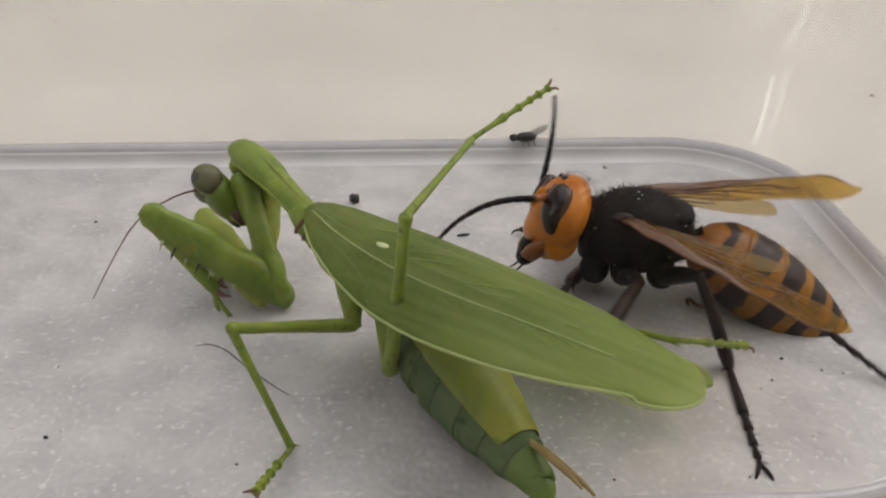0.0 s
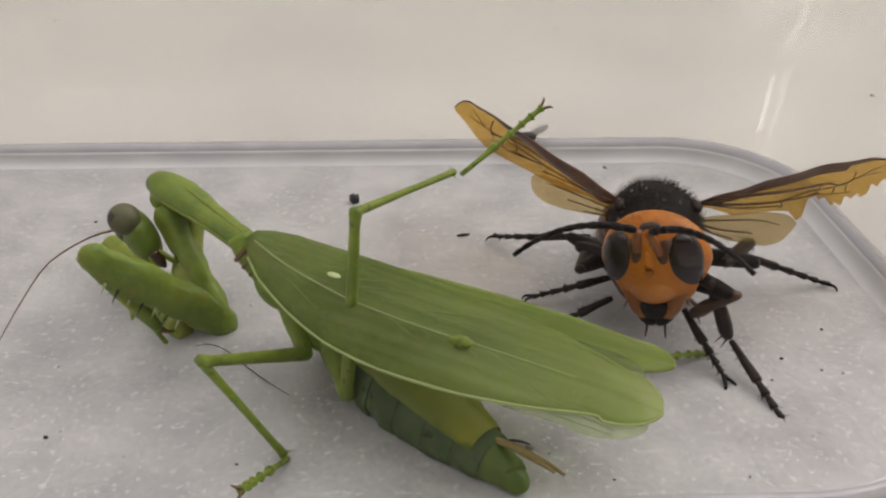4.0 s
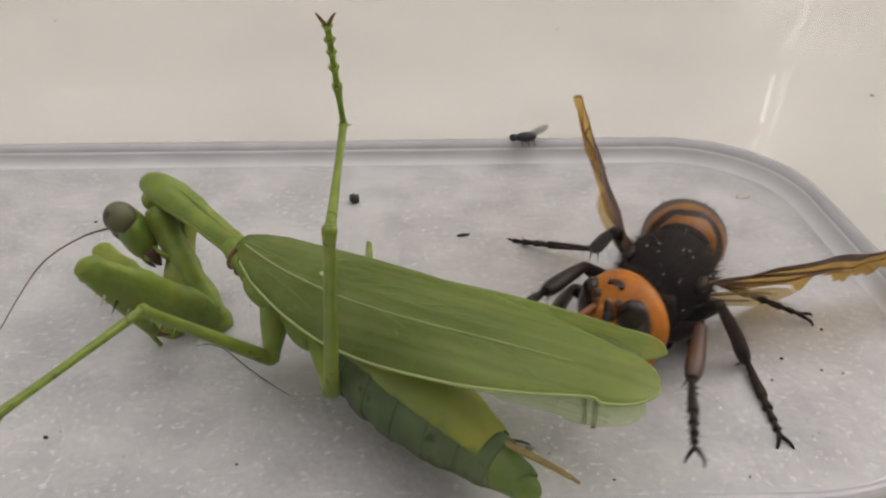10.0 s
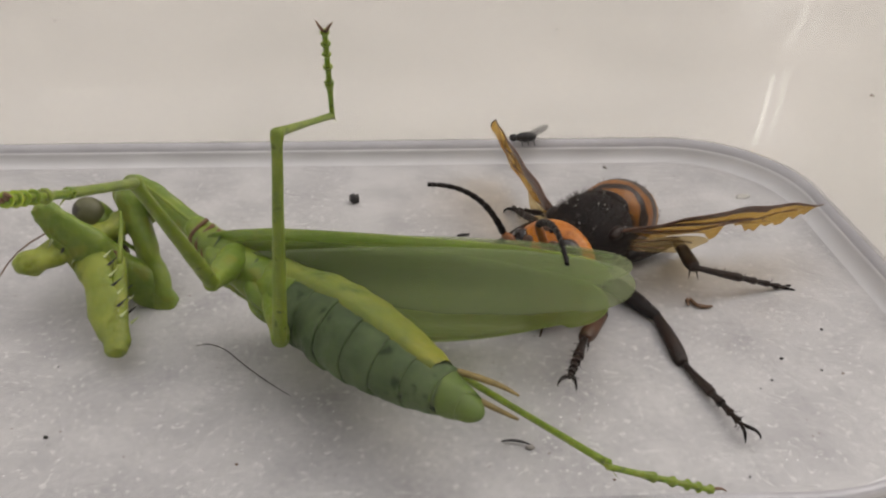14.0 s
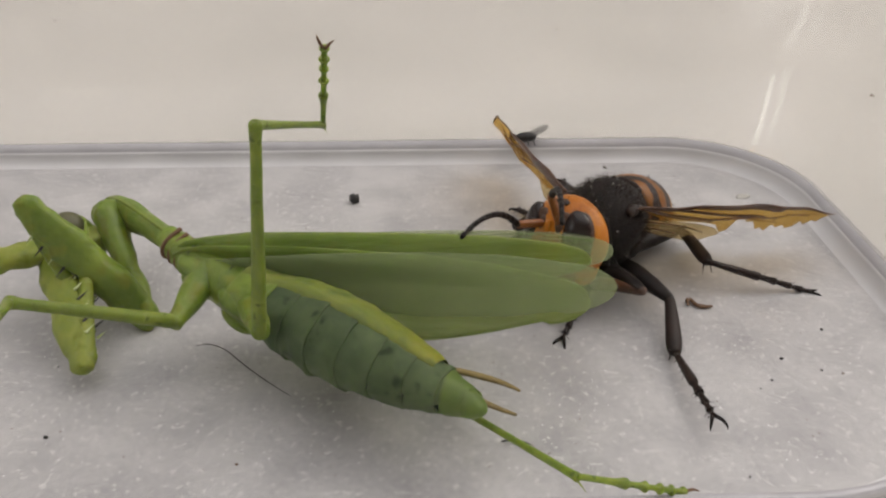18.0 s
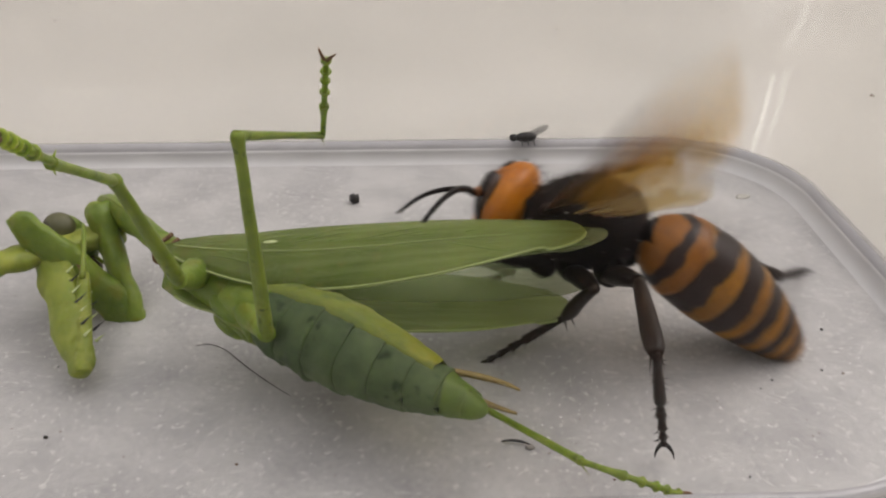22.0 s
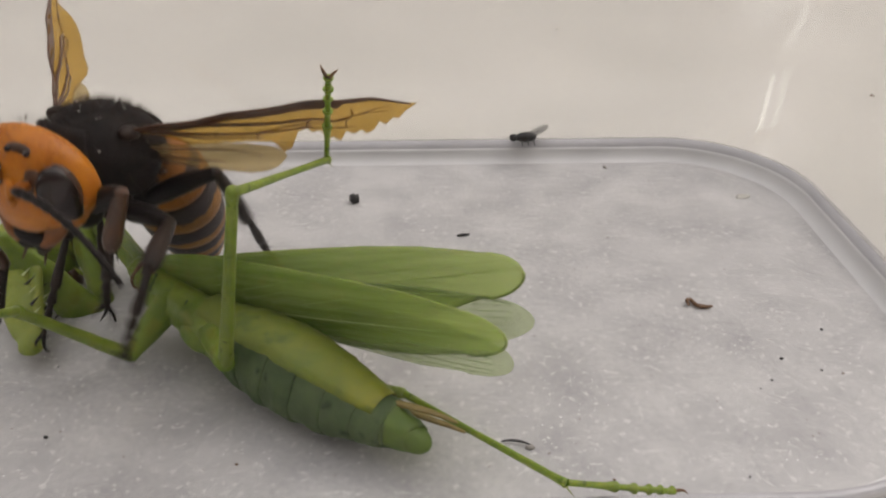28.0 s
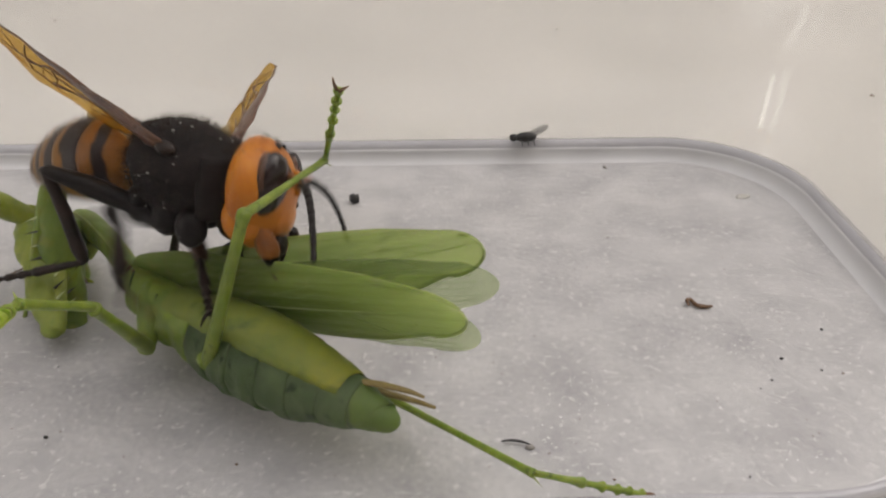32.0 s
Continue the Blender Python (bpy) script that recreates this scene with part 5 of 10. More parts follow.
    walk(hornet_parts["scapeL"], [mm(0,9.7,1.8,4.2,-14,-12,68), mm(.5,10.4,.3,4,-7,-52,31), mm(1,10.7,2.7,1.3,-13,-10,98), mm(1.5,9.6,1,4.7,102,-74,-119), mm(2,10.9,.9,2.9,0,30,14), mm(2.5,10.7,0,3.5,5,-50,27), mm(3,11,1,2.6,3,-20,-9), mm(3.5,11.4,-.7,1,4,-53,-42), mm(5.5,11,-.6,2.8,7,-35,-12), mm(6,9.8,1.8,4.3,-21,-51,50), mm(6.5,10.2,-2.8,3,34,-66,-93), mm(7,10.7,.1,3.3,-29,-16,34), mm(7.5,9.4,.7,4.9,107,-71,-126), mm(8,9.8,.8,4.6,163,-78,164), mm(8.5,9.4,1.4,4.8,132,-77,-150), mm(9,10.4,1.3,3.7,-3,-32,-5), mm(9.5,9.6,1,4.8,-54,-60,103), mm(10,10.5,-1.9,3.2,21,-60,-14), mm(10.5,9.5,-.5,4.9,-16,-78,31), mm(11,10.9,1.2,2.7,-8,-50,36), mm(11.5,10.7,1.4,3.1,-14,-53,42), mm(12,10,-2,3.8,-56,22,61), mm(12.5,10.4,-.5,3.9,62,-75,-99), mm(13,7.3,3.8,4.7,9,-15,33), mm(13.5,10.2,-.5,4.1,71,-74,-106), mm(14,10.5,0,3.8,57,-69,-83), mm(14.5,10.6,0,3.6,45,-76,-76), mm(16.5,10.5,.4,3.7,56,-67,-77), mm(17,10.1,-.5,4.2,-136,-44,101), mm(18,10.6,-.8,3.6,49,-72,-86), mm(18.5,9.1,2.4,4.6,136,-79,-140), mm(19,9.9,3.8,1.4,7,-25,-2), mm(19.5,7.6,5.2,2.4,-8,-5,68), mm(20,11.4,.5,0,-12,-47,-18), mm(20.5,11,1.1,2.6,9,-71,-31), mm(21,9.9,-2.8,3.4,32,-78,-97), mm(21.5,11,1.1,2.6,-7,-25,58), mm(22,10,1.4,4.2,-33,-4,95), mm(22.5,11.1,1.4,-.7,17,-7,43), mm(23,10.4,1.9,3.3,-16,-40,86), mm(23.5,10.1,1.3,4,-17,-58,30), mm(24,10.5,1.2,3.6,-8,3,54), mm(24.5,11.1,1.8,1.5,10,-59,6), mm(25,10.1,3.7,.5,4,-50,62), mm(25.5,11.3,-.7,1.6,11,-23,12), mm(27.5,11.2,0,2.2,-2,-67,-3), mm(28,10.7,2.3,-1,5,-8,32), mm(28.4,11,2.2,1,-21,-54,35), mm(28.7,10.6,1.5,3.2,-29,-77,38), mm(29,10.6,0,3.7,45,-78,-44), mm(29.5,9,-2.6,4.6,103,-71,-128), mm(30,11,1.1,2.6,-3,-70,10), mm(30.5,11,1.1,2.6,-3,-70,10), mm(31,11.2,.1,2.3,-23,-67,16), mm(31.4,10.7,-1.7,2.9,-7,-74,-16), mm(31.7,9.4,3.9,2.6,-13,-22,75), mm(31.92,9.6,3.8,2.4,-14,-4,76), mm(32,9.6,3.9,2.2,-7,18,111)])
    walk(hornet_parts["flagL"], [mm(0,11.1,5.2,5,0,21,22), mm(.5,12.3,1.4,6.8,-16,7,52), mm(1,10.2,6.3,1.9,7,1,65), mm(1.5,9.1,.1,8.2,-22,-19,53), mm(2,14,1.7,1.1,0,52,-58), mm(2.5,12.8,1,6.2,-17,-16,91), mm(3,14.4,.5,3.9,-7,-39,59), mm(3.5,13,-2.1,3.9,11,7,33), mm(5.5,13.8,-1.2,4.9,-9,-35,65), mm(6,11.3,3.5,7,8,-13,-10), mm(6.5,10.1,-4.2,6.2,-1,-8,9), mm(7,13.6,2.1,4.3,-25,4,23), mm(7.5,8.7,-.3,8.3,-23,-22,50), mm(8,9,1,8.2,-34,-10,39), mm(8.5,8.7,1,8.3,-29,-15,52), mm(9,13.5,1,5.7,-11,-37,-4), mm(9.5,9.2,2.8,7.9,0,-35,11), mm(10,12.2,-2.3,6.3,5,33,23), mm(10.5,10.2,-.1,8.4,-14,20,24), mm(11,12.8,2.6,5.5,-11,48,38), mm(11.5,12.3,2.9,6,-16,45,36), mm(12,11.6,1,2.4,24,15,56), mm(12.5,10.2,-1.5,7.4,-13,-13,32), mm(13,10.3,5.8,5.7,4,-12,43), mm(13.5,9.9,-1.4,7.6,-14,-15,34), mm(14,10.6,-1.3,7.1,-8,-15,41), mm(14.5,10.8,-.8,7.1,-12,-8,38), mm(16.5,10.8,-1,7,-5,-16,47), mm(17,9.6,2.1,6.8,-19,-21,60), mm(18,10.6,-1.9,7,-8,-11,30), mm(18.5,8.6,2,8.1,-29,-12,66), mm(19,13.3,3.7,3,-12,-32,-4), mm(19.5,9,8.5,2.8,-2,41,24), mm(20,13.7,-.2,2.6,13,18,46), mm(20.5,12,.5,6,-6,1,48), mm(21,9.8,-3.5,7,-13,-5,4), mm(21.5,12.7,3.9,4.1,-8,14,106), mm(22,9.7,5,4.4,-18,-9,99), mm(22.5,13.7,3.9,-.3,-12,-6,-19), mm(23,10.6,4.7,5.7,-17,-49,76), mm(23.5,11.8,2.2,7.1,-25,-8,76), mm(24,12.7,4.2,3.4,18,13,64), mm(24.5,12.9,2,4.6,7,20,57), mm(25,11.2,5.8,3.3,18,-19,52), mm(25.5,14.6,0,3,12,36,32), mm(27.5,12.6,-.1,5.5,-3,18,34), mm(28,13.8,4.2,-.5,24,21,86), mm(28.4,12.7,3.4,4,-7,34,53), mm(28.7,11.2,2,6.7,-15,13,45), mm(29,11.1,-.5,7.2,-6,1,38), mm(29.5,8.3,-3.5,8,-4,-15,10), mm(30,12.2,1.3,6,-6,16,45), mm(30.5,12.2,1.3,6,-6,16,45), mm(31,12.6,.5,5.6,-12,23,29), mm(31.4,11.7,-2,6.3,-9,14,14), mm(31.7,10.3,7.1,4,-15,36,95), mm(31.92,10.5,7.3,2.7,-17,54,100), mm(32,8.4,7.1,1,-21,43,93)])
    walk(hornet_parts["femLF"], [mm(0,4.2,2.3,-3.8,0,23,-85), mm(.5,4.2,2.3,-3.8,0,-14,46), mm(1,4.2,2.3,-3.8,0,-16,92), mm(1.5,4.2,2.3,-3.8,0,-9,119), mm(2,4.2,2.3,-3.8,0,-9,101), mm(2.5,4.2,2.3,-3.8,0,-9,84), mm(3,4.2,2.3,-3.8,0,23,138), mm(3.5,4.2,2.3,-3.8,0,-1,39), mm(5.5,4.2,2.3,-3.8,0,-8,33), mm(6,4.2,2.3,-3.8,0,-32,50), mm(6.5,4.2,2.3,-3.8,0,-1,20), mm(7,4.2,2.3,-3.8,0,0,33), mm(7.5,4.2,2.3,-3.8,0,-14,44), mm(8,4.2,2.3,-3.8,0,-33,24), mm(8.5,4.2,2.3,-3.8,0,-8,35), mm(9,4.2,2.3,-3.8,0,-15,0), mm(9.5,4.2,2.3,-3.8,0,-10,63), mm(10,4.2,2.3,-3.8,0,-56,55), mm(10.5,4.2,2.3,-3.8,0,-6,62), mm(11,4.2,2.3,-3.8,0,-10,31), mm(11.5,4.2,2.3,-3.8,0,-5,69), mm(12,4.2,2.3,-3.8,0,2,21), mm(12.5,4.2,2.3,-3.8,0,-8,39), mm(13,4.2,2.3,-3.8,0,-6,33), mm(13.5,4.2,2.3,-3.8,0,-9,85), mm(14,4.2,2.3,-3.8,0,-15,37), mm(14.5,4.2,2.3,-3.8,0,-8,50), mm(16.5,4.2,2.3,-3.8,0,-9,48), mm(17,4.2,2.3,-3.8,0,11,15), mm(18,4.2,2.3,-3.8,0,-9,52), mm(18.5,4.2,2.3,-3.8,0,-11,61), mm(19,4.2,2.3,-3.8,0,-7,116), mm(19.5,4.2,2.3,-3.8,0,-8,131), mm(20,4.2,2.3,-3.8,0,-8,35), mm(20.5,4.2,2.3,-3.8,0,-8,148), mm(21,4.2,2.3,-3.8,0,-11,48), mm(21.5,4.2,2.3,-3.8,0,-9,91), mm(22,4.2,2.3,-3.8,0,-5,21), mm(22.5,4.2,2.3,-3.8,0,0,18), mm(23,4.2,2.3,-3.8,0,-8,34), mm(23.5,4.2,2.3,-3.8,0,0,27), mm(24,4.2,2.3,-3.8,0,-16,75), mm(24.5,4.2,2.3,-3.8,0,-10,38), mm(25,4.2,2.3,-3.8,0,-7,144), mm(25.5,4.2,2.3,-3.8,0,0,28), mm(27.5,4.2,2.3,-3.8,0,-12,24), mm(28,4.2,2.3,-3.8,0,-27,63), mm(28.4,4.2,2.3,-3.8,0,13,5), mm(28.7,4.2,2.3,-3.8,0,-7,147), mm(29,4.2,2.3,-3.8,0,-34,41), mm(29.5,4.2,2.3,-3.8,0,20,-164), mm(30,4.2,2.3,-3.8,0,3,40), mm(30.5,4.2,2.3,-3.8,0,2,64), mm(31,4.2,2.3,-3.8,0,31,177), mm(31.4,4.2,2.3,-3.8,0,-2,29), mm(31.7,4.2,2.3,-3.8,0,-3,32), mm(31.92,4.2,2.3,-3.8,0,-9,85), mm(32,4.2,2.3,-3.8,0,-9,83)])
    walk(hornet_parts["tibLF"], [mm(0,4.8,-4.6,-6.7,0,-5,74), mm(.5,9.3,7.5,-2,0,39,-116), mm(1,3.9,9.5,-1.7,0,5,31), mm(1.5,.6,8.8,-2.6,0,5,-36), mm(2,2.8,9.6,-2.6,0,8,-31), mm(2.5,5,9.7,-2.6,0,2,-50), mm(3,-1,6.9,-6.7,0,-2,24), mm(3.5,10,7,-3.6,0,29,-149), mm(5.5,10.4,6.3,-2.8,0,50,-123), mm(6,8.3,7.2,.2,0,72,-171), mm(6.5,11.2,4.9,-3.7,0,37,-134), mm(7,10.5,6.4,-3.8,0,33,-148), mm(7.5,9.4,7.4,-2,0,42,-119), mm(8,9.9,4.9,.3,0,77,111), mm(8.5,10.3,6.6,-2.8,0,0,-50), mm(9,11.4,2.4,-1.8,0,65,148), mm(9.5,7.5,8.9,-2.5,0,23,-67), mm(10,6.6,5.7,2.5,0,-5,12), mm(10.5,7.7,8.9,-3.1,0,-29,-66), mm(11,10.5,6.1,-2.5,0,-29,3), mm(11.5,6.9,9.3,-3.2,0,-26,-80), mm(12,11.2,5,-4.1,0,0,-9), mm(12.5,10,7,-2.8,0,-7,-28), mm(13,10.5,6.4,-3,0,-22,15), mm(13.5,4.8,9.7,-2.6,0,-7,-51), mm(14,10,6.6,-1.9,0,-19,8), mm(14.5,9,8,-2.8,0,-7,-38), mm(16.5,9.2,7.8,-2.6,0,7,-6), mm(17,11.3,4.2,-5.2,0,1,11), mm(18,8.7,8.2,-2.6,0,14,-105), mm(18.5,7.7,8.8,-2.4,0,27,-57), mm(19,1,9,-2.9,0,14,-52), mm(19.5,-.6,7.9,-2.7,0,7,-31), mm(20,10.3,6.6,-2.8,0,-1,173), mm(20.5,-2.1,6.3,-2.8,0,9,-33), mm(21,9.1,7.8,-2.4,0,0,-145), mm(21.5,4,9.7,-2.6,0,7,-31), mm(22,11.2,5,-3.2,0,34,-103), mm(22.5,11.3,4.6,-3.7,0,31,-139), mm(23,10.4,6.4,-2.7,0,32,-125), mm(23.5,10.9,5.8,-3.7,0,30,-146), mm(24,6.1,9.3,-1.8,0,6,61), mm(24.5,10,6.9,-2.4,0,59,-26), mm(25,-1.8,6.7,-2.8,0,2,-50), mm(25.5,10.8,5.8,-3.8,0,60,-134), mm(27.5,10.9,5.3,-2.3,0,46,171), mm(28,7.3,8.3,-.4,0,61,-132), mm(28.4,11.5,2.9,-5.5,0,44,-141), mm(28.7,-2,6.4,-2.8,0,-3,-38), mm(29,8.9,6.4,.4,0,70,-93), mm(29.5,-2.6,.4,-6.3,0,43,-80), mm(30,9.9,7.1,-4.2,0,72,-122), mm(30.5,7.5,9,-4,0,65,-178), mm(31,-2.2,2.7,-7.6,0,10,30), mm(31.4,10.7,6,-3.6,0,32,-146), mm(31.7,10.5,6.3,-3.4,0,23,-147), mm(31.92,4.8,9.7,-2.6,0,11,-138), mm(32,5.1,9.6,-2.6,0,9,-138)])
    walk(hornet_parts["tarLF"], [mm(0,6.6,2.1,-6.1,0,-6,77), mm(.5,6.8,2.7,-6.4,0,17,35), mm(1,9.9,13,-2.4,0,14,-15), mm(1.5,6.2,4.7,-3.2,0,15,27), mm(2,8.7,6,-3.6,0,17,37), mm(2.5,9.5,4.3,-2.9,0,8,22), mm(3,5.4,9.8,-6.5,0,-45,6), mm(3.5,4.8,3.8,-7,0,37,34), mm(5.5,8,2.5,-8.1,0,30,24), mm(6,6.2,6.8,-6.5,0,11,-2), mm(6.5,7.3,.8,-7.8,0,38,-18), mm(7,5.5,3.3,-7.7,0,39,9), mm(7.5,6.9,2.8,-6.7,0,21,42), mm(8,9.3,6.4,-6.5,0,12,-11), mm(8.5,14.8,1.2,-2.8,0,18,2), mm(9,9,3.9,-8.2,0,-11,-22), mm(9.5,10,3,-5.2,0,19,13), mm(10,13.4,7.1,3,0,-8,20), mm(10.5,10.2,3.3,.3,0,12,10), mm(11,16.6,6.4,1,0,-46,4), mm(11.5,8,3.1,-.1,0,12,18), mm(12,18.1,3.9,-4.1,0,1,-24), mm(12.5,16.1,3.7,-1.9,0,19,8), mm(13,16.7,8.1,-.5,0,-13,18), mm(13.5,9.2,4.3,-1.8,0,18,21), mm(14,16.6,7.5,.3,0,-16,15), mm(14.5,14.5,3.6,-1.9,0,21,8), mm(16.5,16.1,7.1,-3.4,0,23,23), mm(17,18.2,5.5,-5.3,0,-7,20), mm(18,7,1.6,-4.3,0,22,2), mm(18.5,11.1,3.6,-5.6,0,18,19), mm(19,5.2,3.7,-4.6,0,8,20), mm(19.5,5.4,4.4,-3.6,0,14,27), mm(20,3.3,7.4,-2.7,0,12,56), mm(20.5,3.7,2.5,-3.9,0,34,37), mm(21,3.4,3.8,-2.3,0,12,52), mm(21.5,9.9,6.1,-3.4,0,3,32), mm(22,9.9,-.7,-7.1,0,16,45), mm(22.5,6.8,.7,-7.3,0,26,39), mm(23,6.9,1.6,-6.4,0,21,23), mm(23.5,5.8,2.4,-7.2,0,76,42), mm(24,9.5,15.4,-2.6,0,36,-88), mm(24.5,13.2,5.3,-8.5,0,37,22), mm(25,2.7,1.3,-3.1,0,40,30), mm(25.5,8.4,3.3,-9.9,0,28,38), mm(27.5,6.1,6.1,-7.3,0,30,52), mm(28,5,5.7,-6.5,0,62,-139), mm(28.4,7.6,-.2,-10.4,0,26,-69), mm(28.7,3.5,2.1,-2.5,0,9,17), mm(29,8.8,4,-6.2,0,65,-138), mm(29.5,-1.7,-4.7,-11.1,0,25,-106), mm(30,8.8,5.3,-10.8,0,29,39), mm(30.5,4.6,8.9,-10.4,0,26,75), mm(31,3.7,6.2,-8.9,0,2,18), mm(31.4,5.8,2.6,-7.2,0,17,12), mm(31.7,5.1,2.8,-6.2,0,18,35), mm(31.92,-.2,5,-3.9,0,30,-22), mm(32,0,5.1,-3.7,0,28,-24)])
    walk(hornet_parts["femLM"], [mm(0,.8,2.7,-4.4,0,-22,97), mm(.5,.8,2.7,-4.4,0,-9,89), mm(1,.8,2.7,-4.4,0,-16,93), mm(1.5,.8,2.7,-4.4,0,-7,24), mm(2,.8,2.7,-4.4,0,-20,83), mm(2.5,.8,2.7,-4.4,0,-7,136), mm(3,.8,2.7,-4.4,0,-39,41), mm(3.5,.8,2.7,-4.4,0,-16,13), mm(5.5,.8,2.7,-4.4,0,-8,28), mm(6,.8,2.7,-4.4,0,19,85), mm(6.5,.8,2.7,-4.4,0,-9,35), mm(7,.8,2.7,-4.4,0,22,96), mm(7.5,.8,2.7,-4.4,0,-9,46), mm(8,.8,2.7,-4.4,0,29,78), mm(8.5,.8,2.7,-4.4,0,-6,59), mm(9,.8,2.7,-4.4,0,-19,31), mm(9.5,.8,2.7,-4.4,0,-8,57), mm(10,.8,2.7,-4.4,0,-59,57), mm(10.5,.8,2.7,-4.4,0,-8,29), mm(11,.8,2.7,-4.4,0,0,118), mm(11.5,.8,2.7,-4.4,0,-8,44), mm(12,.8,2.7,-4.4,0,-16,51), mm(12.5,.8,2.7,-4.4,0,-6,25), mm(13,.8,2.7,-4.4,0,1,70), mm(13.5,.8,2.7,-4.4,0,-7,29), mm(14,.8,2.7,-4.4,0,1,70), mm(14.5,.8,2.7,-4.4,0,-7,33), mm(16.5,.8,2.7,-4.4,0,-6,43), mm(17,.8,2.7,-4.4,0,8,65), mm(18,.8,2.7,-4.4,0,4,61), mm(18.5,.8,2.7,-4.4,0,-9,77), mm(19,.8,2.7,-4.4,0,-60,45), mm(19.5,.8,2.7,-4.4,0,-7,31), mm(20,.8,2.7,-4.4,0,-9,63), mm(20.5,.8,2.7,-4.4,0,-6,156), mm(21,.8,2.7,-4.4,0,-8,95), mm(21.5,.8,2.7,-4.4,0,-7,110), mm(22,.8,2.7,-4.4,0,-13,131), mm(22.5,.8,2.7,-4.4,0,-3,158), mm(23,.8,2.7,-4.4,0,-6,38), mm(23.5,.8,2.7,-4.4,0,-5,4), mm(24,.8,2.7,-4.4,0,-43,112), mm(24.5,.8,2.7,-4.4,0,-9,154), mm(25,.8,2.7,-4.4,0,-8,157), mm(25.5,.8,2.7,-4.4,0,-7,14), mm(27.5,.8,2.7,-4.4,0,-10,18), mm(28,.8,2.7,-4.4,0,-9,69), mm(28.4,.8,2.7,-4.4,0,-8,15), mm(28.7,.8,2.7,-4.4,0,-8,152), mm(29,.8,2.7,-4.4,0,15,170), mm(29.5,.8,2.7,-4.4,0,12,11), mm(30,.8,2.7,-4.4,0,-18,94), mm(30.5,.8,2.7,-4.4,0,-10,127), mm(31,.8,2.7,-4.4,0,-47,73), mm(31.4,.8,2.7,-4.4,0,-2,159), mm(31.7,.8,2.7,-4.4,0,-5,157), mm(31.92,.8,2.7,-4.4,0,2,31), mm(32,.8,2.7,-4.4,0,0,30)])
    walk(hornet_parts["tibLM"], [mm(0,-.1,10.5,-1.2,0,8,69), mm(.5,1,11.1,-3.1,0,16,-64), mm(1,.4,10.9,-2.1,0,3,44), mm(1.5,8.5,6.1,-3.4,0,2,148), mm(2,1.8,10.6,-1.5,0,80,110), mm(2.5,-5.2,8.6,-3.3,0,6,-4), mm(3,5.8,7.1,1,0,57,83), mm(3.5,8.8,4.6,-2.1,0,60,123), mm(5.5,8.2,6.7,-3.2,0,74,29), mm(6,1.5,10.7,-7.2,0,9,2), mm(6.5,7.7,7.5,-3,0,53,-55), mm(7,-.1,10.5,-7.6,0,24,0), mm(7.5,6.6,8.8,-3.1,0,21,-43), mm(8,2.3,10,-8.6,0,-5,-23), mm(8.5,5.2,9.9,-3.4,0,-11,-56), mm(9,7.7,6.8,-1.6,0,58,117), mm(9.5,5.3,9.8,-3.2,0,9,-42), mm(10,3.2,6.4,2.9,0,54,94), mm(10.5,8.1,6.8,-3.2,0,-13,134), mm(11,-3.2,10.2,-4.4,0,-23,39), mm(11.5,6.9,8.5,-3.2,0,-15,132), mm(12,5.9,9.1,-2.1,0,1,26), mm(12.5,8.4,6.3,-3.4,0,-15,73), mm(13,3.7,10.7,-4.6,0,2,39), mm(13.5,8.1,6.8,-3.4,0,-13,81), mm(14,3.8,10.7,-4.6,0,-1,41), mm(14.5,7.8,7.3,-3.3,0,-13,56), mm(16.5,6.9,8.5,-3.5,0,1,61), mm(17,4.3,10.3,-5.6,0,16,31), mm(18,4.9,10.1,-5.1,0,16,24), mm(18.5,2.7,10.9,-3,0,16,-45), mm(19,3.8,5.7,3,0,44,96), mm(19.5,8,7.1,-3.4,0,-1,-178), mm(20,4.7,10.2,-3.1,0,-2,-165), mm(20.5,-6.9,6.1,-3.5,0,-11,-5), mm(21,.1,11.1,-3.2,0,-5,-120), mm(21.5,-2.1,10.6,-3.4,0,12,-49), mm(22,-4.6,9,-2.4,0,44,-31), mm(22.5,-7,5.9,-4,0,22,-33), mm(23,7.5,7.9,-3.5,0,16,140), mm(23.5,9.2,3.3,-3.7,0,11,-142), mm(24,-1.6,8.5,1.4,0,73,-155), mm(24.5,-6.8,6.3,-3.1,0,-3,-30), mm(25,-6.9,6,-3.3,0,4,-30), mm(25.5,9,4.7,-3.4,0,6,-151), mm(27.5,8.8,5.3,-3,0,39,108), mm(28,3.8,10.5,-3.1,0,11,27), mm(28.4,8.9,4.9,-3.3,0,5,-150), mm(28.7,-6.6,6.7,-3.2,0,-5,-29), mm(29,-7.3,4.1,-6.6,0,14,57), mm(29.5,8.9,4.3,-6.2,0,29,-155), mm(30,.3,10.8,-1.8,0,23,91), mm(30.5,-4.3,9.4,-2.9,0,-32,57), mm(31,2.5,8.2,1.8,0,11,18), mm(31.4,-7.1,5.7,-4.1,0,18,-29), mm(31.7,-7,6,-3.7,0,12,-30), mm(31.92,8.1,7.1,-4.7,0,26,-152), mm(32,8.2,6.9,-4.4,0,26,-152)])
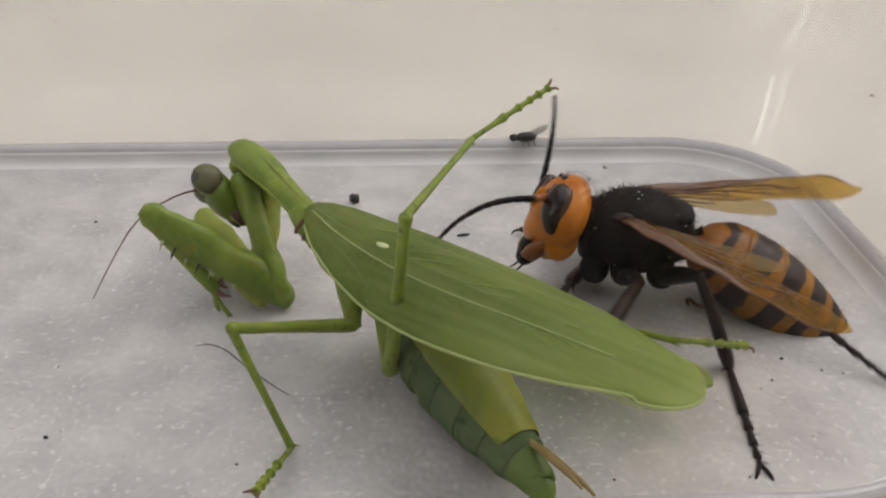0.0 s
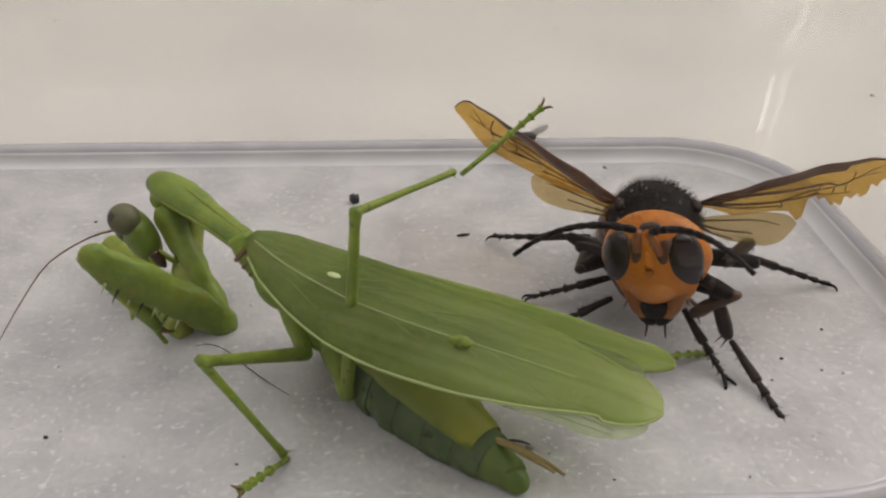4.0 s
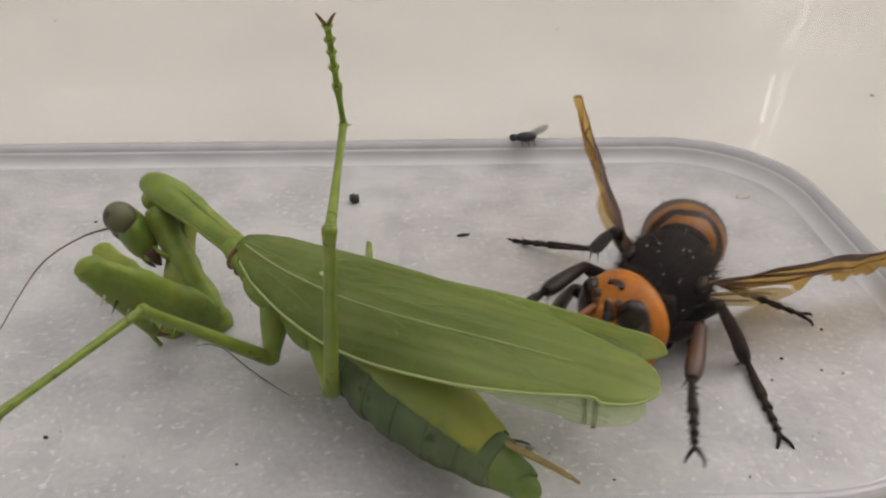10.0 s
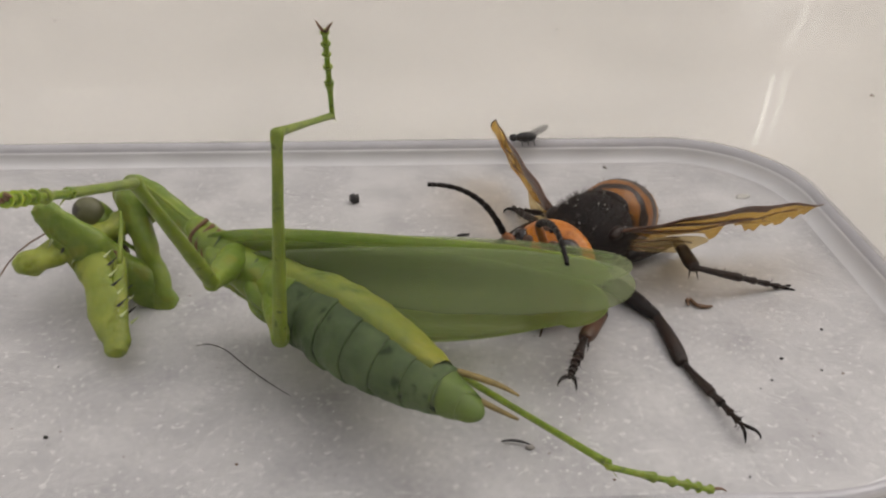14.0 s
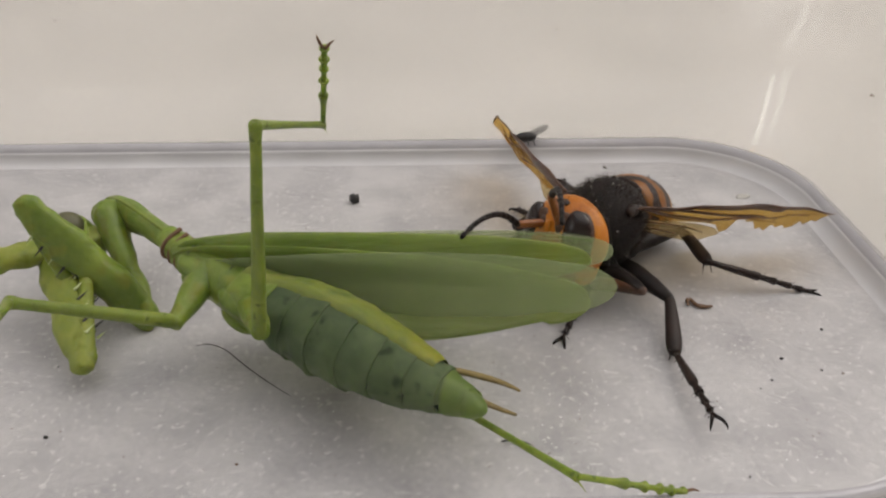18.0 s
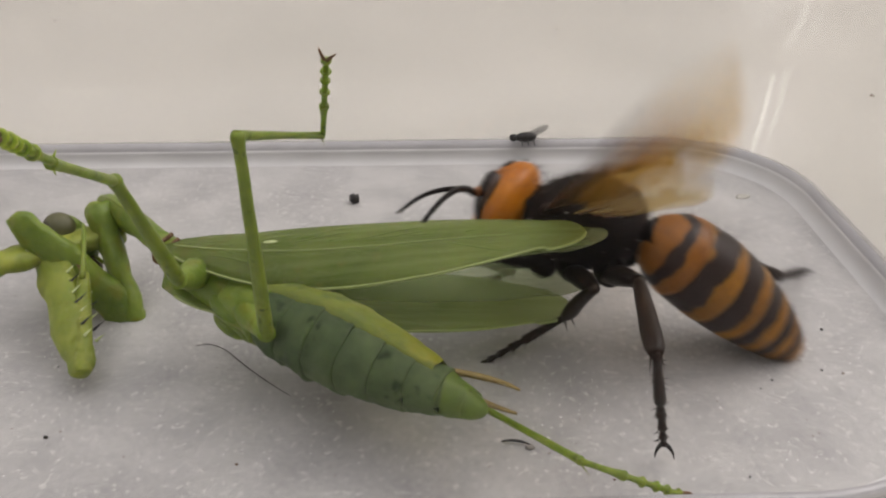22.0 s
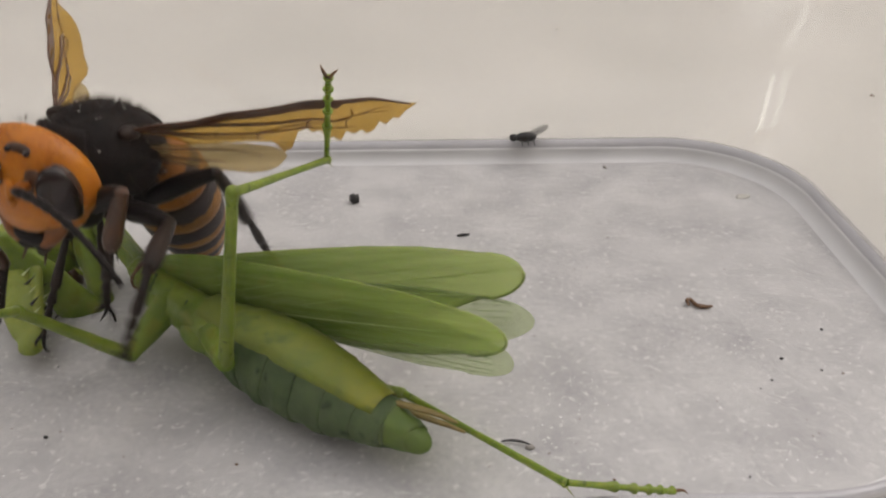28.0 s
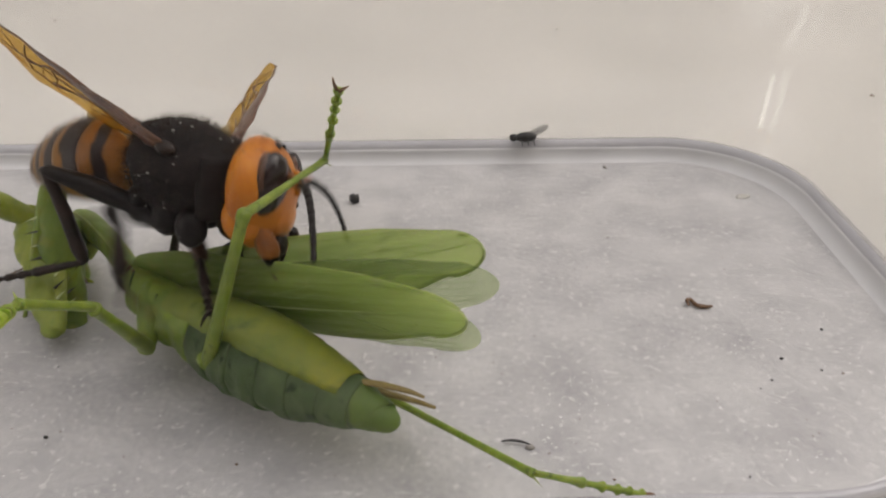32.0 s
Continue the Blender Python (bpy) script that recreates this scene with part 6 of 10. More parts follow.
    walk(hornet_parts["tarLM"], [mm(0,2.6,17.4,-2.2,0,26,18), mm(.5,4.1,4.6,-5.2,0,22,38), mm(1,5.8,16.1,-2.6,0,31,15), mm(1.5,2.2,10.1,-3.6,0,21,69), mm(2,1.4,11.9,-8.8,0,4,59), mm(2.5,2.2,8.1,-4.2,0,14,53), mm(3,6.2,11.1,-5.4,0,-15,29), mm(3.5,6.7,7.7,-8.6,0,26,28), mm(5.5,10.1,7.7,-10.4,0,16,10), mm(6,8.9,11,-8.4,0,2,25), mm(6.5,10.3,3.8,-9.1,0,34,16), mm(7,6.8,10.5,-10.7,0,15,15), mm(7.5,11.7,4,-5.8,0,25,15), mm(8,9.2,7.1,-7.8,0,-20,-18), mm(8.5,9.3,3.8,-2,0,16,23), mm(9,5.9,10.4,-7.9,0,-15,-25), mm(9.5,10.9,4.8,-4.4,0,19,16), mm(10,2.9,10.8,-3.2,0,-10,32), mm(10.5,3,12.1,-1.5,0,20,68), mm(11,2.2,14.6,-1.4,0,-22,66), mm(11.5,2,13.9,-1.2,0,16,78), mm(12,12.7,12.4,-2.2,0,-2,49), mm(12.5,10.6,13.2,-1.5,0,20,46), mm(13,9.5,15.4,-4.8,0,-7,48), mm(13.5,9.3,14.1,-1.7,0,21,52), mm(14,9.4,15.6,-4.5,0,-7,51), mm(14.5,11.9,13.4,-1.6,0,26,44), mm(16.5,10.6,15.1,-3.7,0,19,55), mm(17,10.5,14.1,-7.6,0,-2,42), mm(18,11.5,13.1,-7.1,0,-1,37), mm(18.5,7.8,5.8,-5.2,0,19,29), mm(19,3.2,11,-2.2,0,17,76), mm(19.5,.5,6.8,-3.3,0,19,78), mm(20,-2.6,8.2,-2.8,0,17,100), mm(20.5,.4,5.5,-2.1,0,24,95), mm(21,-3.7,4.6,-2.6,0,15,90), mm(21.5,2.8,5.1,-4.9,0,8,42), mm(22,0,6.2,-7.7,0,25,33), mm(22.5,-1.2,2.2,-6.8,0,19,103), mm(23,2,12.5,-5.5,0,22,86), mm(23.5,3.4,-1.2,-5.1,0,17,121), mm(24,-3.6,7.5,-5.8,0,-13,67), mm(24.5,-.3,2.6,-2.6,0,35,37), mm(25,-.5,2.2,-3.7,0,27,73), mm(25.5,2.5,1.1,-4.2,0,20,103), mm(27.5,7,10.8,-7.7,0,31,52), mm(28,10.4,13.9,-4.6,0,67,-123), mm(28.4,2.4,1.2,-3.9,0,17,101), mm(28.7,-.1,3.1,-2.6,0,17,53), mm(29,-3.3,10.2,-8.4,0,-6,31), mm(29.5,3,1.5,-9.8,0,21,176), mm(30,.1,17.7,-4.6,0,7,44), mm(30.5,-.8,14.7,1.1,0,11,103), mm(31,9.5,10.5,.4,0,17,9), mm(31.4,-.9,2.2,-6.5,0,22,40), mm(31.7,-.7,2.4,-5.3,0,16,56), mm(31.92,2.1,3.9,-8,0,87,167), mm(32,2.2,3.8,-7.8,0,88,106)])
    walk(hornet_parts["femLH"], [mm(0,-3.2,2.7,-4.2,0,-28,108), mm(.5,-3.2,2.7,-4.2,0,-17,180), mm(1,-3.2,2.7,-4.2,0,0,156), mm(1.5,-3.2,2.7,-4.2,0,-7,52), mm(2,-3.2,2.7,-4.2,0,-23,87), mm(2.5,-3.2,2.7,-4.2,0,-6,76), mm(3,-3.2,2.7,-4.2,0,-34,15), mm(3.5,-3.2,2.7,-4.2,0,-6,33), mm(5.5,-3.2,2.7,-4.2,0,-6,163), mm(6,-3.2,2.7,-4.2,0,-25,35), mm(6.5,-3.2,2.7,-4.2,0,-7,16), mm(7,-3.2,2.7,-4.2,0,-4,128), mm(7.5,-3.2,2.7,-4.2,0,-5,165), mm(8,-3.2,2.7,-4.2,0,-27,23), mm(8.5,-3.2,2.7,-4.2,0,-4,164), mm(9,-3.2,2.7,-4.2,0,-34,25), mm(9.5,-3.2,2.7,-4.2,0,-6,17), mm(10,-3.2,2.7,-4.2,0,-6,25), mm(10.5,-3.2,2.7,-4.2,0,-8,38), mm(11,-3.2,2.7,-4.2,0,-55,93), mm(11.5,-3.2,2.7,-4.2,0,-8,53), mm(12,-3.2,2.7,-4.2,0,4,137), mm(12.5,-3.2,2.7,-4.2,0,-3,20), mm(13,-3.2,2.7,-4.2,0,-42,68), mm(13.5,-3.2,2.7,-4.2,0,-6,27), mm(14,-3.2,2.7,-4.2,0,2,153), mm(14.5,-3.2,2.7,-4.2,0,-5,21), mm(16.5,-3.2,2.7,-4.2,0,-7,31), mm(17,-3.2,2.7,-4.2,0,4,162), mm(18,-3.2,2.7,-4.2,0,4,161), mm(18.5,-3.2,2.7,-4.2,0,-6,19), mm(19,-3.2,2.7,-4.2,0,-62,27), mm(19.5,-3.2,2.7,-4.2,0,-8,87), mm(20,-3.2,2.7,-4.2,0,-2,169), mm(20.5,-3.2,2.7,-4.2,0,-8,135), mm(21,-3.2,2.7,-4.2,0,-6,126), mm(21.5,-3.2,2.7,-4.2,0,-4,44), mm(22,-3.2,2.7,-4.2,0,-21,132), mm(22.5,-3.2,2.7,-4.2,0,-7,81), mm(23,-3.2,2.7,-4.2,0,22,147), mm(23.5,-3.2,2.7,-4.2,0,-18,154), mm(24,-3.2,2.7,-4.2,0,7,144), mm(24.5,-3.2,2.7,-4.2,0,-5,155), mm(25,-3.2,2.7,-4.2,0,-29,42), mm(25.5,-3.2,2.7,-4.2,0,-6,23), mm(27.5,-3.2,2.7,-4.2,0,-5,164), mm(28,-3.2,2.7,-4.2,0,-31,81), mm(28.4,-3.2,2.7,-4.2,0,-7,62), mm(28.7,-3.2,2.7,-4.2,0,-8,12), mm(29,-3.2,2.7,-4.2,0,-22,74), mm(29.5,-3.2,2.7,-4.2,0,-7,154), mm(30,-3.2,2.7,-4.2,0,-13,108), mm(30.5,-3.2,2.7,-4.2,0,-9,32), mm(31,-3.2,2.7,-4.2,0,22,178), mm(31.4,-3.2,2.7,-4.2,0,-6,154), mm(31.7,-3.2,2.7,-4.2,0,-5,26), mm(31.92,-3.2,2.7,-4.2,0,-6,25), mm(32,-3.2,2.7,-4.2,0,-7,24)])
    walk(hornet_parts["tibLH"], [mm(0,-5.8,10.7,.2,0,66,167), mm(.5,-12.3,2.7,-1.4,0,50,65), mm(1,-11.9,6.5,-4.2,0,4,72), mm(1.5,2.7,10.1,-3.1,0,6,-170), mm(2,-2.7,11.4,-.5,0,44,-155), mm(2.5,-.9,11.9,-3.1,0,15,-138), mm(3,4.4,4.8,1.1,0,31,145), mm(3.5,4.7,7.9,-3.2,0,6,172), mm(5.5,-12.2,5.4,-3.1,0,11,22), mm(6,3.9,7.7,-.2,0,44,150), mm(6.5,5.9,5.2,-3.1,0,12,162), mm(7,-9,10.2,-3.5,0,5,13), mm(7.5,-12.3,5.1,-3.3,0,1,12), mm(8,4.6,6,.1,0,36,137), mm(8.5,-12.3,5.3,-3.6,0,-12,10), mm(9,3.9,6.1,1.1,0,37,130), mm(9.5,5.8,5.5,-3.3,0,1,170), mm(10,5.4,6.7,-3.2,0,-11,-154), mm(10.5,4.3,8.4,-2.9,0,-5,-167), mm(11,-3.5,8.1,3.6,0,53,161), mm(11.5,2.5,10.2,-2.8,0,-3,-169), mm(12,-10.2,9.1,-4.8,0,-20,12), mm(12.5,5.7,5.9,-3.7,0,-17,-170), mm(13,-.5,9.3,2.1,0,-20,17), mm(13.5,5.2,7,-3.2,0,-9,172), mm(14,-11.7,7,-4.5,0,-17,29), mm(14.5,5.6,6.1,-3.3,0,-13,159), mm(16.5,4.9,7.6,-3.1,0,-12,162), mm(17,-12.2,5.6,-4.8,0,-6,35), mm(18,-12.2,5.8,-4.9,0,-5,34), mm(18.5,5.7,5.8,-3.2,0,10,156), mm(19,.8,4.7,4.2,0,39,116), mm(19.5,-2.8,12.1,-2.9,0,1,-121), mm(20,-12.5,4.5,-3.9,0,6,143), mm(20.5,-9.8,9.4,-2.9,0,-43,-170), mm(21,-8.8,10.3,-3.2,0,-1,-94), mm(21.5,3.7,9.2,-3.6,0,23,-178), mm(22,-9.1,9.3,-.9,0,4,117), mm(22.5,-1.8,12,-3,0,16,-146), mm(23,-10.6,7.4,-7.8,0,-6,120), mm(23.5,-11.3,6.7,-1.2,0,87,147), mm(24,-10.8,8.3,-5.4,0,32,-144), mm(24.5,-11.8,6.7,-3.4,0,-5,-25), mm(25,3,8.2,.3,0,37,-174), mm(25.5,5.5,6.4,-3.2,0,-9,93), mm(27.5,-12.3,5.3,-3.3,0,0,8), mm(28,-1.9,10.7,.7,0,38,-173), mm(28.4,1.2,11.1,-3,0,6,-85), mm(28.7,6,4.6,-2.9,0,-12,-116), mm(29,-.8,11.2,-.7,0,43,-166), mm(29.5,-11.7,6.9,-3.1,0,41,-51), mm(30,-6.1,11.5,-2.1,0,27,-170), mm(30.5,4.7,7.7,-2.7,0,-28,-180), mm(31,-12,2.9,-7.7,0,8,17), mm(31.4,-11.7,6.8,-3.2,0,26,-67), mm(31.7,5.3,6.8,-3.3,0,21,-159), mm(31.92,5.4,6.6,-3.1,0,15,-158), mm(32,5.4,6.6,-3.1,0,15,-158)])
    walk(hornet_parts["tarLH"], [mm(0,-9.9,11.7,-9.4,0,8,95), mm(.5,-9.4,8.9,-9.4,0,4,86), mm(1,-8.7,16.5,-4.9,0,4,92), mm(1.5,-7.6,8.2,-4.2,0,27,128), mm(2,-9.6,8.3,-7.7,0,27,148), mm(2.5,-8.5,5.1,-5.8,0,32,142), mm(3,-3,10,-4.2,0,14,137), mm(3.5,-5.6,9.4,-4.3,0,20,105), mm(5.5,-2.7,9.4,-5.2,0,22,98), mm(6,-2.7,11.5,-7.5,0,8,127), mm(6.5,-3.9,8.4,-5.2,0,25,98), mm(7,1.1,12.6,-4.4,0,7,137), mm(7.5,-2.1,7.3,-3.5,0,21,99), mm(8,-1.7,11.8,-6.1,0,18,122), mm(8.5,-2.2,7,-1.3,0,14,93), mm(9,-1.5,12.5,-5.2,0,22,132), mm(9.5,-4.5,7.3,-3.5,0,20,94), mm(10,-3.9,2.1,-1.1,0,15,109), mm(10.5,-6,6.1,-2,0,29,132), mm(11,-9.5,10.2,-4.8,0,11,144), mm(11.5,-7.8,8.1,-2.3,0,26,130), mm(12,-.5,11.2,-1.2,0,-32,28), mm(12.5,-4.2,4.3,-.7,0,21,85), mm(13,8.9,12.1,5.7,0,24,140), mm(13.5,-5.1,8.4,-1.5,0,23,105), mm(14,-2.9,11.8,-1.4,0,20,132), mm(14.5,-3.9,9.8,-1,0,24,92), mm(16.5,-4.9,10.8,-.9,0,20,106), mm(17,-3.6,11.6,-3.8,0,16,124), mm(18,-3.4,11.6,-3.9,0,18,119), mm(18.5,-3.7,10.1,-4.9,0,23,87), mm(19,-2.8,12,-2.5,0,17,95), mm(19.5,-8.2,3.1,-3,0,25,169), mm(20,-20.8,10.8,-4.9,0,15,97), mm(20.5,-17.4,8.1,4.2,0,8,156), mm(21,-9.5,-.1,-3,0,22,137), mm(21.5,-6,9,-7.6,0,35,138), mm(22,-13.9,18.7,-1.5,0,70,-72), mm(22.5,-10.1,6.3,-5.9,0,18,134), mm(23,-15.8,16.5,-6.6,0,5,131), mm(23.5,-11.8,7,-11.7,0,11,148), mm(24,-18,3,-10.9,0,-18,62), mm(24.5,-2.3,2.3,-2.5,0,25,89), mm(25,-5.3,7.4,-6,0,8,39), mm(25.5,5,16.8,-1.6,0,29,-179), mm(27.5,-1.9,6.9,-3.3,0,23,95), mm(28,-10.2,9.8,-5.7,0,35,-167), mm(28.4,2.1,.7,-4.1,0,21,159), mm(28.7,1.5,-4.6,-.8,0,30,120), mm(29,-8.2,9.4,-7.8,0,42,-166), mm(29.5,-6.7,.6,-9.9,0,17,-173), mm(30,-15.4,9.9,-6.8,0,-6,46), mm(30.5,-4.5,7.7,2.2,0,5,115), mm(31,-2.1,6,-9.2,0,-15,22), mm(31.4,-7.9,-1.9,-7.7,0,18,38), mm(31.7,-3.8,3.3,-7.1,0,70,157), mm(31.92,-4,2.8,-5.9,0,70,157), mm(32,-4,2.8,-5.8,0,73,150)])
    walk(hornet_parts["wingR"], [mm(0,1.5,-4.2,3.1,-174,0,-160), mm(.5,1.5,-4.2,3.1,163,-12,-142), mm(1,1.5,-4.2,3.1,-100,-22,-124), mm(1.5,1.5,-4.2,3.1,-109,-12,-129), mm(2,1.5,-4.2,3.1,155,15,-167), mm(2.5,1.5,-4.2,3.1,-111,-1,-142), mm(3,1.5,-4.2,3.1,-141,-7,-127), mm(3.5,1.5,-4.2,3.1,-119,-18,-131), mm(5.5,1.5,-4.2,3.1,-104,-4,-134), mm(5.9,1.5,-4.2,3.1,-109,8,-106), mm(5.93,1.5,-4.2,3.1,-115,27,-108), mm(5.97,1.5,-4.2,3.1,-99,-25,-107), mm(6,1.5,-4.2,3.1,-101,4,-90), mm(6.03,1.5,-4.2,3.1,-120,40,-111), mm(6.07,1.5,-4.2,3.1,-103,-12,-106), mm(6.1,1.5,-4.2,3.1,-109,8,-106), mm(6.5,1.5,-4.2,3.1,-104,-13,-134), mm(7,1.5,-4.2,3.1,-125,-4,-123), mm(7.5,1.5,-4.2,3.1,-113,-11,-126), mm(8,1.5,-4.2,3.1,-169,13,-156), mm(8.5,1.5,-4.2,3.1,-173,4,-145), mm(9,1.5,-4.2,3.1,-162,3,-151), mm(9.5,1.5,-4.2,3.1,-160,7,-152), mm(10,1.5,-4.2,3.1,-96,-4,-142), mm(10.5,1.5,-4.2,3.1,-81,-10,-139), mm(11,1.5,-4.2,3.1,-93,-2,-139), mm(11.5,1.5,-4.2,3.1,-74,-10,-150), mm(12,1.5,-4.2,3.1,-105,-9,-141), mm(12.5,1.5,-4.2,3.1,-103,-12,-140), mm(13,1.5,-4.2,3.1,-115,7,-135), mm(13.5,1.5,-4.2,3.1,-97,-2,-138), mm(14,1.5,-4.2,3.1,-102,2,-134), mm(14.5,1.5,-4.2,3.1,-103,-4,-137), mm(16.5,1.5,-4.2,3.1,-116,1,-122), mm(17,1.5,-4.2,3.1,-114,0,-130), mm(18,1.5,-4.2,3.1,-110,-3,-132), mm(18.5,1.5,-4.2,3.1,172,-2,-134), mm(19,1.5,-4.2,3.1,-147,9,-127), mm(19.5,1.5,-4.2,3.1,-146,-25,-93), mm(20,1.5,-4.2,3.1,-130,-8,-135), mm(20.5,1.5,-4.2,3.1,-140,-25,-119), mm(21,1.5,-4.2,3.1,-131,-4,-136), mm(21.5,1.5,-4.2,3.1,-148,-4,-164), mm(21.9,1.5,-4.2,3.1,171,1,-99), mm(21.93,1.5,-4.2,3.1,168,17,-100), mm(21.97,1.5,-4.2,3.1,175,-27,-101), mm(22,1.5,-4.2,3.1,-176,8,-81), mm(22.03,1.5,-4.2,3.1,166,28,-101), mm(22.07,1.5,-4.2,3.1,173,-16,-100), mm(22.1,1.5,-4.2,3.1,171,1,-99), mm(22.5,1.5,-4.2,3.1,165,7,-101), mm(23,1.5,-4.2,3.1,167,2,-117), mm(23.5,1.5,-4.2,3.1,-168,12,-121), mm(23.9,1.5,-4.2,3.1,-93,-20,-134), mm(23.93,1.5,-4.2,3.1,-99,-13,-132), mm(23.97,1.5,-4.2,3.1,-80,-31,-140), mm(24,1.5,-4.2,3.1,-95,-19,-135), mm(24.03,1.5,-4.2,3.1,-104,-9,-132), mm(24.07,1.5,-4.2,3.1,-85,-27,-137), mm(24.1,1.5,-4.2,3.1,-93,-20,-134), mm(24.5,1.5,-4.2,3.1,171,-7,-109), mm(25,1.5,-4.2,3.1,-168,-24,-107), mm(25.5,1.5,-4.2,3.1,-123,-20,-128), mm(27.5,1.5,-4.2,3.1,-109,-21,-127), mm(28,1.5,-4.2,3.1,-117,-19,-134), mm(28.4,1.5,-4.2,3.1,-133,12,-126), mm(28.7,1.5,-4.2,3.1,-126,6,-125), mm(29,1.5,-4.2,3.1,-114,0,-141), mm(29.5,1.5,-4.2,3.1,-117,-4,-144), mm(29.53,1.5,-4.2,3.1,-132,7,-144), mm(29.57,1.5,-4.2,3.1,-91,-21,-149), mm(29.6,1.5,-4.2,3.1,-117,-4,-144), mm(29.63,1.5,-4.2,3.1,-141,14,-146), mm(29.67,1.5,-4.2,3.1,-102,-15,-146), mm(29.7,1.5,-4.2,3.1,-117,-4,-144), mm(30,1.5,-4.2,3.1,-98,-2,-133), mm(30.5,1.5,-4.2,3.1,-150,15,-117), mm(31,1.5,-4.2,3.1,-123,3,-147), mm(31.4,1.5,-4.2,3.1,-101,10,-166), mm(31.7,1.5,-4.2,3.1,-101,12,176), mm(31.92,1.5,-4.2,3.1,-125,-15,-174), mm(32,1.5,-4.2,3.1,-125,-13,-175)])
    walk(hornet_parts["scapeR"], [mm(0,10.4,-.2,3.9,45,6,-82), mm(.5,10.2,-1.9,3.7,22,-27,-48), mm(1,11.4,.6,1,5,8,-70), mm(1.5,9.7,-1.2,4.6,-128,-80,150), mm(2,11,-1.2,2.5,0,33,-6), mm(2.5,10.5,-2.1,2.9,25,-31,-53), mm(3,11,-1.2,2.6,74,-16,-84), mm(3.5,10.7,-2.8,.8,17,-57,-9), mm(5.5,10.4,-2.7,2.6,11,-34,-42), mm(6,10.1,-.4,4.3,34,-35,-45), mm(6.5,8.8,-4.5,2.6,15,-23,-101), mm(7,10.1,-2,3.7,-22,-47,-20), mm(7.5,9.4,-1.5,4.7,-144,-78,163), mm(8,9.2,-1.3,5,-48,4,31), mm(8.5,9.4,-.8,4.9,-112,-73,132), mm(9,10.1,-.9,4.1,3,-65,-31), mm(9.5,9.7,-1.2,4.6,-132,-80,154), mm(10,9.6,-3.8,2.5,18,6,-20), mm(10.5,9.2,-2.6,4.4,53,-54,-82), mm(11,10.9,-1,2.8,6,-51,-32), mm(11.5,10.8,-.8,3.2,9,-55,-33), mm(12,8.9,-3.8,3.6,28,-54,-84), mm(12.5,9.7,-2.7,3.7,-45,-85,49), mm(13,9,2.4,4.7,-116,-76,-174), mm(13.5,9.7,-2.6,3.9,36,-43,-114), mm(14,10.3,-2.2,3.4,22,-5,-101), mm(14.5,10.2,-2.1,3.4,-27,-81,38), mm(16.5,10.5,-1.8,3.2,29,-63,-27), mm(17,9.8,-2.6,3.7,1,-37,-24), mm(18,9.9,-2.9,3.3,5,-12,-27), mm(18.5,9.6,.3,4.8,-104,-73,138), mm(19,11,1.9,1.8,3,-35,37), mm(19.5,9.4,3.9,2.7,2,-31,9), mm(20,11.2,-1.7,0,9,-47,10), mm(20.5,11,-1.1,2.6,-9,-71,31), mm(21,8.4,-4.3,3.4,-34,-78,10), mm(21.5,11,-1.1,2.6,-9,-71,31), mm(22,10.3,-.8,3.9,24,40,-16), mm(22.5,11.2,-.7,-.7,11,-40,17), mm(23,11,-.1,2.7,24,31,-60), mm(23.5,10.2,-.9,4.1,26,-88,-32), mm(24,10.7,-1,3.3,13,22,-67), mm(24.5,11.4,-.4,1.3,2,-24,-24), mm(25,11.1,1.8,.4,0,-49,21), mm(25.5,10.7,-2.7,1.2,3,-5,-68), mm(27.5,10.8,-2.2,2.2,1,-67,-20), mm(28,11.2,.2,-.9,-10,-35,15), mm(28.4,11.4,.1,1.5,-26,-57,24), mm(28.7,10.7,-.7,3.4,-13,-79,8), mm(29,10.4,-2.2,3.3,50,-74,-62), mm(29.5,8,-4.3,3.7,89,-64,-126), mm(30,11,-1.1,2.6,3,-70,-10), mm(30.5,11,-1.1,2.6,3,-70,-10), mm(31,10.7,-2,2.6,-22,-69,0), mm(31.4,9.6,-3.6,2.9,4,-74,-41), mm(31.7,10.6,2,2.9,-20,-72,43), mm(31.92,10.7,1.9,2.8,-3,-25,-10), mm(32,10.8,2,2.6,0,-5,-26)])
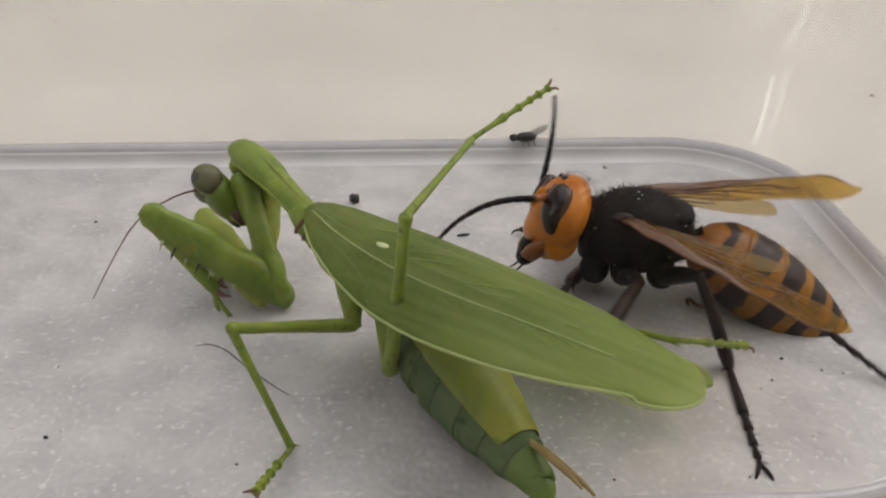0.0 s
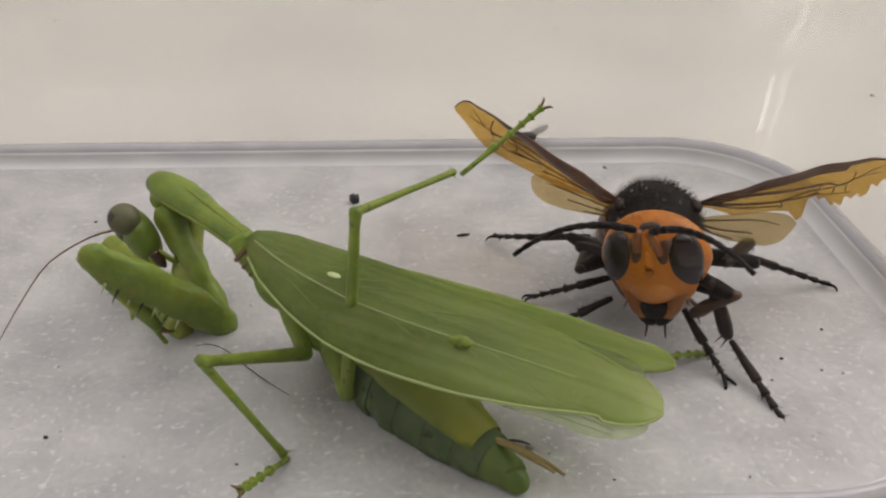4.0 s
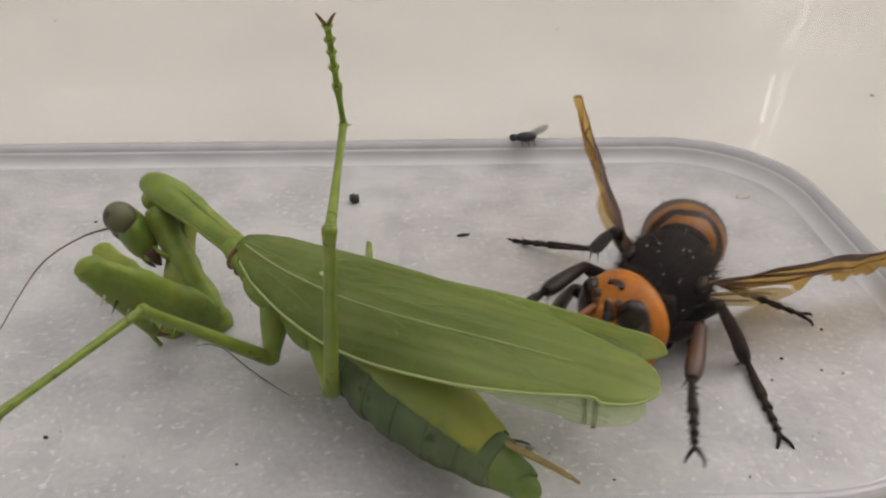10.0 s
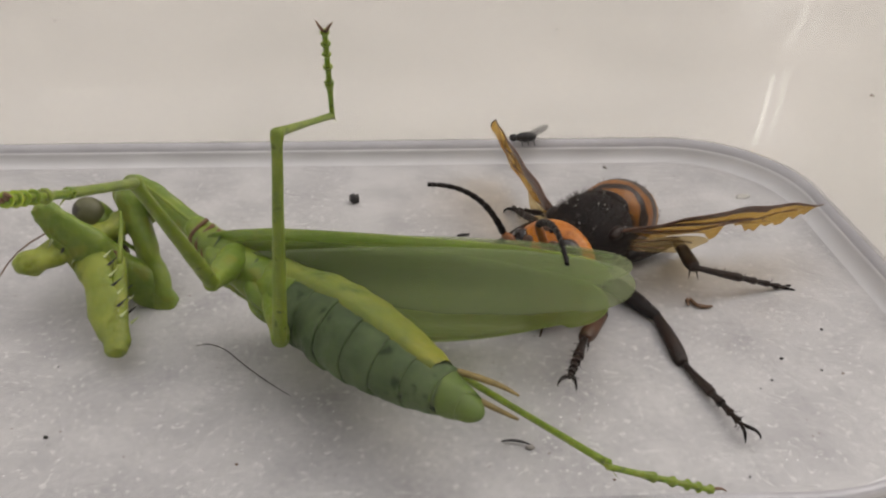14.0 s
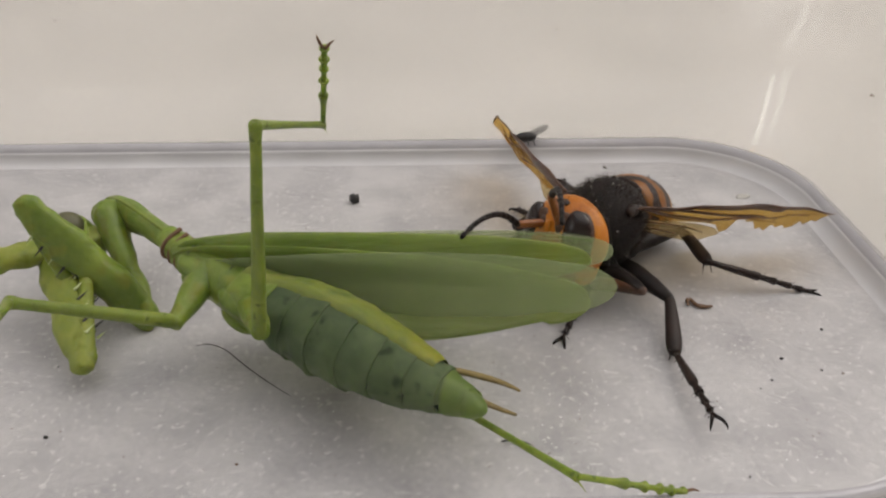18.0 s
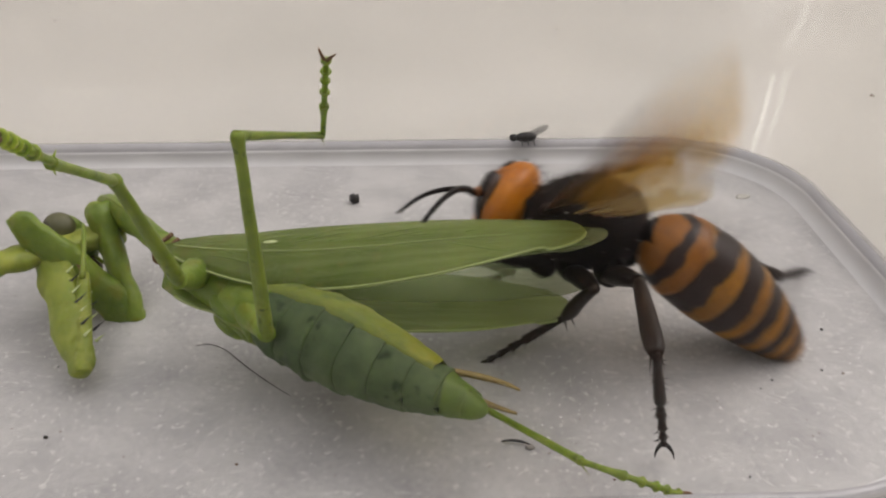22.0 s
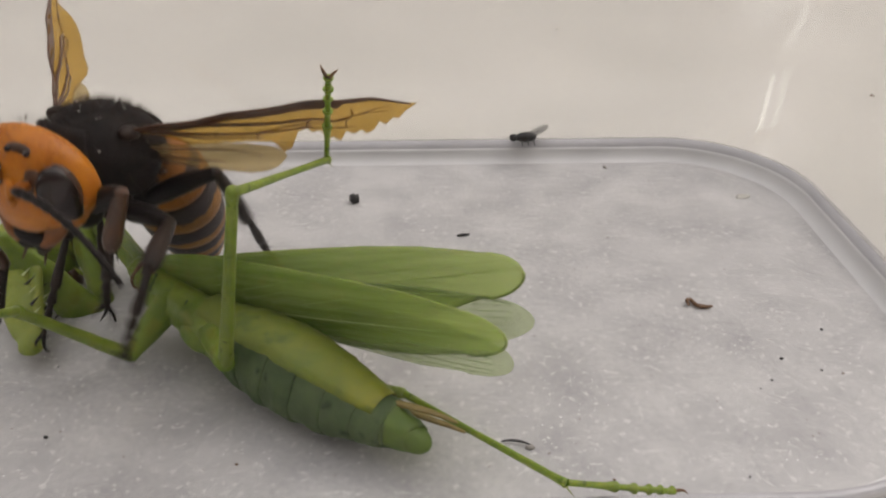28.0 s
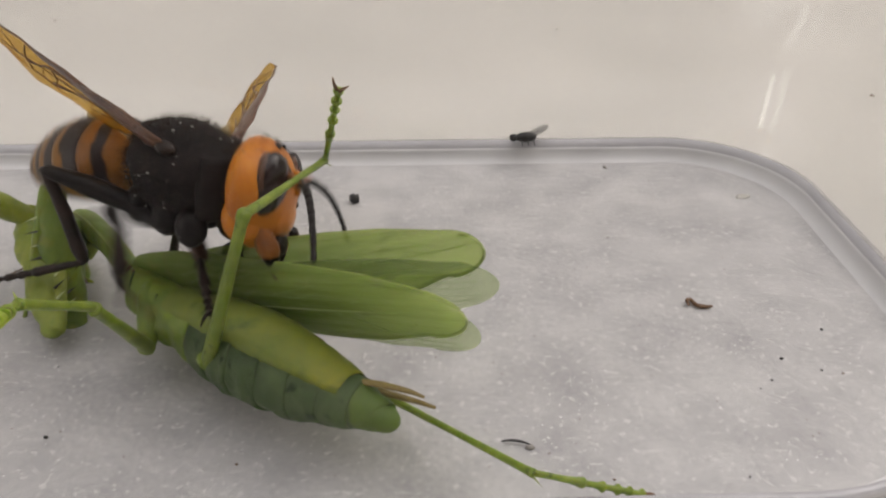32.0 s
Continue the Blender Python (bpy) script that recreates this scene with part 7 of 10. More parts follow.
    walk(hornet_parts["flagR"], [mm(0,10.9,-3.9,3.5,21,-48,-94), mm(.5,12.4,-4.2,5.3,26,33,-35), mm(1,12.7,-2.8,.5,6,1,-13), mm(1.5,9.2,-.9,8.1,28,-12,-49), mm(2,14.1,-1.5,.5,0,52,-29), mm(2.5,12.4,-4.6,4.7,7,-35,22), mm(3,11.4,-4.7,3.6,-1,-27,-23), mm(3.5,12.7,-3.1,3.8,-3,17,-66), mm(5.5,12.6,-4.7,4.6,10,-17,-109), mm(6,12.3,-2.6,6.4,13,-41,-56), mm(6.5,8.2,-7.7,4,9,-37,-31), mm(7,12.5,-2.8,6.4,0,-8,-44), mm(7.5,8.7,-1.3,8.2,31,-12,-52), mm(8,12.4,.6,4.8,2,-13,-12), mm(8.5,8.7,0,8.3,25,-20,-50), mm(9,11.4,-1.7,7.4,10,-6,-49), mm(9.5,9.1,-.9,8.1,28,-12,-48), mm(10,13,-5,2.1,-6,36,39), mm(10.5,9.5,-4.7,7.3,41,32,-28), mm(11,12.9,-2.2,5.5,10,47,-37), mm(11.5,12.5,-1.9,6.1,12,43,-33), mm(12,9.1,-5.9,6.5,27,42,-58), mm(12.5,9.9,-2.4,7.3,20,-5,-66), mm(13,8.1,2.3,8.2,26,-16,0), mm(13.5,8.6,-5,6.3,14,-34,-33), mm(14,9.6,-5.8,3.7,24,-43,-39), mm(14.5,10.6,-1.8,7,16,-4,-59), mm(16.5,12,-2.5,6.4,23,-6,-58), mm(17,12.5,-3.8,5.9,19,-15,-26), mm(18,13.1,-4.5,4,2,-17,-1), mm(18.5,8.8,1,8.2,22,-20,-36), mm(19,13.4,3.7,4,-14,-29,-2), mm(19.5,12.4,4.4,4.5,8,12,-37), mm(20,13.6,-1.2,2.6,-15,17,-57), mm(20.5,12,-.5,6,6,1,-48), mm(21,9.1,-4.2,7,13,-5,-93), mm(21.5,12,-.5,6,6,1,-48), mm(22,13.1,-1.6,1.5,31,12,10), mm(22.5,13.9,0,1.6,-21,22,-50), mm(23,12.6,-2.8,.8,2,-13,-20), mm(23.5,10.3,-1,7.7,17,2,-42), mm(24,12,-4.1,1.9,71,38,-38), mm(24.5,14.4,-1.7,2.8,7,-31,46), mm(25,13.3,2.7,3.2,-10,32,-22), mm(25.5,12.1,-6.1,1.6,-6,34,-117), mm(27.5,12.1,-2.6,5.5,3,18,-57), mm(28,14.1,1,1.2,-29,34,-46), mm(28.4,13.2,.9,4.6,-13,15,-41), mm(28.7,11.3,-.6,6.9,9,7,-41), mm(29,10.8,-3,6.7,21,16,-47), mm(29.5,7.1,-5.6,6.9,38,15,-71), mm(30,12.2,-1.3,6,6,16,-45), mm(30.5,12.2,-1.3,6,6,16,-45), mm(31,12,-2,6,-1,10,-60), mm(31.4,10.3,-4.2,6.4,8,13,-74), mm(31.7,11.4,2.8,6.3,2,9,-14), mm(31.92,13.9,1.3,4.3,5,31,-36), mm(32,14.1,.4,2.9,2,12,-39)])
    walk(hornet_parts["femRF"], [mm(0,4.2,-2.3,-3.8,0,-8,-121), mm(.5,4.2,-2.3,-3.8,0,-7,-118), mm(1,4.2,-2.3,-3.8,0,-11,-116), mm(1.5,4.2,-2.3,-3.8,0,-8,-145), mm(2,4.2,-2.3,-3.8,0,-8,-41), mm(2.5,4.2,-2.3,-3.8,0,-8,-134), mm(3,4.2,-2.3,-3.8,0,-10,-81), mm(3.5,4.2,-2.3,-3.8,0,-8,-148), mm(5.5,4.2,-2.3,-3.8,0,-9,-29), mm(6,4.2,-2.3,-3.8,0,-2,-47), mm(6.5,4.2,-2.3,-3.8,0,-6,-144), mm(7,4.2,-2.3,-3.8,0,21,-75), mm(7.5,4.2,-2.3,-3.8,0,-8,-108), mm(8,4.2,-2.3,-3.8,0,-9,-157), mm(8.5,4.2,-2.3,-3.8,0,-8,-148), mm(9,4.2,-2.3,-3.8,0,-37,-44), mm(9.5,4.2,-2.3,-3.8,0,-7,-143), mm(10,4.2,-2.3,-3.8,0,-37,-57), mm(10.5,4.2,-2.3,-3.8,0,-6,-143), mm(11,4.2,-2.3,-3.8,0,-10,-116), mm(11.5,4.2,-2.3,-3.8,0,-13,-120), mm(12,4.2,-2.3,-3.8,0,-10,-64), mm(12.5,4.2,-2.3,-3.8,0,-10,-118), mm(13,4.2,-2.3,-3.8,0,-7,-30), mm(13.5,4.2,-2.3,-3.8,0,-11,-116), mm(14,4.2,-2.3,-3.8,0,-11,-106), mm(14.5,4.2,-2.3,-3.8,0,-9,-90), mm(16.5,4.2,-2.3,-3.8,0,-10,-119), mm(17,4.2,-2.3,-3.8,0,-8,-140), mm(18,4.2,-2.3,-3.8,0,-8,-144), mm(18.5,4.2,-2.3,-3.8,0,-12,-28), mm(19,4.2,-2.3,-3.8,0,-23,-44), mm(19.5,4.2,-2.3,-3.8,0,-8,-143), mm(20,4.2,-2.3,-3.8,0,-33,-109), mm(20.5,4.2,-2.3,-3.8,0,-8,-33), mm(21,4.2,-2.3,-3.8,0,-18,-99), mm(21.5,4.2,-2.3,-3.8,0,-9,-68), mm(22,4.2,-2.3,-3.8,0,-14,-19), mm(22.5,4.2,-2.3,-3.8,0,-7,-35), mm(23,4.2,-2.3,-3.8,0,-9,-27), mm(23.5,4.2,-2.3,-3.8,0,-2,-36), mm(24,4.2,-2.3,-3.8,0,-13,-50), mm(24.5,4.2,-2.3,-3.8,0,-5,-86), mm(25,4.2,-2.3,-3.8,0,26,-83), mm(25.5,4.2,-2.3,-3.8,0,-1,-141), mm(27.5,4.2,-2.3,-3.8,0,14,-35), mm(28,4.2,-2.3,-3.8,0,13,-36), mm(28.4,4.2,-2.3,-3.8,0,2,-34), mm(28.7,4.2,-2.3,-3.8,0,-14,-35), mm(29,4.2,-2.3,-3.8,0,9,-4), mm(29.5,4.2,-2.3,-3.8,0,13,-44), mm(30,4.2,-2.3,-3.8,0,-1,-127), mm(30.5,4.2,-2.3,-3.8,0,5,-49), mm(31,4.2,-2.3,-3.8,0,-1,-40), mm(31.4,4.2,-2.3,-3.8,0,32,-36), mm(31.7,4.2,-2.3,-3.8,0,2,-33), mm(31.92,4.2,-2.3,-3.8,0,-2,-161), mm(32,4.2,-2.3,-3.8,0,4,148)])
    walk(hornet_parts["tibRF"], [mm(0,.4,-8.7,-2.7,0,8,20), mm(.5,.7,-8.8,-2.8,0,16,28), mm(1,1,-8.9,-2.4,0,3,48), mm(1.5,-1.9,-6.6,-2.8,0,-2,-20), mm(2,9.8,-7.1,-2.7,0,0,-174), mm(2.5,-1,-7.6,-2.7,0,7,15), mm(3,5.4,-9.6,-2.5,0,16,15), mm(3.5,-2.1,-6.2,-2.7,0,40,24), mm(5.5,10.7,-5.9,-2.6,0,45,-177), mm(6,9.3,-7.8,-3.6,0,-13,-11), mm(6.5,-1.8,-6.7,-3,0,34,16), mm(7,6,-9.1,-6.5,0,5,-15), mm(7.5,1.9,-9.4,-2.8,0,25,16), mm(8,-2.6,-5.1,-2.6,0,31,-44), mm(8.5,-2.1,-6.2,-2.8,0,10,30), mm(9,8.5,-6.5,.7,0,53,152), mm(9.5,-1.8,-6.7,-2.9,0,19,19), mm(10,7.5,-7.3,.7,0,67,-134), mm(10.5,-1.8,-6.8,-3,0,-17,50), mm(11,1,-8.9,-2.5,0,1,36), mm(11.5,.5,-8.6,-2.2,0,-11,36), mm(12,7.4,-9,-2.5,0,-2,155), mm(12.5,.7,-8.8,-2.4,0,-2,35), mm(13,10.7,-6,-2.8,0,6,44), mm(13.5,.9,-8.9,-2.4,0,-6,35), mm(14,2.2,-9.4,-2.4,0,-2,48), mm(14.5,4.2,-9.7,-2.6,0,-9,44), mm(16.5,.7,-8.8,-2.5,0,1,35), mm(17,-1.5,-7.1,-2.8,0,11,17), mm(18,-1.8,-6.6,-2.8,0,5,11), mm(18.5,10.6,-5.8,-2.2,0,33,159), mm(19,9.2,-7.1,-.9,0,73,158), mm(19.5,-1.7,-6.8,-2.8,0,9,43), mm(20,2.1,-8.3,.2,0,1,-90), mm(20.5,10.4,-6.4,-2.8,0,2,-175), mm(21,3.1,-9.4,-1.5,0,-5,-99), mm(21.5,7,-9.2,-2.6,0,7,63), mm(22,11.1,-4.6,-2,0,45,-79), mm(22.5,10.3,-6.6,-2.9,0,53,-160), mm(23,10.8,-5.7,-2.6,0,32,-169), mm(23.5,10.2,-6.8,-3.5,0,43,154), mm(24,8.9,-7.9,-2.2,0,30,114), mm(24.5,4.7,-9.8,-3.2,0,21,-91), mm(25,5,-9,-7.1,0,28,42), mm(25.5,-1.6,-7,-3.6,0,44,25), mm(27.5,10.2,-6.5,-5.6,0,52,147), mm(28,10.1,-6.6,-5.4,0,50,147), mm(28.4,10.4,-6.5,-4.1,0,44,149), mm(28.7,10.2,-6.4,-2,0,59,141), mm(29,11.6,-2.9,-5,0,40,140), mm(29.5,9.4,-7.4,-5.5,0,50,145), mm(30,-.3,-8.3,-3.6,0,60,-57), mm(30.5,9.1,-8,-4.4,0,54,153), mm(31,10,-7.1,-3.7,0,33,150), mm(31.4,9.4,-6,-7.7,0,52,142), mm(31.7,10.5,-6.3,-4,0,28,148), mm(31.92,-2.9,-4.7,-3.6,0,30,43), mm(32,-2.1,1.7,-4.3,0,27,-20)])
    walk(hornet_parts["tarRF"], [mm(0,6.9,-6.3,-3.7,0,14,-35), mm(.5,6.6,-5.7,-4.7,0,15,-33), mm(1,5.7,-3.7,-2.7,0,21,-19), mm(1.5,4.7,-8.9,-2.6,0,13,-75), mm(2,2.9,-7.9,-2.8,0,12,-96), mm(2.5,5.7,-5.8,-3.6,0,8,-32), mm(3,11.9,-7.8,-4.4,0,15,-26), mm(3.5,2.8,-4,-7.2,0,21,-73), mm(5.5,5.7,-6.2,-7.5,0,21,-65), mm(6,16,-9.1,-2,0,49,-154), mm(6.5,3.7,-5.1,-7,0,13,-97), mm(7,12.7,-10.8,-7.1,0,41,-158), mm(7.5,8,-7.6,-5.7,0,24,-51), mm(8,1.7,-9.3,-6.2,0,16,47), mm(8.5,3.8,-2.7,-3.9,0,15,-4), mm(9,4.7,-4.5,-4.8,0,-20,-25), mm(9.5,4.5,-4.6,-5.2,0,21,-74), mm(10,5.6,-9.3,-5.7,0,-10,6), mm(10.5,2.5,-1.6,-1,0,9,-13), mm(11,6.6,-4.9,-2.6,0,17,-25), mm(11.5,6,-4.6,-.8,0,9,-27), mm(12,1,-6,-2.3,0,23,-138), mm(12.5,6.4,-4.8,-2.2,0,19,-34), mm(13,15.6,-1.1,-3.6,0,20,9), mm(13.5,6.6,-4.9,-1.7,0,15,-34), mm(14,6.9,-4.2,-2.1,0,19,-23), mm(14.5,9.2,-4.9,-1.5,0,18,-31), mm(16.5,6.4,-4.7,-2.6,0,21,-36), mm(17,5.1,-5,-4.1,0,20,-61), mm(18,5,-5.3,-3.4,0,16,-71), mm(18.5,5.2,-3.7,-6,0,12,-32), mm(19,7.3,-6.3,-7.5,0,-14,-24), mm(19.5,3.3,-2.1,-3.9,0,13,-15), mm(20,2.1,-15.3,.1,0,43,17), mm(20.5,3.5,-6.9,-3,0,21,-80), mm(21,2,-16.2,-.9,0,30,33), mm(21.5,10.1,-3,-3.5,0,3,-34), mm(22,12.1,-9.5,-7,0,5,-23), mm(22.5,6.3,-8,-8.5,0,23,-36), mm(23,5,-6.8,-6.4,0,19,-50), mm(23.5,5.6,-4.5,-8.2,0,74,-40), mm(24,6.5,-2.4,-5.7,0,28,-5), mm(24.5,4.6,-16.3,-5.7,0,30,-91), mm(25,9.6,-4.9,-10.3,0,42,39), mm(25.5,2.9,-4.9,-8.5,0,27,-84), mm(27.5,6.5,-4.1,-11.1,0,82,11), mm(28,6.4,-4.2,-10.8,0,81,4), mm(28.4,6.2,-3.9,-9,0,80,-27), mm(28.7,7.4,-4.2,-7.9,0,2,-35), mm(29,7.5,.6,-9.4,0,70,54), mm(29.5,5.7,-4.8,-10.8,0,81,1), mm(30,1.6,-11.2,-9.7,0,67,-65), mm(30.5,5.4,-6.1,-10,0,77,-17), mm(31,4.9,-4.2,-7.6,0,10,-60), mm(31.4,5.9,-3.4,-13.2,0,27,-31), mm(31.7,5.3,-3,-7.3,0,20,29), mm(31.92,1.5,-.5,-7,0,29,-18), mm(32,3.7,-.5,-7.6,0,12,-32)])
    walk(hornet_parts["femRM"], [mm(0,.8,-2.7,-4.4,0,-6,-24), mm(.5,.8,-2.7,-4.4,0,-7,-24), mm(1,.8,-2.7,-4.4,0,-7,-30), mm(1.5,.8,-2.7,-4.4,0,-7,-27), mm(2,.8,-2.7,-4.4,0,-8,-39), mm(2.5,.8,-2.7,-4.4,0,-7,-28), mm(3,.8,-2.7,-4.4,0,24,-122), mm(3.5,.8,-2.7,-4.4,0,-8,-151), mm(5.5,.8,-2.7,-4.4,0,-7,-28), mm(6,.8,-2.7,-4.4,0,-34,-38), mm(6.5,.8,-2.7,-4.4,0,-7,-26), mm(7,.8,-2.7,-4.4,0,-3,-152), mm(7.5,.8,-2.7,-4.4,0,-7,-137), mm(8,.8,-2.7,-4.4,0,-7,-24), mm(8.5,.8,-2.7,-4.4,0,-7,-144), mm(9,.8,-2.7,-4.4,0,-34,-74), mm(9.5,.8,-2.7,-4.4,0,-7,-23), mm(10,.8,-2.7,-4.4,0,-44,-52), mm(10.5,.8,-2.7,-4.4,0,-9,-152), mm(11,.8,-2.7,-4.4,0,-51,-51), mm(11.5,.8,-2.7,-4.4,0,-9,-152), mm(12,.8,-2.7,-4.4,0,-16,-80), mm(12.5,.8,-2.7,-4.4,0,-9,-150), mm(13,.8,-2.7,-4.4,0,-7,-152), mm(13.5,.8,-2.7,-4.4,0,-2,-161), mm(14,.8,-2.7,-4.4,0,-10,-65), mm(14.5,.8,-2.7,-4.4,0,-12,-49), mm(16.5,.8,-2.7,-4.4,0,-8,-30), mm(17,.8,-2.7,-4.4,0,-8,-46), mm(18,.8,-2.7,-4.4,0,-9,-55), mm(18.5,.8,-2.7,-4.4,0,-7,-25), mm(19,.8,-2.7,-4.4,0,-7,9), mm(19.5,.8,-2.7,-4.4,0,-6,-153), mm(20,.8,-2.7,-4.4,0,-20,-120), mm(20.5,.8,-2.7,-4.4,0,-10,-130), mm(21,.8,-2.7,-4.4,0,-27,-130), mm(21.5,.8,-2.7,-4.4,0,-7,-150), mm(22,.8,-2.7,-4.4,0,-7,-29), mm(22.5,.8,-2.7,-4.4,0,-5,-41), mm(23,.8,-2.7,-4.4,0,-7,-158), mm(23.5,.8,-2.7,-4.4,0,-5,-148), mm(24,.8,-2.7,-4.4,0,-7,-152), mm(24.5,.8,-2.7,-4.4,0,-1,-148), mm(25,.8,-2.7,-4.4,0,-17,-112), mm(25.5,.8,-2.7,-4.4,0,-3,-40), mm(27.5,.8,-2.7,-4.4,0,2,-148), mm(28,.8,-2.7,-4.4,0,7,-147), mm(28.4,.8,-2.7,-4.4,0,0,-32), mm(28.7,.8,-2.7,-4.4,0,-6,-152), mm(29,.8,-2.7,-4.4,0,3,-7), mm(29.5,.8,-2.7,-4.4,0,4,-147), mm(30,.8,-2.7,-4.4,0,-9,-165), mm(30.5,.8,-2.7,-4.4,0,-7,-152), mm(31,.8,-2.7,-4.4,0,-5,-154), mm(31.4,.8,-2.7,-4.4,0,5,-33), mm(31.7,.8,-2.7,-4.4,0,-1,-17), mm(31.92,.8,-2.7,-4.4,0,-6,-30), mm(32,.8,-2.7,-4.4,0,11,176)])
    walk(hornet_parts["tibRM"], [mm(0,8.5,-6.2,-3.5,0,-6,-154), mm(.5,8.5,-6.1,-3.4,0,6,-161), mm(1,8.1,-6.9,-3.3,0,-18,171), mm(1.5,8.3,-6.5,-3.4,0,-7,-169), mm(2,7.4,-7.9,-3.2,0,-1,169), mm(2.5,8.3,-6.6,-3.4,0,4,-153), mm(3,-3.4,-9.3,-7.8,0,-17,-20), mm(3.5,-6.5,-6.8,-3.3,0,21,34), mm(5.5,8.2,-6.7,-3.4,0,22,164), mm(6,6.4,-7,.3,0,-3,0), mm(6.5,8.4,-6.4,-3.3,0,20,176), mm(7,-6.7,-6.7,-3.9,0,21,28), mm(7.5,-5.4,-8.4,-3.4,0,9,13), mm(8,8.5,-6.1,-3.3,0,16,-180), mm(8.5,-6.1,-7.6,-3.3,0,3,3), mm(9,2.7,-9.5,.3,0,-9,-41), mm(9.5,8.5,-6.1,-3.4,0,10,-169), mm(10,4.5,-7.5,1.5,0,-14,-9), mm(10.5,-6.6,-6.6,-3,0,-16,29), mm(11,4.1,-6.8,2.2,0,61,-127), mm(11.5,-6.6,-6.6,-3.1,0,-13,30), mm(12,2.2,-10.8,-2.1,0,-21,2), mm(12.5,-6.5,-6.8,-3,0,-10,27), mm(13,-6.7,-6.6,-3.4,0,1,19), mm(13.5,-7.2,-5.4,-4,0,-23,-1), mm(14,4.4,-10.3,-3,0,-7,159), mm(14.5,6.3,-8.9,-2.6,0,-12,155), mm(16.5,8.1,-7,-3.2,0,-12,159), mm(17,6.6,-8.8,-3.2,0,-2,168), mm(18,5.6,-9.6,-3,0,-5,163), mm(18.5,8.5,-6.2,-3.4,0,10,-164), mm(19,9.1,-1.4,-3.3,0,3,128), mm(19.5,-6.7,-6.6,-3.4,0,0,19), mm(20,-3.2,-9.6,-1.5,0,45,58), mm(20.5,-4.6,-9.1,-3,0,-23,-80), mm(21,-4.1,-8.4,-.5,0,80,-18), mm(21.5,-6.5,-6.9,-3.4,0,26,-29), mm(22,8.2,-6.8,-3.4,0,25,-94), mm(22.5,7.2,-8.3,-3.7,0,33,-154), mm(23,-7,-5.8,-3.3,0,16,-24), mm(23.5,-6.4,-7.1,-3.7,0,19,24), mm(24,-6.6,-6.7,-3.4,0,-3,22), mm(24.5,-6.4,-7.3,-4.3,0,26,27), mm(25,-2.3,-10.2,-2,0,14,-103), mm(25.5,7.3,-8.1,-3.9,0,41,-176), mm(27.5,-6.4,-7.3,-4.7,0,27,28), mm(28,-6.3,-7.3,-5.4,0,35,28), mm(28.4,8,-7.2,-4.3,0,25,152), mm(28.7,-6.6,-6.7,-3.5,0,11,28), mm(29,9.2,-3.7,-4.8,0,23,150), mm(29.5,-6.3,-7.3,-4.9,0,40,26), mm(30,-7.3,-4.8,-3.1,0,27,-34), mm(30.5,-6.7,-6.6,-3.4,0,27,11), mm(31,-6.8,-6.4,-3.6,0,22,34), mm(31.4,7.9,-7.4,-5.1,0,31,152), mm(31.7,8.9,-5.2,-4.2,0,46,118), mm(31.92,8.1,-7,-3.5,0,17,-61), mm(32,-7.5,-2.1,-6,0,51,-23)])
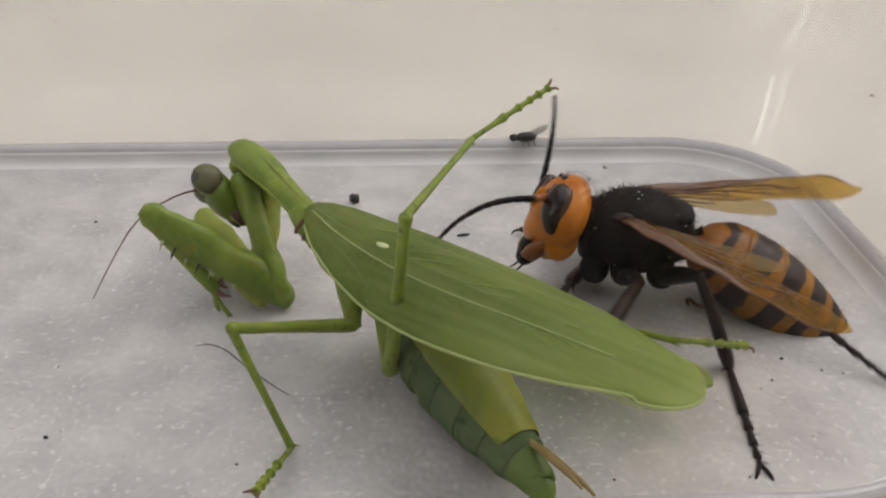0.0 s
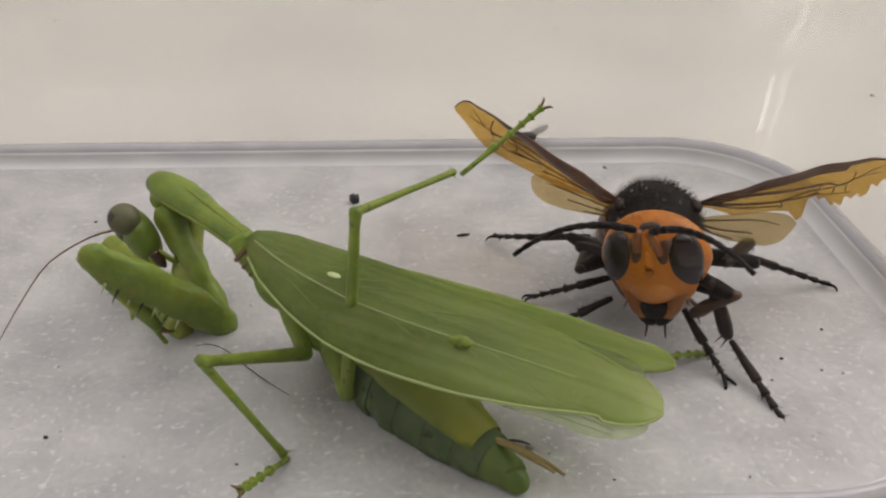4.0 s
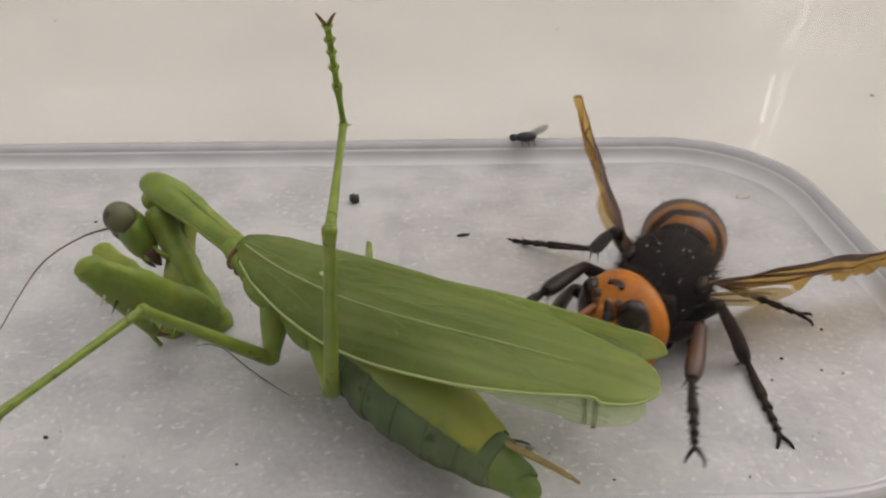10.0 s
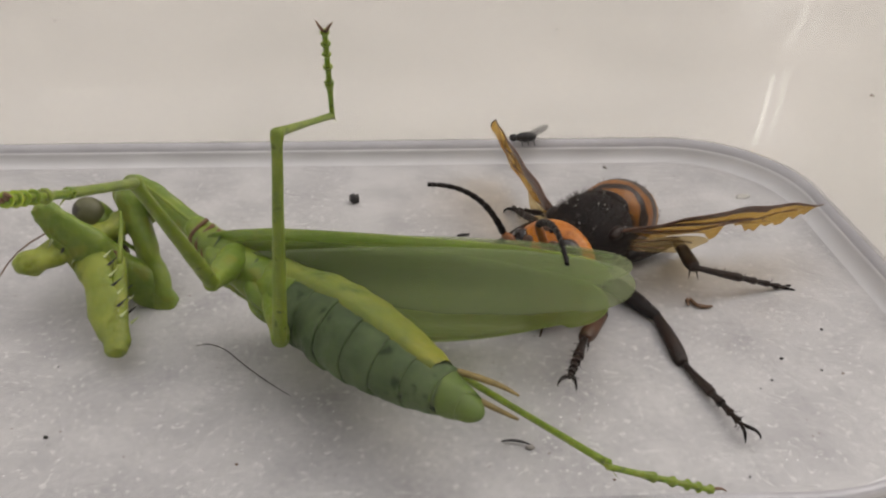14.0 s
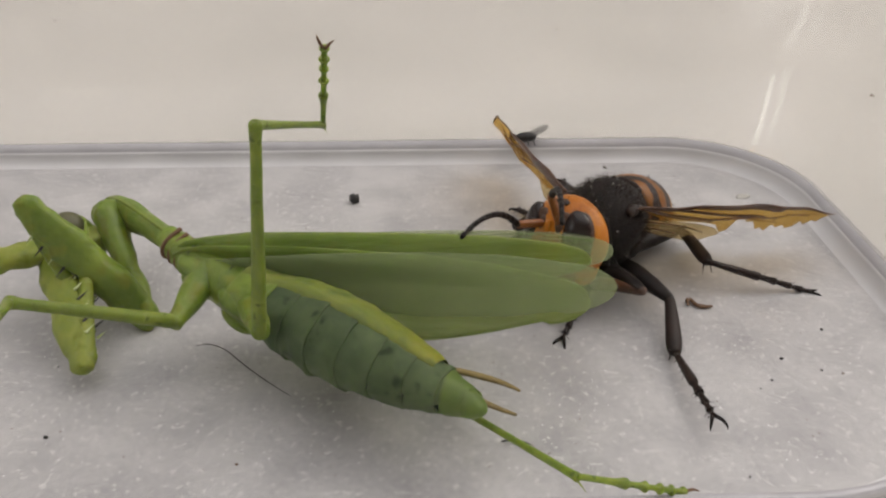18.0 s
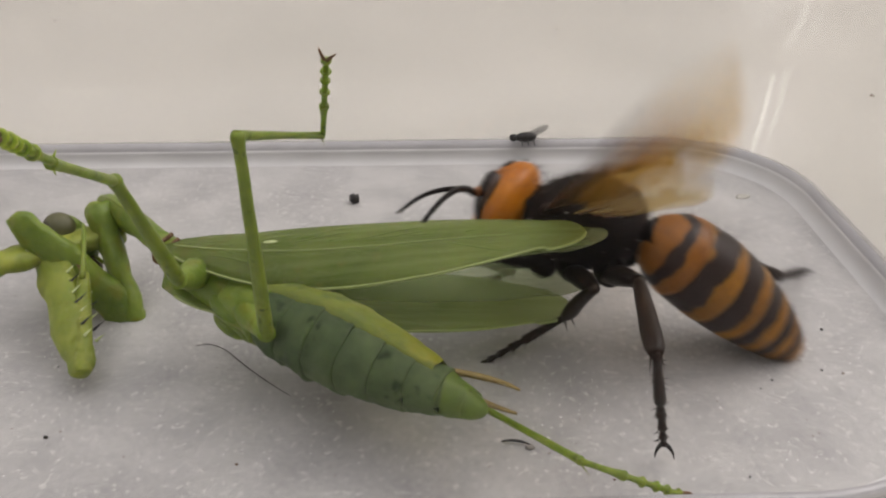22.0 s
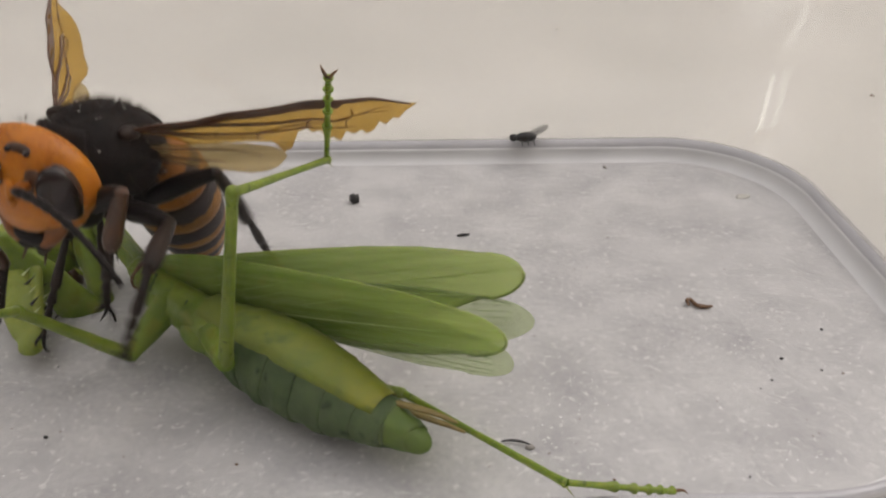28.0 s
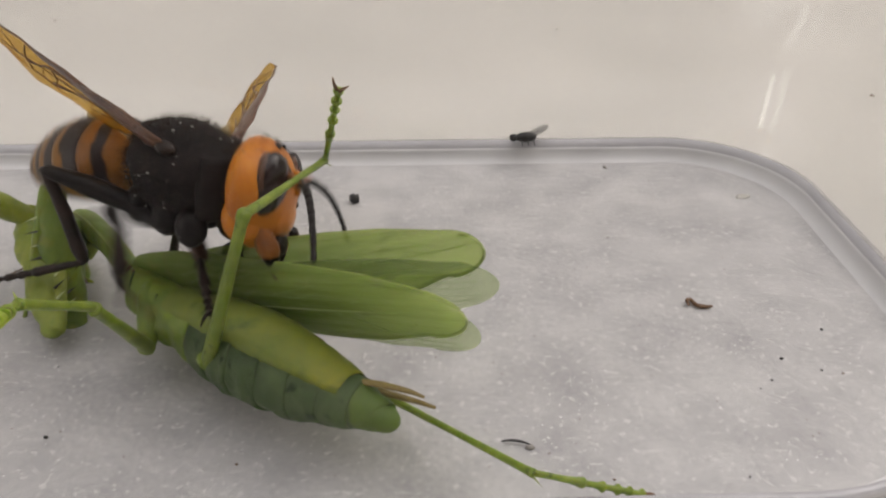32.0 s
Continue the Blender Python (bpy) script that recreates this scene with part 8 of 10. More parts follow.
    walk(hornet_parts["tarRM"], [mm(0,1.8,-9.4,-2.7,0,13,-80), mm(.5,1.5,-8.6,-4.1,0,15,-79), mm(1,1,-5.9,-1,0,11,-95), mm(1.5,1,-8,-2.6,0,13,-74), mm(2,0,-6.5,-3.1,0,12,-97), mm(2.5,1.6,-10,-3.9,0,12,-63), mm(3,3.4,-11.7,-5.7,0,29,-140), mm(3.5,-.7,-2.9,-6,0,14,-101), mm(5.5,1.6,-4.8,-6.2,0,21,-71), mm(6,13.9,-7,.8,0,58,-156), mm(6.5,1.3,-5.9,-5.8,0,16,-81), mm(7,-.5,-3.5,-6.7,0,30,-69), mm(7.5,1.8,-6.7,-4.6,0,21,-69), mm(8,1.3,-6.1,-5.3,0,20,-100), mm(8.5,1.4,-7.2,-3.8,0,25,-79), mm(9,8.3,-14.4,1.5,0,49,-179), mm(9.5,1.3,-7.5,-4.6,0,19,-79), mm(10,11.7,-8.7,3.3,0,58,-132), mm(10.5,-.3,-3.1,-1,0,13,-78), mm(11,2,-9.7,-4.4,0,-46,16), mm(11.5,-.3,-3,-1.4,0,22,-98), mm(12,9.2,-10.5,.6,0,36,-164), mm(12.5,.1,-3.5,-1.7,0,20,-87), mm(13,.4,-4.2,-3.6,0,26,-111), mm(13.5,-.3,-5.6,-1.1,0,20,-122), mm(14,-2.5,-7.6,-2,0,22,-131), mm(14.5,-.3,-5.8,-1,0,15,-126), mm(16.5,1.2,-4.3,-1.6,0,18,-96), mm(17,-.7,-7.2,-3,0,16,-120), mm(18,-1.5,-7.4,-2.4,0,15,-127), mm(18.5,1.4,-8.3,-4.7,0,15,-78), mm(19,4.5,4.5,-3.7,0,37,-110), mm(19.5,.4,-4.2,-3.4,0,18,-55), mm(20,-.3,-5.1,-6.8,0,7,-81), mm(20.5,-3.3,-15.9,0,0,11,-108), mm(21,-2.8,-8.8,-7.9,0,1,-91), mm(21.5,-.6,-10.2,-6.7,0,15,-76), mm(22,7.7,-13.5,-6.6,0,13,-65), mm(22.5,1.5,-11,-7.7,0,23,-84), mm(23,-.5,-8.8,-5.4,0,19,-97), mm(23.5,0,-4.2,-6.1,0,77,-70), mm(24,.3,-3.9,-3,0,27,80), mm(24.5,-.4,-4.2,-7.6,0,78,-22), mm(25,-3.9,-17.3,-3.8,0,13,-92), mm(25.5,1.7,-8.5,-8.8,0,26,-82), mm(27.5,-.5,-4.1,-8.1,0,78,-10), mm(28,-.9,-4.4,-9.8,0,78,-5), mm(28.4,2,-4,-7.5,0,83,-133), mm(28.7,-.1,-3.3,-4.9,0,82,-98), mm(29,3.2,-.3,-7.7,0,76,101), mm(29.5,-1.1,-4.8,-9.7,0,80,-20), mm(30,-1.7,-8.6,-6.4,0,67,-100), mm(30.5,-.1,-5.4,-6.8,0,73,-61), mm(31,-1,-2.6,-6.4,0,85,143), mm(31.4,2.2,-4.3,-8.9,0,84,-126), mm(31.7,6.5,-.6,-9.6,0,28,-159), mm(31.92,11.5,-13.3,-5.7,0,46,132), mm(32,-3.2,-3.9,-11.9,0,7,-22)])
    walk(hornet_parts["femRH"], [mm(0,-3.2,-2.7,-4.2,0,-6,-158), mm(.5,-3.2,-2.7,-4.2,0,-6,-26), mm(1,-3.2,-2.7,-4.2,0,-5,-25), mm(1.5,-3.2,-2.7,-4.2,0,-7,-29), mm(2,-3.2,-2.7,-4.2,0,-7,-42), mm(2.5,-3.2,-2.7,-4.2,0,-6,-22), mm(3,-3.2,-2.7,-4.2,0,-38,-40), mm(3.5,-3.2,-2.7,-4.2,0,-7,-37), mm(5.5,-3.2,-2.7,-4.2,0,-6,-16), mm(6,-3.2,-2.7,-4.2,0,18,-133), mm(6.5,-3.2,-2.7,-4.2,0,-6,-22), mm(7,-3.2,-2.7,-4.2,0,-34,-30), mm(7.5,-3.2,-2.7,-4.2,0,-6,-24), mm(8,-3.2,-2.7,-4.2,0,-45,-65), mm(8.5,-3.2,-2.7,-4.2,0,-6,-32), mm(9,-3.2,-2.7,-4.2,0,-38,-69), mm(9.5,-3.2,-2.7,-4.2,0,-6,-21), mm(10,-3.2,-2.7,-4.2,0,-58,-47), mm(10.5,-3.2,-2.7,-4.2,0,-9,-25), mm(11,-3.2,-2.7,-4.2,0,-5,-23), mm(11.5,-3.2,-2.7,-4.2,0,-5,-25), mm(12,-3.2,-2.7,-4.2,0,-7,-27), mm(12.5,-3.2,-2.7,-4.2,0,-6,-24), mm(13,-3.2,-2.7,-4.2,0,-5,-21), mm(13.5,-3.2,-2.7,-4.2,0,-6,-24), mm(14,-3.2,-2.7,-4.2,0,-4,-24), mm(14.5,-3.2,-2.7,-4.2,0,-5,-25), mm(16.5,-3.2,-2.7,-4.2,0,-7,-28), mm(17,-3.2,-2.7,-4.2,0,-9,-50), mm(18,-3.2,-2.7,-4.2,0,-10,-59), mm(18.5,-3.2,-2.7,-4.2,0,-6,-27), mm(19,-3.2,-2.7,-4.2,0,-6,-25), mm(19.5,-3.2,-2.7,-4.2,0,-5,-18), mm(20,-3.2,-2.7,-4.2,0,18,150), mm(20.5,-3.2,-2.7,-4.2,0,-17,-150), mm(21,-3.2,-2.7,-4.2,0,-10,-155), mm(21.5,-3.2,-2.7,-4.2,0,-11,-138), mm(22,-3.2,-2.7,-4.2,0,3,-168), mm(22.5,-3.2,-2.7,-4.2,0,-10,-115), mm(23,-3.2,-2.7,-4.2,0,-7,-42), mm(23.5,-3.2,-2.7,-4.2,0,-6,-157), mm(24,-3.2,-2.7,-4.2,0,-2,-26), mm(24.5,-3.2,-2.7,-4.2,0,-5,-25), mm(25,-3.2,-2.7,-4.2,0,-5,-155), mm(25.5,-3.2,-2.7,-4.2,0,-7,-25), mm(27.5,-3.2,-2.7,-4.2,0,-5,-25), mm(28,-3.2,-2.7,-4.2,0,-4,-28), mm(28.4,-3.2,-2.7,-4.2,0,-6,-25), mm(28.7,-3.2,-2.7,-4.2,0,-6,-25), mm(29,-3.2,-2.7,-4.2,0,-5,-22), mm(29.5,-3.2,-2.7,-4.2,0,-3,-32), mm(30,-3.2,-2.7,-4.2,0,-6,-26), mm(30.5,-3.2,-2.7,-4.2,0,-4,-22), mm(31,-3.2,-2.7,-4.2,0,-5,-26), mm(31.4,-3.2,-2.7,-4.2,0,-4,-26), mm(31.7,-3.2,-2.7,-4.2,0,-4,-26), mm(31.92,-3.2,-2.7,-4.2,0,-10,-151), mm(32,-3.2,-2.7,-4.2,0,-9,-152)])
    walk(hornet_parts["tibRH"], [mm(0,-12,-6.2,-3.2,0,4,106), mm(.5,5.3,-6.8,-3.2,0,2,176), mm(1,5.4,-6.7,-3.3,0,-19,154), mm(1.5,5.1,-7.2,-3.1,0,-1,170), mm(2,3.8,-9,-3,0,4,160), mm(2.5,5.6,-6.2,-3.2,0,6,-155), mm(3,2.5,-7.5,1.7,0,50,-142), mm(3.5,4.4,-8.3,-3.1,0,2,169), mm(5.5,5.9,-5.3,-3.2,0,6,-175), mm(6,-9.3,-9.3,-7.2,0,-3,-16), mm(6.5,5.6,-6.3,-3.2,0,-1,-173), mm(7,3.6,-6.6,1.2,0,36,-167), mm(7.5,5.4,-6.6,-3.2,0,-1,-170), mm(8,-.3,-8.7,2.5,0,45,-177), mm(8.5,4.8,-7.8,-3.1,0,1,-174), mm(9,-.5,-9.7,1.7,0,43,-176), mm(9.5,5.6,-6,-3.2,0,2,-173), mm(10,.2,-6.4,3.9,0,56,-147), mm(10.5,5.3,-6.6,-2.8,0,-12,162), mm(11,5.5,-6.4,-3.4,0,-4,162), mm(11.5,5.4,-6.7,-3.3,0,-13,156), mm(12,5.2,-7,-3.1,0,-12,169), mm(12.5,5.4,-6.6,-3.2,0,-13,169), mm(13,5.6,-6.1,-3.4,0,-5,169), mm(13.5,5.4,-6.6,-3.3,0,-14,166), mm(14,5.5,-6.5,-3.5,0,-15,161), mm(14.5,5.4,-6.7,-3.4,0,-19,153), mm(16.5,5.1,-7.1,-3,0,-15,169), mm(17,2.9,-9.8,-2.7,0,-6,165), mm(18,1.7,-10.7,-2.6,0,-8,159), mm(18.5,5.2,-6.9,-3.2,0,5,173), mm(19,5.3,-6.7,-3.2,0,19,170), mm(19.5,5.8,-5.6,-3.4,0,-3,177), mm(20,-11,1.9,-7.2,0,2,-132), mm(20.5,-11.1,-7.2,-1.4,0,-18,-150), mm(21,-11.7,-6.7,-2.6,0,37,120), mm(21.5,-10.1,-8.9,-2.4,0,35,71), mm(22,-12.5,-4.7,-4.7,0,32,-115), mm(22.5,-7.1,-11.2,-2.5,0,24,179), mm(23,3.8,-9,-3.1,0,5,160), mm(23.5,-11.9,-6.4,-3.2,0,6,18), mm(24,5.3,-6.8,-3.9,0,-20,153), mm(24.5,5.4,-6.7,-3.4,0,-4,155), mm(25,-11.8,-6.7,-3.3,0,-1,26), mm(25.5,5.4,-6.6,-3.1,0,13,158), mm(27.5,5.4,-6.8,-3.3,0,0,154), mm(28,5.2,-7.2,-3.6,0,20,158), mm(28.4,5.4,-6.7,-3.2,0,17,158), mm(28.7,5.4,-6.6,-3.1,0,11,157), mm(29,5.6,-6.3,-3.3,0,16,143), mm(29.5,4.9,-7.7,-3.7,0,21,160), mm(30,5.3,-6.8,-3.1,0,-10,166), mm(30.5,5.6,-6.3,-3.6,0,-11,164), mm(31,5.3,-6.8,-3.4,0,14,156), mm(31.4,5.3,-6.9,-3.5,0,22,159), mm(31.7,5.3,-6.9,-3.5,0,22,159), mm(31.92,-11.4,-7.3,-2.5,0,70,77), mm(32,-11.5,-7.1,-2.7,0,68,72)])
    walk(hornet_parts["tarRH"], [mm(0,-14.8,3.9,-3.9,0,24,146), mm(.5,-5.2,-6.1,-3.6,0,17,-126), mm(1,-3.5,-2.4,.2,0,11,-149), mm(1.5,-5.3,-5.4,-2.9,0,21,-123), mm(2,-6,-5.4,-3.8,0,23,-145), mm(2.5,-3.9,-10.6,-4.2,0,14,-73), mm(3,-2.9,-11.7,-6.3,0,26,-141), mm(3.5,-5.9,-6.3,-3.5,0,11,-124), mm(5.5,-4.5,-6.2,-4.3,0,14,-115), mm(6,.8,-12.2,-6.7,0,19,-143), mm(6.5,-4.9,-7.5,-3,0,7,-122), mm(7,-4.7,-8.5,-5,0,18,-128), mm(7.5,-4.9,-8.4,-3,0,17,-116), mm(8,-7.7,-9.1,-4.9,0,23,-133), mm(8.5,-5.7,-8.9,-3.4,0,26,-121), mm(9,-8.2,-10.2,-5.5,0,12,-138), mm(9.5,-4.8,-7.4,-3.7,0,21,-102), mm(10,-4.7,-9.6,-4.8,0,25,-93), mm(10.5,-4.4,-3.5,-.6,0,17,-97), mm(11,-4.5,-3.2,-2.6,0,37,-125), mm(11.5,-4,-2.5,-1,0,28,-126), mm(12,-4.9,-5.1,-.8,0,22,-128), mm(12.5,-4.6,-4.7,-.8,0,20,-119), mm(13,-4.6,-4,-2.6,0,27,-109), mm(13.5,-4.5,-4.2,-.7,0,20,-116), mm(14,-4.1,-3.2,-.7,0,22,-111), mm(14.5,-3.5,-2.2,0,0,17,-108), mm(16.5,-4.9,-5.2,-.3,0,16,-130), mm(17,-7.2,-7.1,-1.5,0,15,-143), mm(18,-8,-7,-1.2,0,15,-147), mm(18.5,-5.2,-5.7,-4.1,0,18,-125), mm(19,-4.4,-5,-6.6,0,34,-126), mm(19.5,-4.7,-5,-2.8,0,19,-61), mm(20,-18,-5.9,-7.6,0,17,-153), mm(20.5,-19.7,-12.2,1.9,0,-11,-152), mm(21,-15.9,.5,-9,0,10,-165), mm(21.5,-7.4,-.8,-8.4,0,38,-174), mm(22,-16.2,-12.8,-10.3,0,23,-92), mm(22.5,-16.7,-11.1,-6.8,0,20,-161), mm(23,-6,-5.3,-4.1,0,17,-147), mm(23.5,-2,-3.2,-4.3,0,59,-153), mm(24,-3.4,-2.3,-.4,0,71,-153), mm(24.5,-4.1,-2.3,-2.7,0,72,-133), mm(25,-2.3,-2.2,-3.1,0,70,-144), mm(25.5,-4.1,-2.7,-5.5,0,71,-145), mm(27.5,-4.1,-2.1,-3.3,0,72,-136), mm(28,-4,-3.5,-7.3,0,72,-164), mm(28.4,-4,-3,-6.3,0,69,-153), mm(28.7,-4.1,-2.6,-5.1,0,66,-154), mm(29,-2.5,-.2,-6.3,0,70,161), mm(29.5,-4.3,-4.3,-7.5,0,71,-164), mm(30,-4.7,-4.3,-1.4,0,64,-138), mm(30.5,-4.3,-3.5,-1.6,0,66,-115), mm(31,-4,-2.8,-6,0,63,179), mm(31.4,-3.8,-3.4,-7.5,0,71,-155), mm(31.7,-3.8,-3.4,-7.5,0,71,-154), mm(31.92,-10.5,-3.7,-12.4,0,23,-160), mm(32,-10.3,-3.4,-12.5,0,26,-161)])
    walk(mantis, [mm(0,-12.7,66.4,14.2,-6.4,-16.7,162.7), mm(1,-14.1,65.8,13.6,-7.1,-16.7,165.6), mm(2,-15.4,65.5,13,-7,-15.7,166), mm(3,-17.2,64.5,12.4,-7,-13.8,166.2), mm(6,-18.8,62.6,12.3,-7.3,-13.4,169.8), mm(7,-17.1,60.8,12.2,-7.9,-13.2,173.4), mm(8,-18.1,65.7,12,-6.7,-11.1,169.1), mm(9,-19.1,65.9,11.9,-6.7,-13,170), mm(10,-19.2,64.2,11.6,-1,-12.7,171.3), mm(11,-21.1,64.5,11.4,5.1,-11.4,170.8), mm(12,-22.8,68.9,11.1,41.8,-8.6,166.7), mm(13,-24,70.6,10.8,73.3,-7.7,168.8), mm(14,-24.4,69.2,10.8,76.2,-7.4,174.3), mm(15.5,-25.4,68.1,10.8,81.7,-5.7,175.4), mm(17,-26.1,67.2,10.7,87.1,-5,177.6), mm(18,-26.7,67.3,10.7,86.7,-4.6,174.4), mm(19,-27,67.3,10.7,86.3,-3.1,171.7), mm(20,-27.4,66.4,10.7,85.6,-4.7,173.2), mm(21,-27.3,66.5,10.7,84.8,-2.3,173.6), mm(22,-27.3,66.5,10.6,84.1,-1.6,174.6), mm(23,-27.9,66.3,10.6,83.6,-5.4,174.4), mm(24,-27.5,65.3,10.6,82.8,-2.8,176), mm(25,-27.9,62.7,10.6,81.6,-11.8,178.8), mm(25.5,-27,63.2,10,79.2,-6.7,-177.8), mm(28,-30.9,67.9,6.8,70.2,11.5,155.1), mm(29,-31.6,70.2,6.7,70.2,11.8,152.8), mm(30,-32.9,66,6.6,68.7,15,149.2), mm(31,-32.9,65.1,6.6,68.7,15.1,149.1), mm(32,-32.6,68.4,6.5,68.6,15.2,151.1)])
    walk(mantis_parts["tegL"], [mm(0,0,.3,.8,8,-21,159), mm(1,0,.3,.8,8,-20,159), mm(2,0,.3,.8,6,-18,161), mm(3,0,.3,.8,5,-15,165), mm(6,0,.3,.8,6,-17,164), mm(7,0,.4,.9,10,-26,154), mm(8,0,.7,1.1,7,-14,166), mm(9,0,.7,1.1,6,-10,169), mm(10,0,.7,1.1,13,-15,160), mm(11,0,.6,1,28,-12,161), mm(12,0,.3,.8,83,1,173), mm(13,0,.3,-1.2,173,-3,170), mm(14,0,.3,-1.2,176,1,168), mm(15.5,0,.3,-1.2,-178,2,168), mm(17,0,.3,-1.2,78,1,172), mm(18,0,.3,-1.2,-173,1,169), mm(19,0,.3,-1.2,78,-6,174), mm(20,0,.3,-1.2,-174,-2,169), mm(21,0,.3,-1.2,77,-5,173), mm(22,0,.3,-1.2,77,-5,173), mm(23,0,.3,-1.2,75,-4,172), mm(24,0,.3,-1.2,-177,-3,170), mm(25,0,.3,-1.2,176,-4,173), mm(25.5,0,.3,.8,158,6,-178), mm(28,0,.3,.8,158,3,179), mm(29,0,.3,.8,157,4,178), mm(30,0,.3,.8,154,3,179), mm(31,0,.3,.8,154,3,179), mm(32,0,.3,.8,158,2,178)])
    walk(mantis_parts["hwL"], [mm(0,2.1,-.5,-.2,8,-21,159), mm(1,2.1,-.6,-.2,9,-19,157), mm(2,2.2,-.5,-.1,7,-18,159), mm(3,2.3,-.3,0,5,-15,163), mm(6,2.2,-.4,-.1,6,-17,162), mm(7,2,-.6,-.3,11,-25,152), mm(8,2.3,.1,.4,8,-13,164), mm(9,2.4,.2,.5,6,-10,167), mm(10,2.2,-.1,.3,14,-14,158), mm(11,2.3,-.2,.4,28,-11,160), mm(12,2.5,-.1,.8,83,2,173), mm(13,-.2,.3,-1,173,-3,169), mm(14,-.2,.3,-1.1,176,1,168), mm(15.5,-.2,.3,-1.1,-178,2,168), mm(17,-.2,.2,-1.2,78,-2,172), mm(18,-.2,.4,-1.1,-173,1,169), mm(19,-.2,.2,-1.2,78,-8,175), mm(20,-.2,.4,-1,-174,-2,169), mm(21,-.2,.2,-1.2,77,-7,174), mm(22,-.2,.2,-1.2,77,-6,173), mm(23,-.2,.2,-1.2,75,-6,173), mm(24,-.2,.3,-1,-177,-3,170), mm(25,-.2,.3,-1,176,-4,173), mm(25.5,-.1,-.4,1.5,157,7,-177), mm(28,1.5,.2,1,158,5,-178), mm(29,1.5,.2,1,157,5,-180), mm(30,1.5,.2,1,154,4,-179), mm(31,1.5,.2,1,154,4,-179), mm(32,1.5,.2,1,158,3,-179)])
    walk(mantis_parts["tegR"], [mm(0,.1,-1.2,-1.5,-64,-9,174), mm(1,.1,-1.2,-1.5,-64,-11,172), mm(2,.1,-1.2,-1.5,-64,-16,168), mm(3,.1,-1.2,-1.5,-65,-16,170), mm(6,0,-1.2,-1.5,-65,-17,170), mm(7,0,-1.2,-1.5,-61,-27,156), mm(8,.1,-1.2,-1.5,-63,-16,170), mm(9,0,-1.2,-1.5,-63,-16,168), mm(10,0,-1.3,-1.4,-57,-15,166), mm(11,0,-1.4,-1.3,-52,-13,167), mm(12,.1,-1.5,-.5,-43,-6,170), mm(13,0,-.1,-3.6,-4,0,170), mm(14,0,-.1,-3.6,-22,1,169), mm(15.5,0,-.1,-3.6,-14,3,170), mm(17,0,-.1,-3.6,-12,5,171), mm(18,0,-.1,-3.6,-2,3,171), mm(19,0,-.1,-3.6,-61,-11,-177), mm(20,0,-.1,-3.6,-66,-11,-178), mm(21,0,-.1,-3.6,-79,-12,-173), mm(22,0,-.1,-3.6,-77,-10,-175), mm(23,0,-.1,-3.6,-69,-10,-178), mm(24,0,-.1,-3.6,-68,-10,-178), mm(25,0,-.1,-3.6,-81,-8,-180), mm(25.5,-.1,-1.1,.6,-5,9,167), mm(28,.5,-1.1,-.6,-9,-8,177), mm(29,.6,-1.1,-.6,-6,-8,175), mm(30,.7,-1.1,-.7,-10,-7,176), mm(31,.7,-1.1,-.7,-10,-7,176), mm(32,.6,-1.1,-.6,-4,-8,175)])
    walk(mantis_parts["hwR"], [mm(0,4,-1.5,-2.2,-64,-11,173), mm(1,4,-1.6,-2.4,-64,-11,172), mm(2,3.9,-1.9,-2.7,-64,-15,169), mm(3,3.9,-1.7,-2.7,-65,-14,171), mm(6,3.8,-1.7,-2.7,-65,-15,171), mm(7,3.3,-2.5,-3.4,-61,-25,157), mm(8,3.9,-1.7,-2.7,-63,-14,171), mm(9,3.8,-1.8,-2.7,-63,-14,169), mm(10,3.7,-2.1,-2.5,-57,-14,167), mm(11,3.8,-2.2,-2.3,-52,-12,168), mm(12,4,-2.1,-1,-43,-4,171), mm(13,-.2,-.1,-3.7,-4,0,166), mm(14,-.2,0,-3.7,-22,0,166), mm(15.5,-.2,0,-3.8,-14,2,167), mm(17,-.2,0,-3.8,-12,4,167), mm(18,-.2,-.1,-3.8,-2,3,168), mm(19,-.2,0,-3.6,-61,-13,-178), mm(20,-.2,0,-3.6,-66,-12,-178), mm(21,-.2,0,-3.6,-79,-16,-174), mm(22,-.2,0,-3.6,-76,-14,-176), mm(23,-.2,0,-3.6,-69,-11,-179), mm(24,-.2,0,-3.6,-68,-12,-179), mm(25,-.2,0,-3.6,-81,-9,-180), mm(25.5,-.2,-1.6,1.8,-30,11,171), mm(28,2,-1.2,-1,-10,-7,-176), mm(29,2.1,-1.2,-1,-7,-7,-178), mm(30,2.2,-1.2,-1,-11,-6,-178), mm(31,2.2,-1.2,-1,-11,-6,-178), mm(32,2.1,-1.2,-1,-5,-8,-180)])
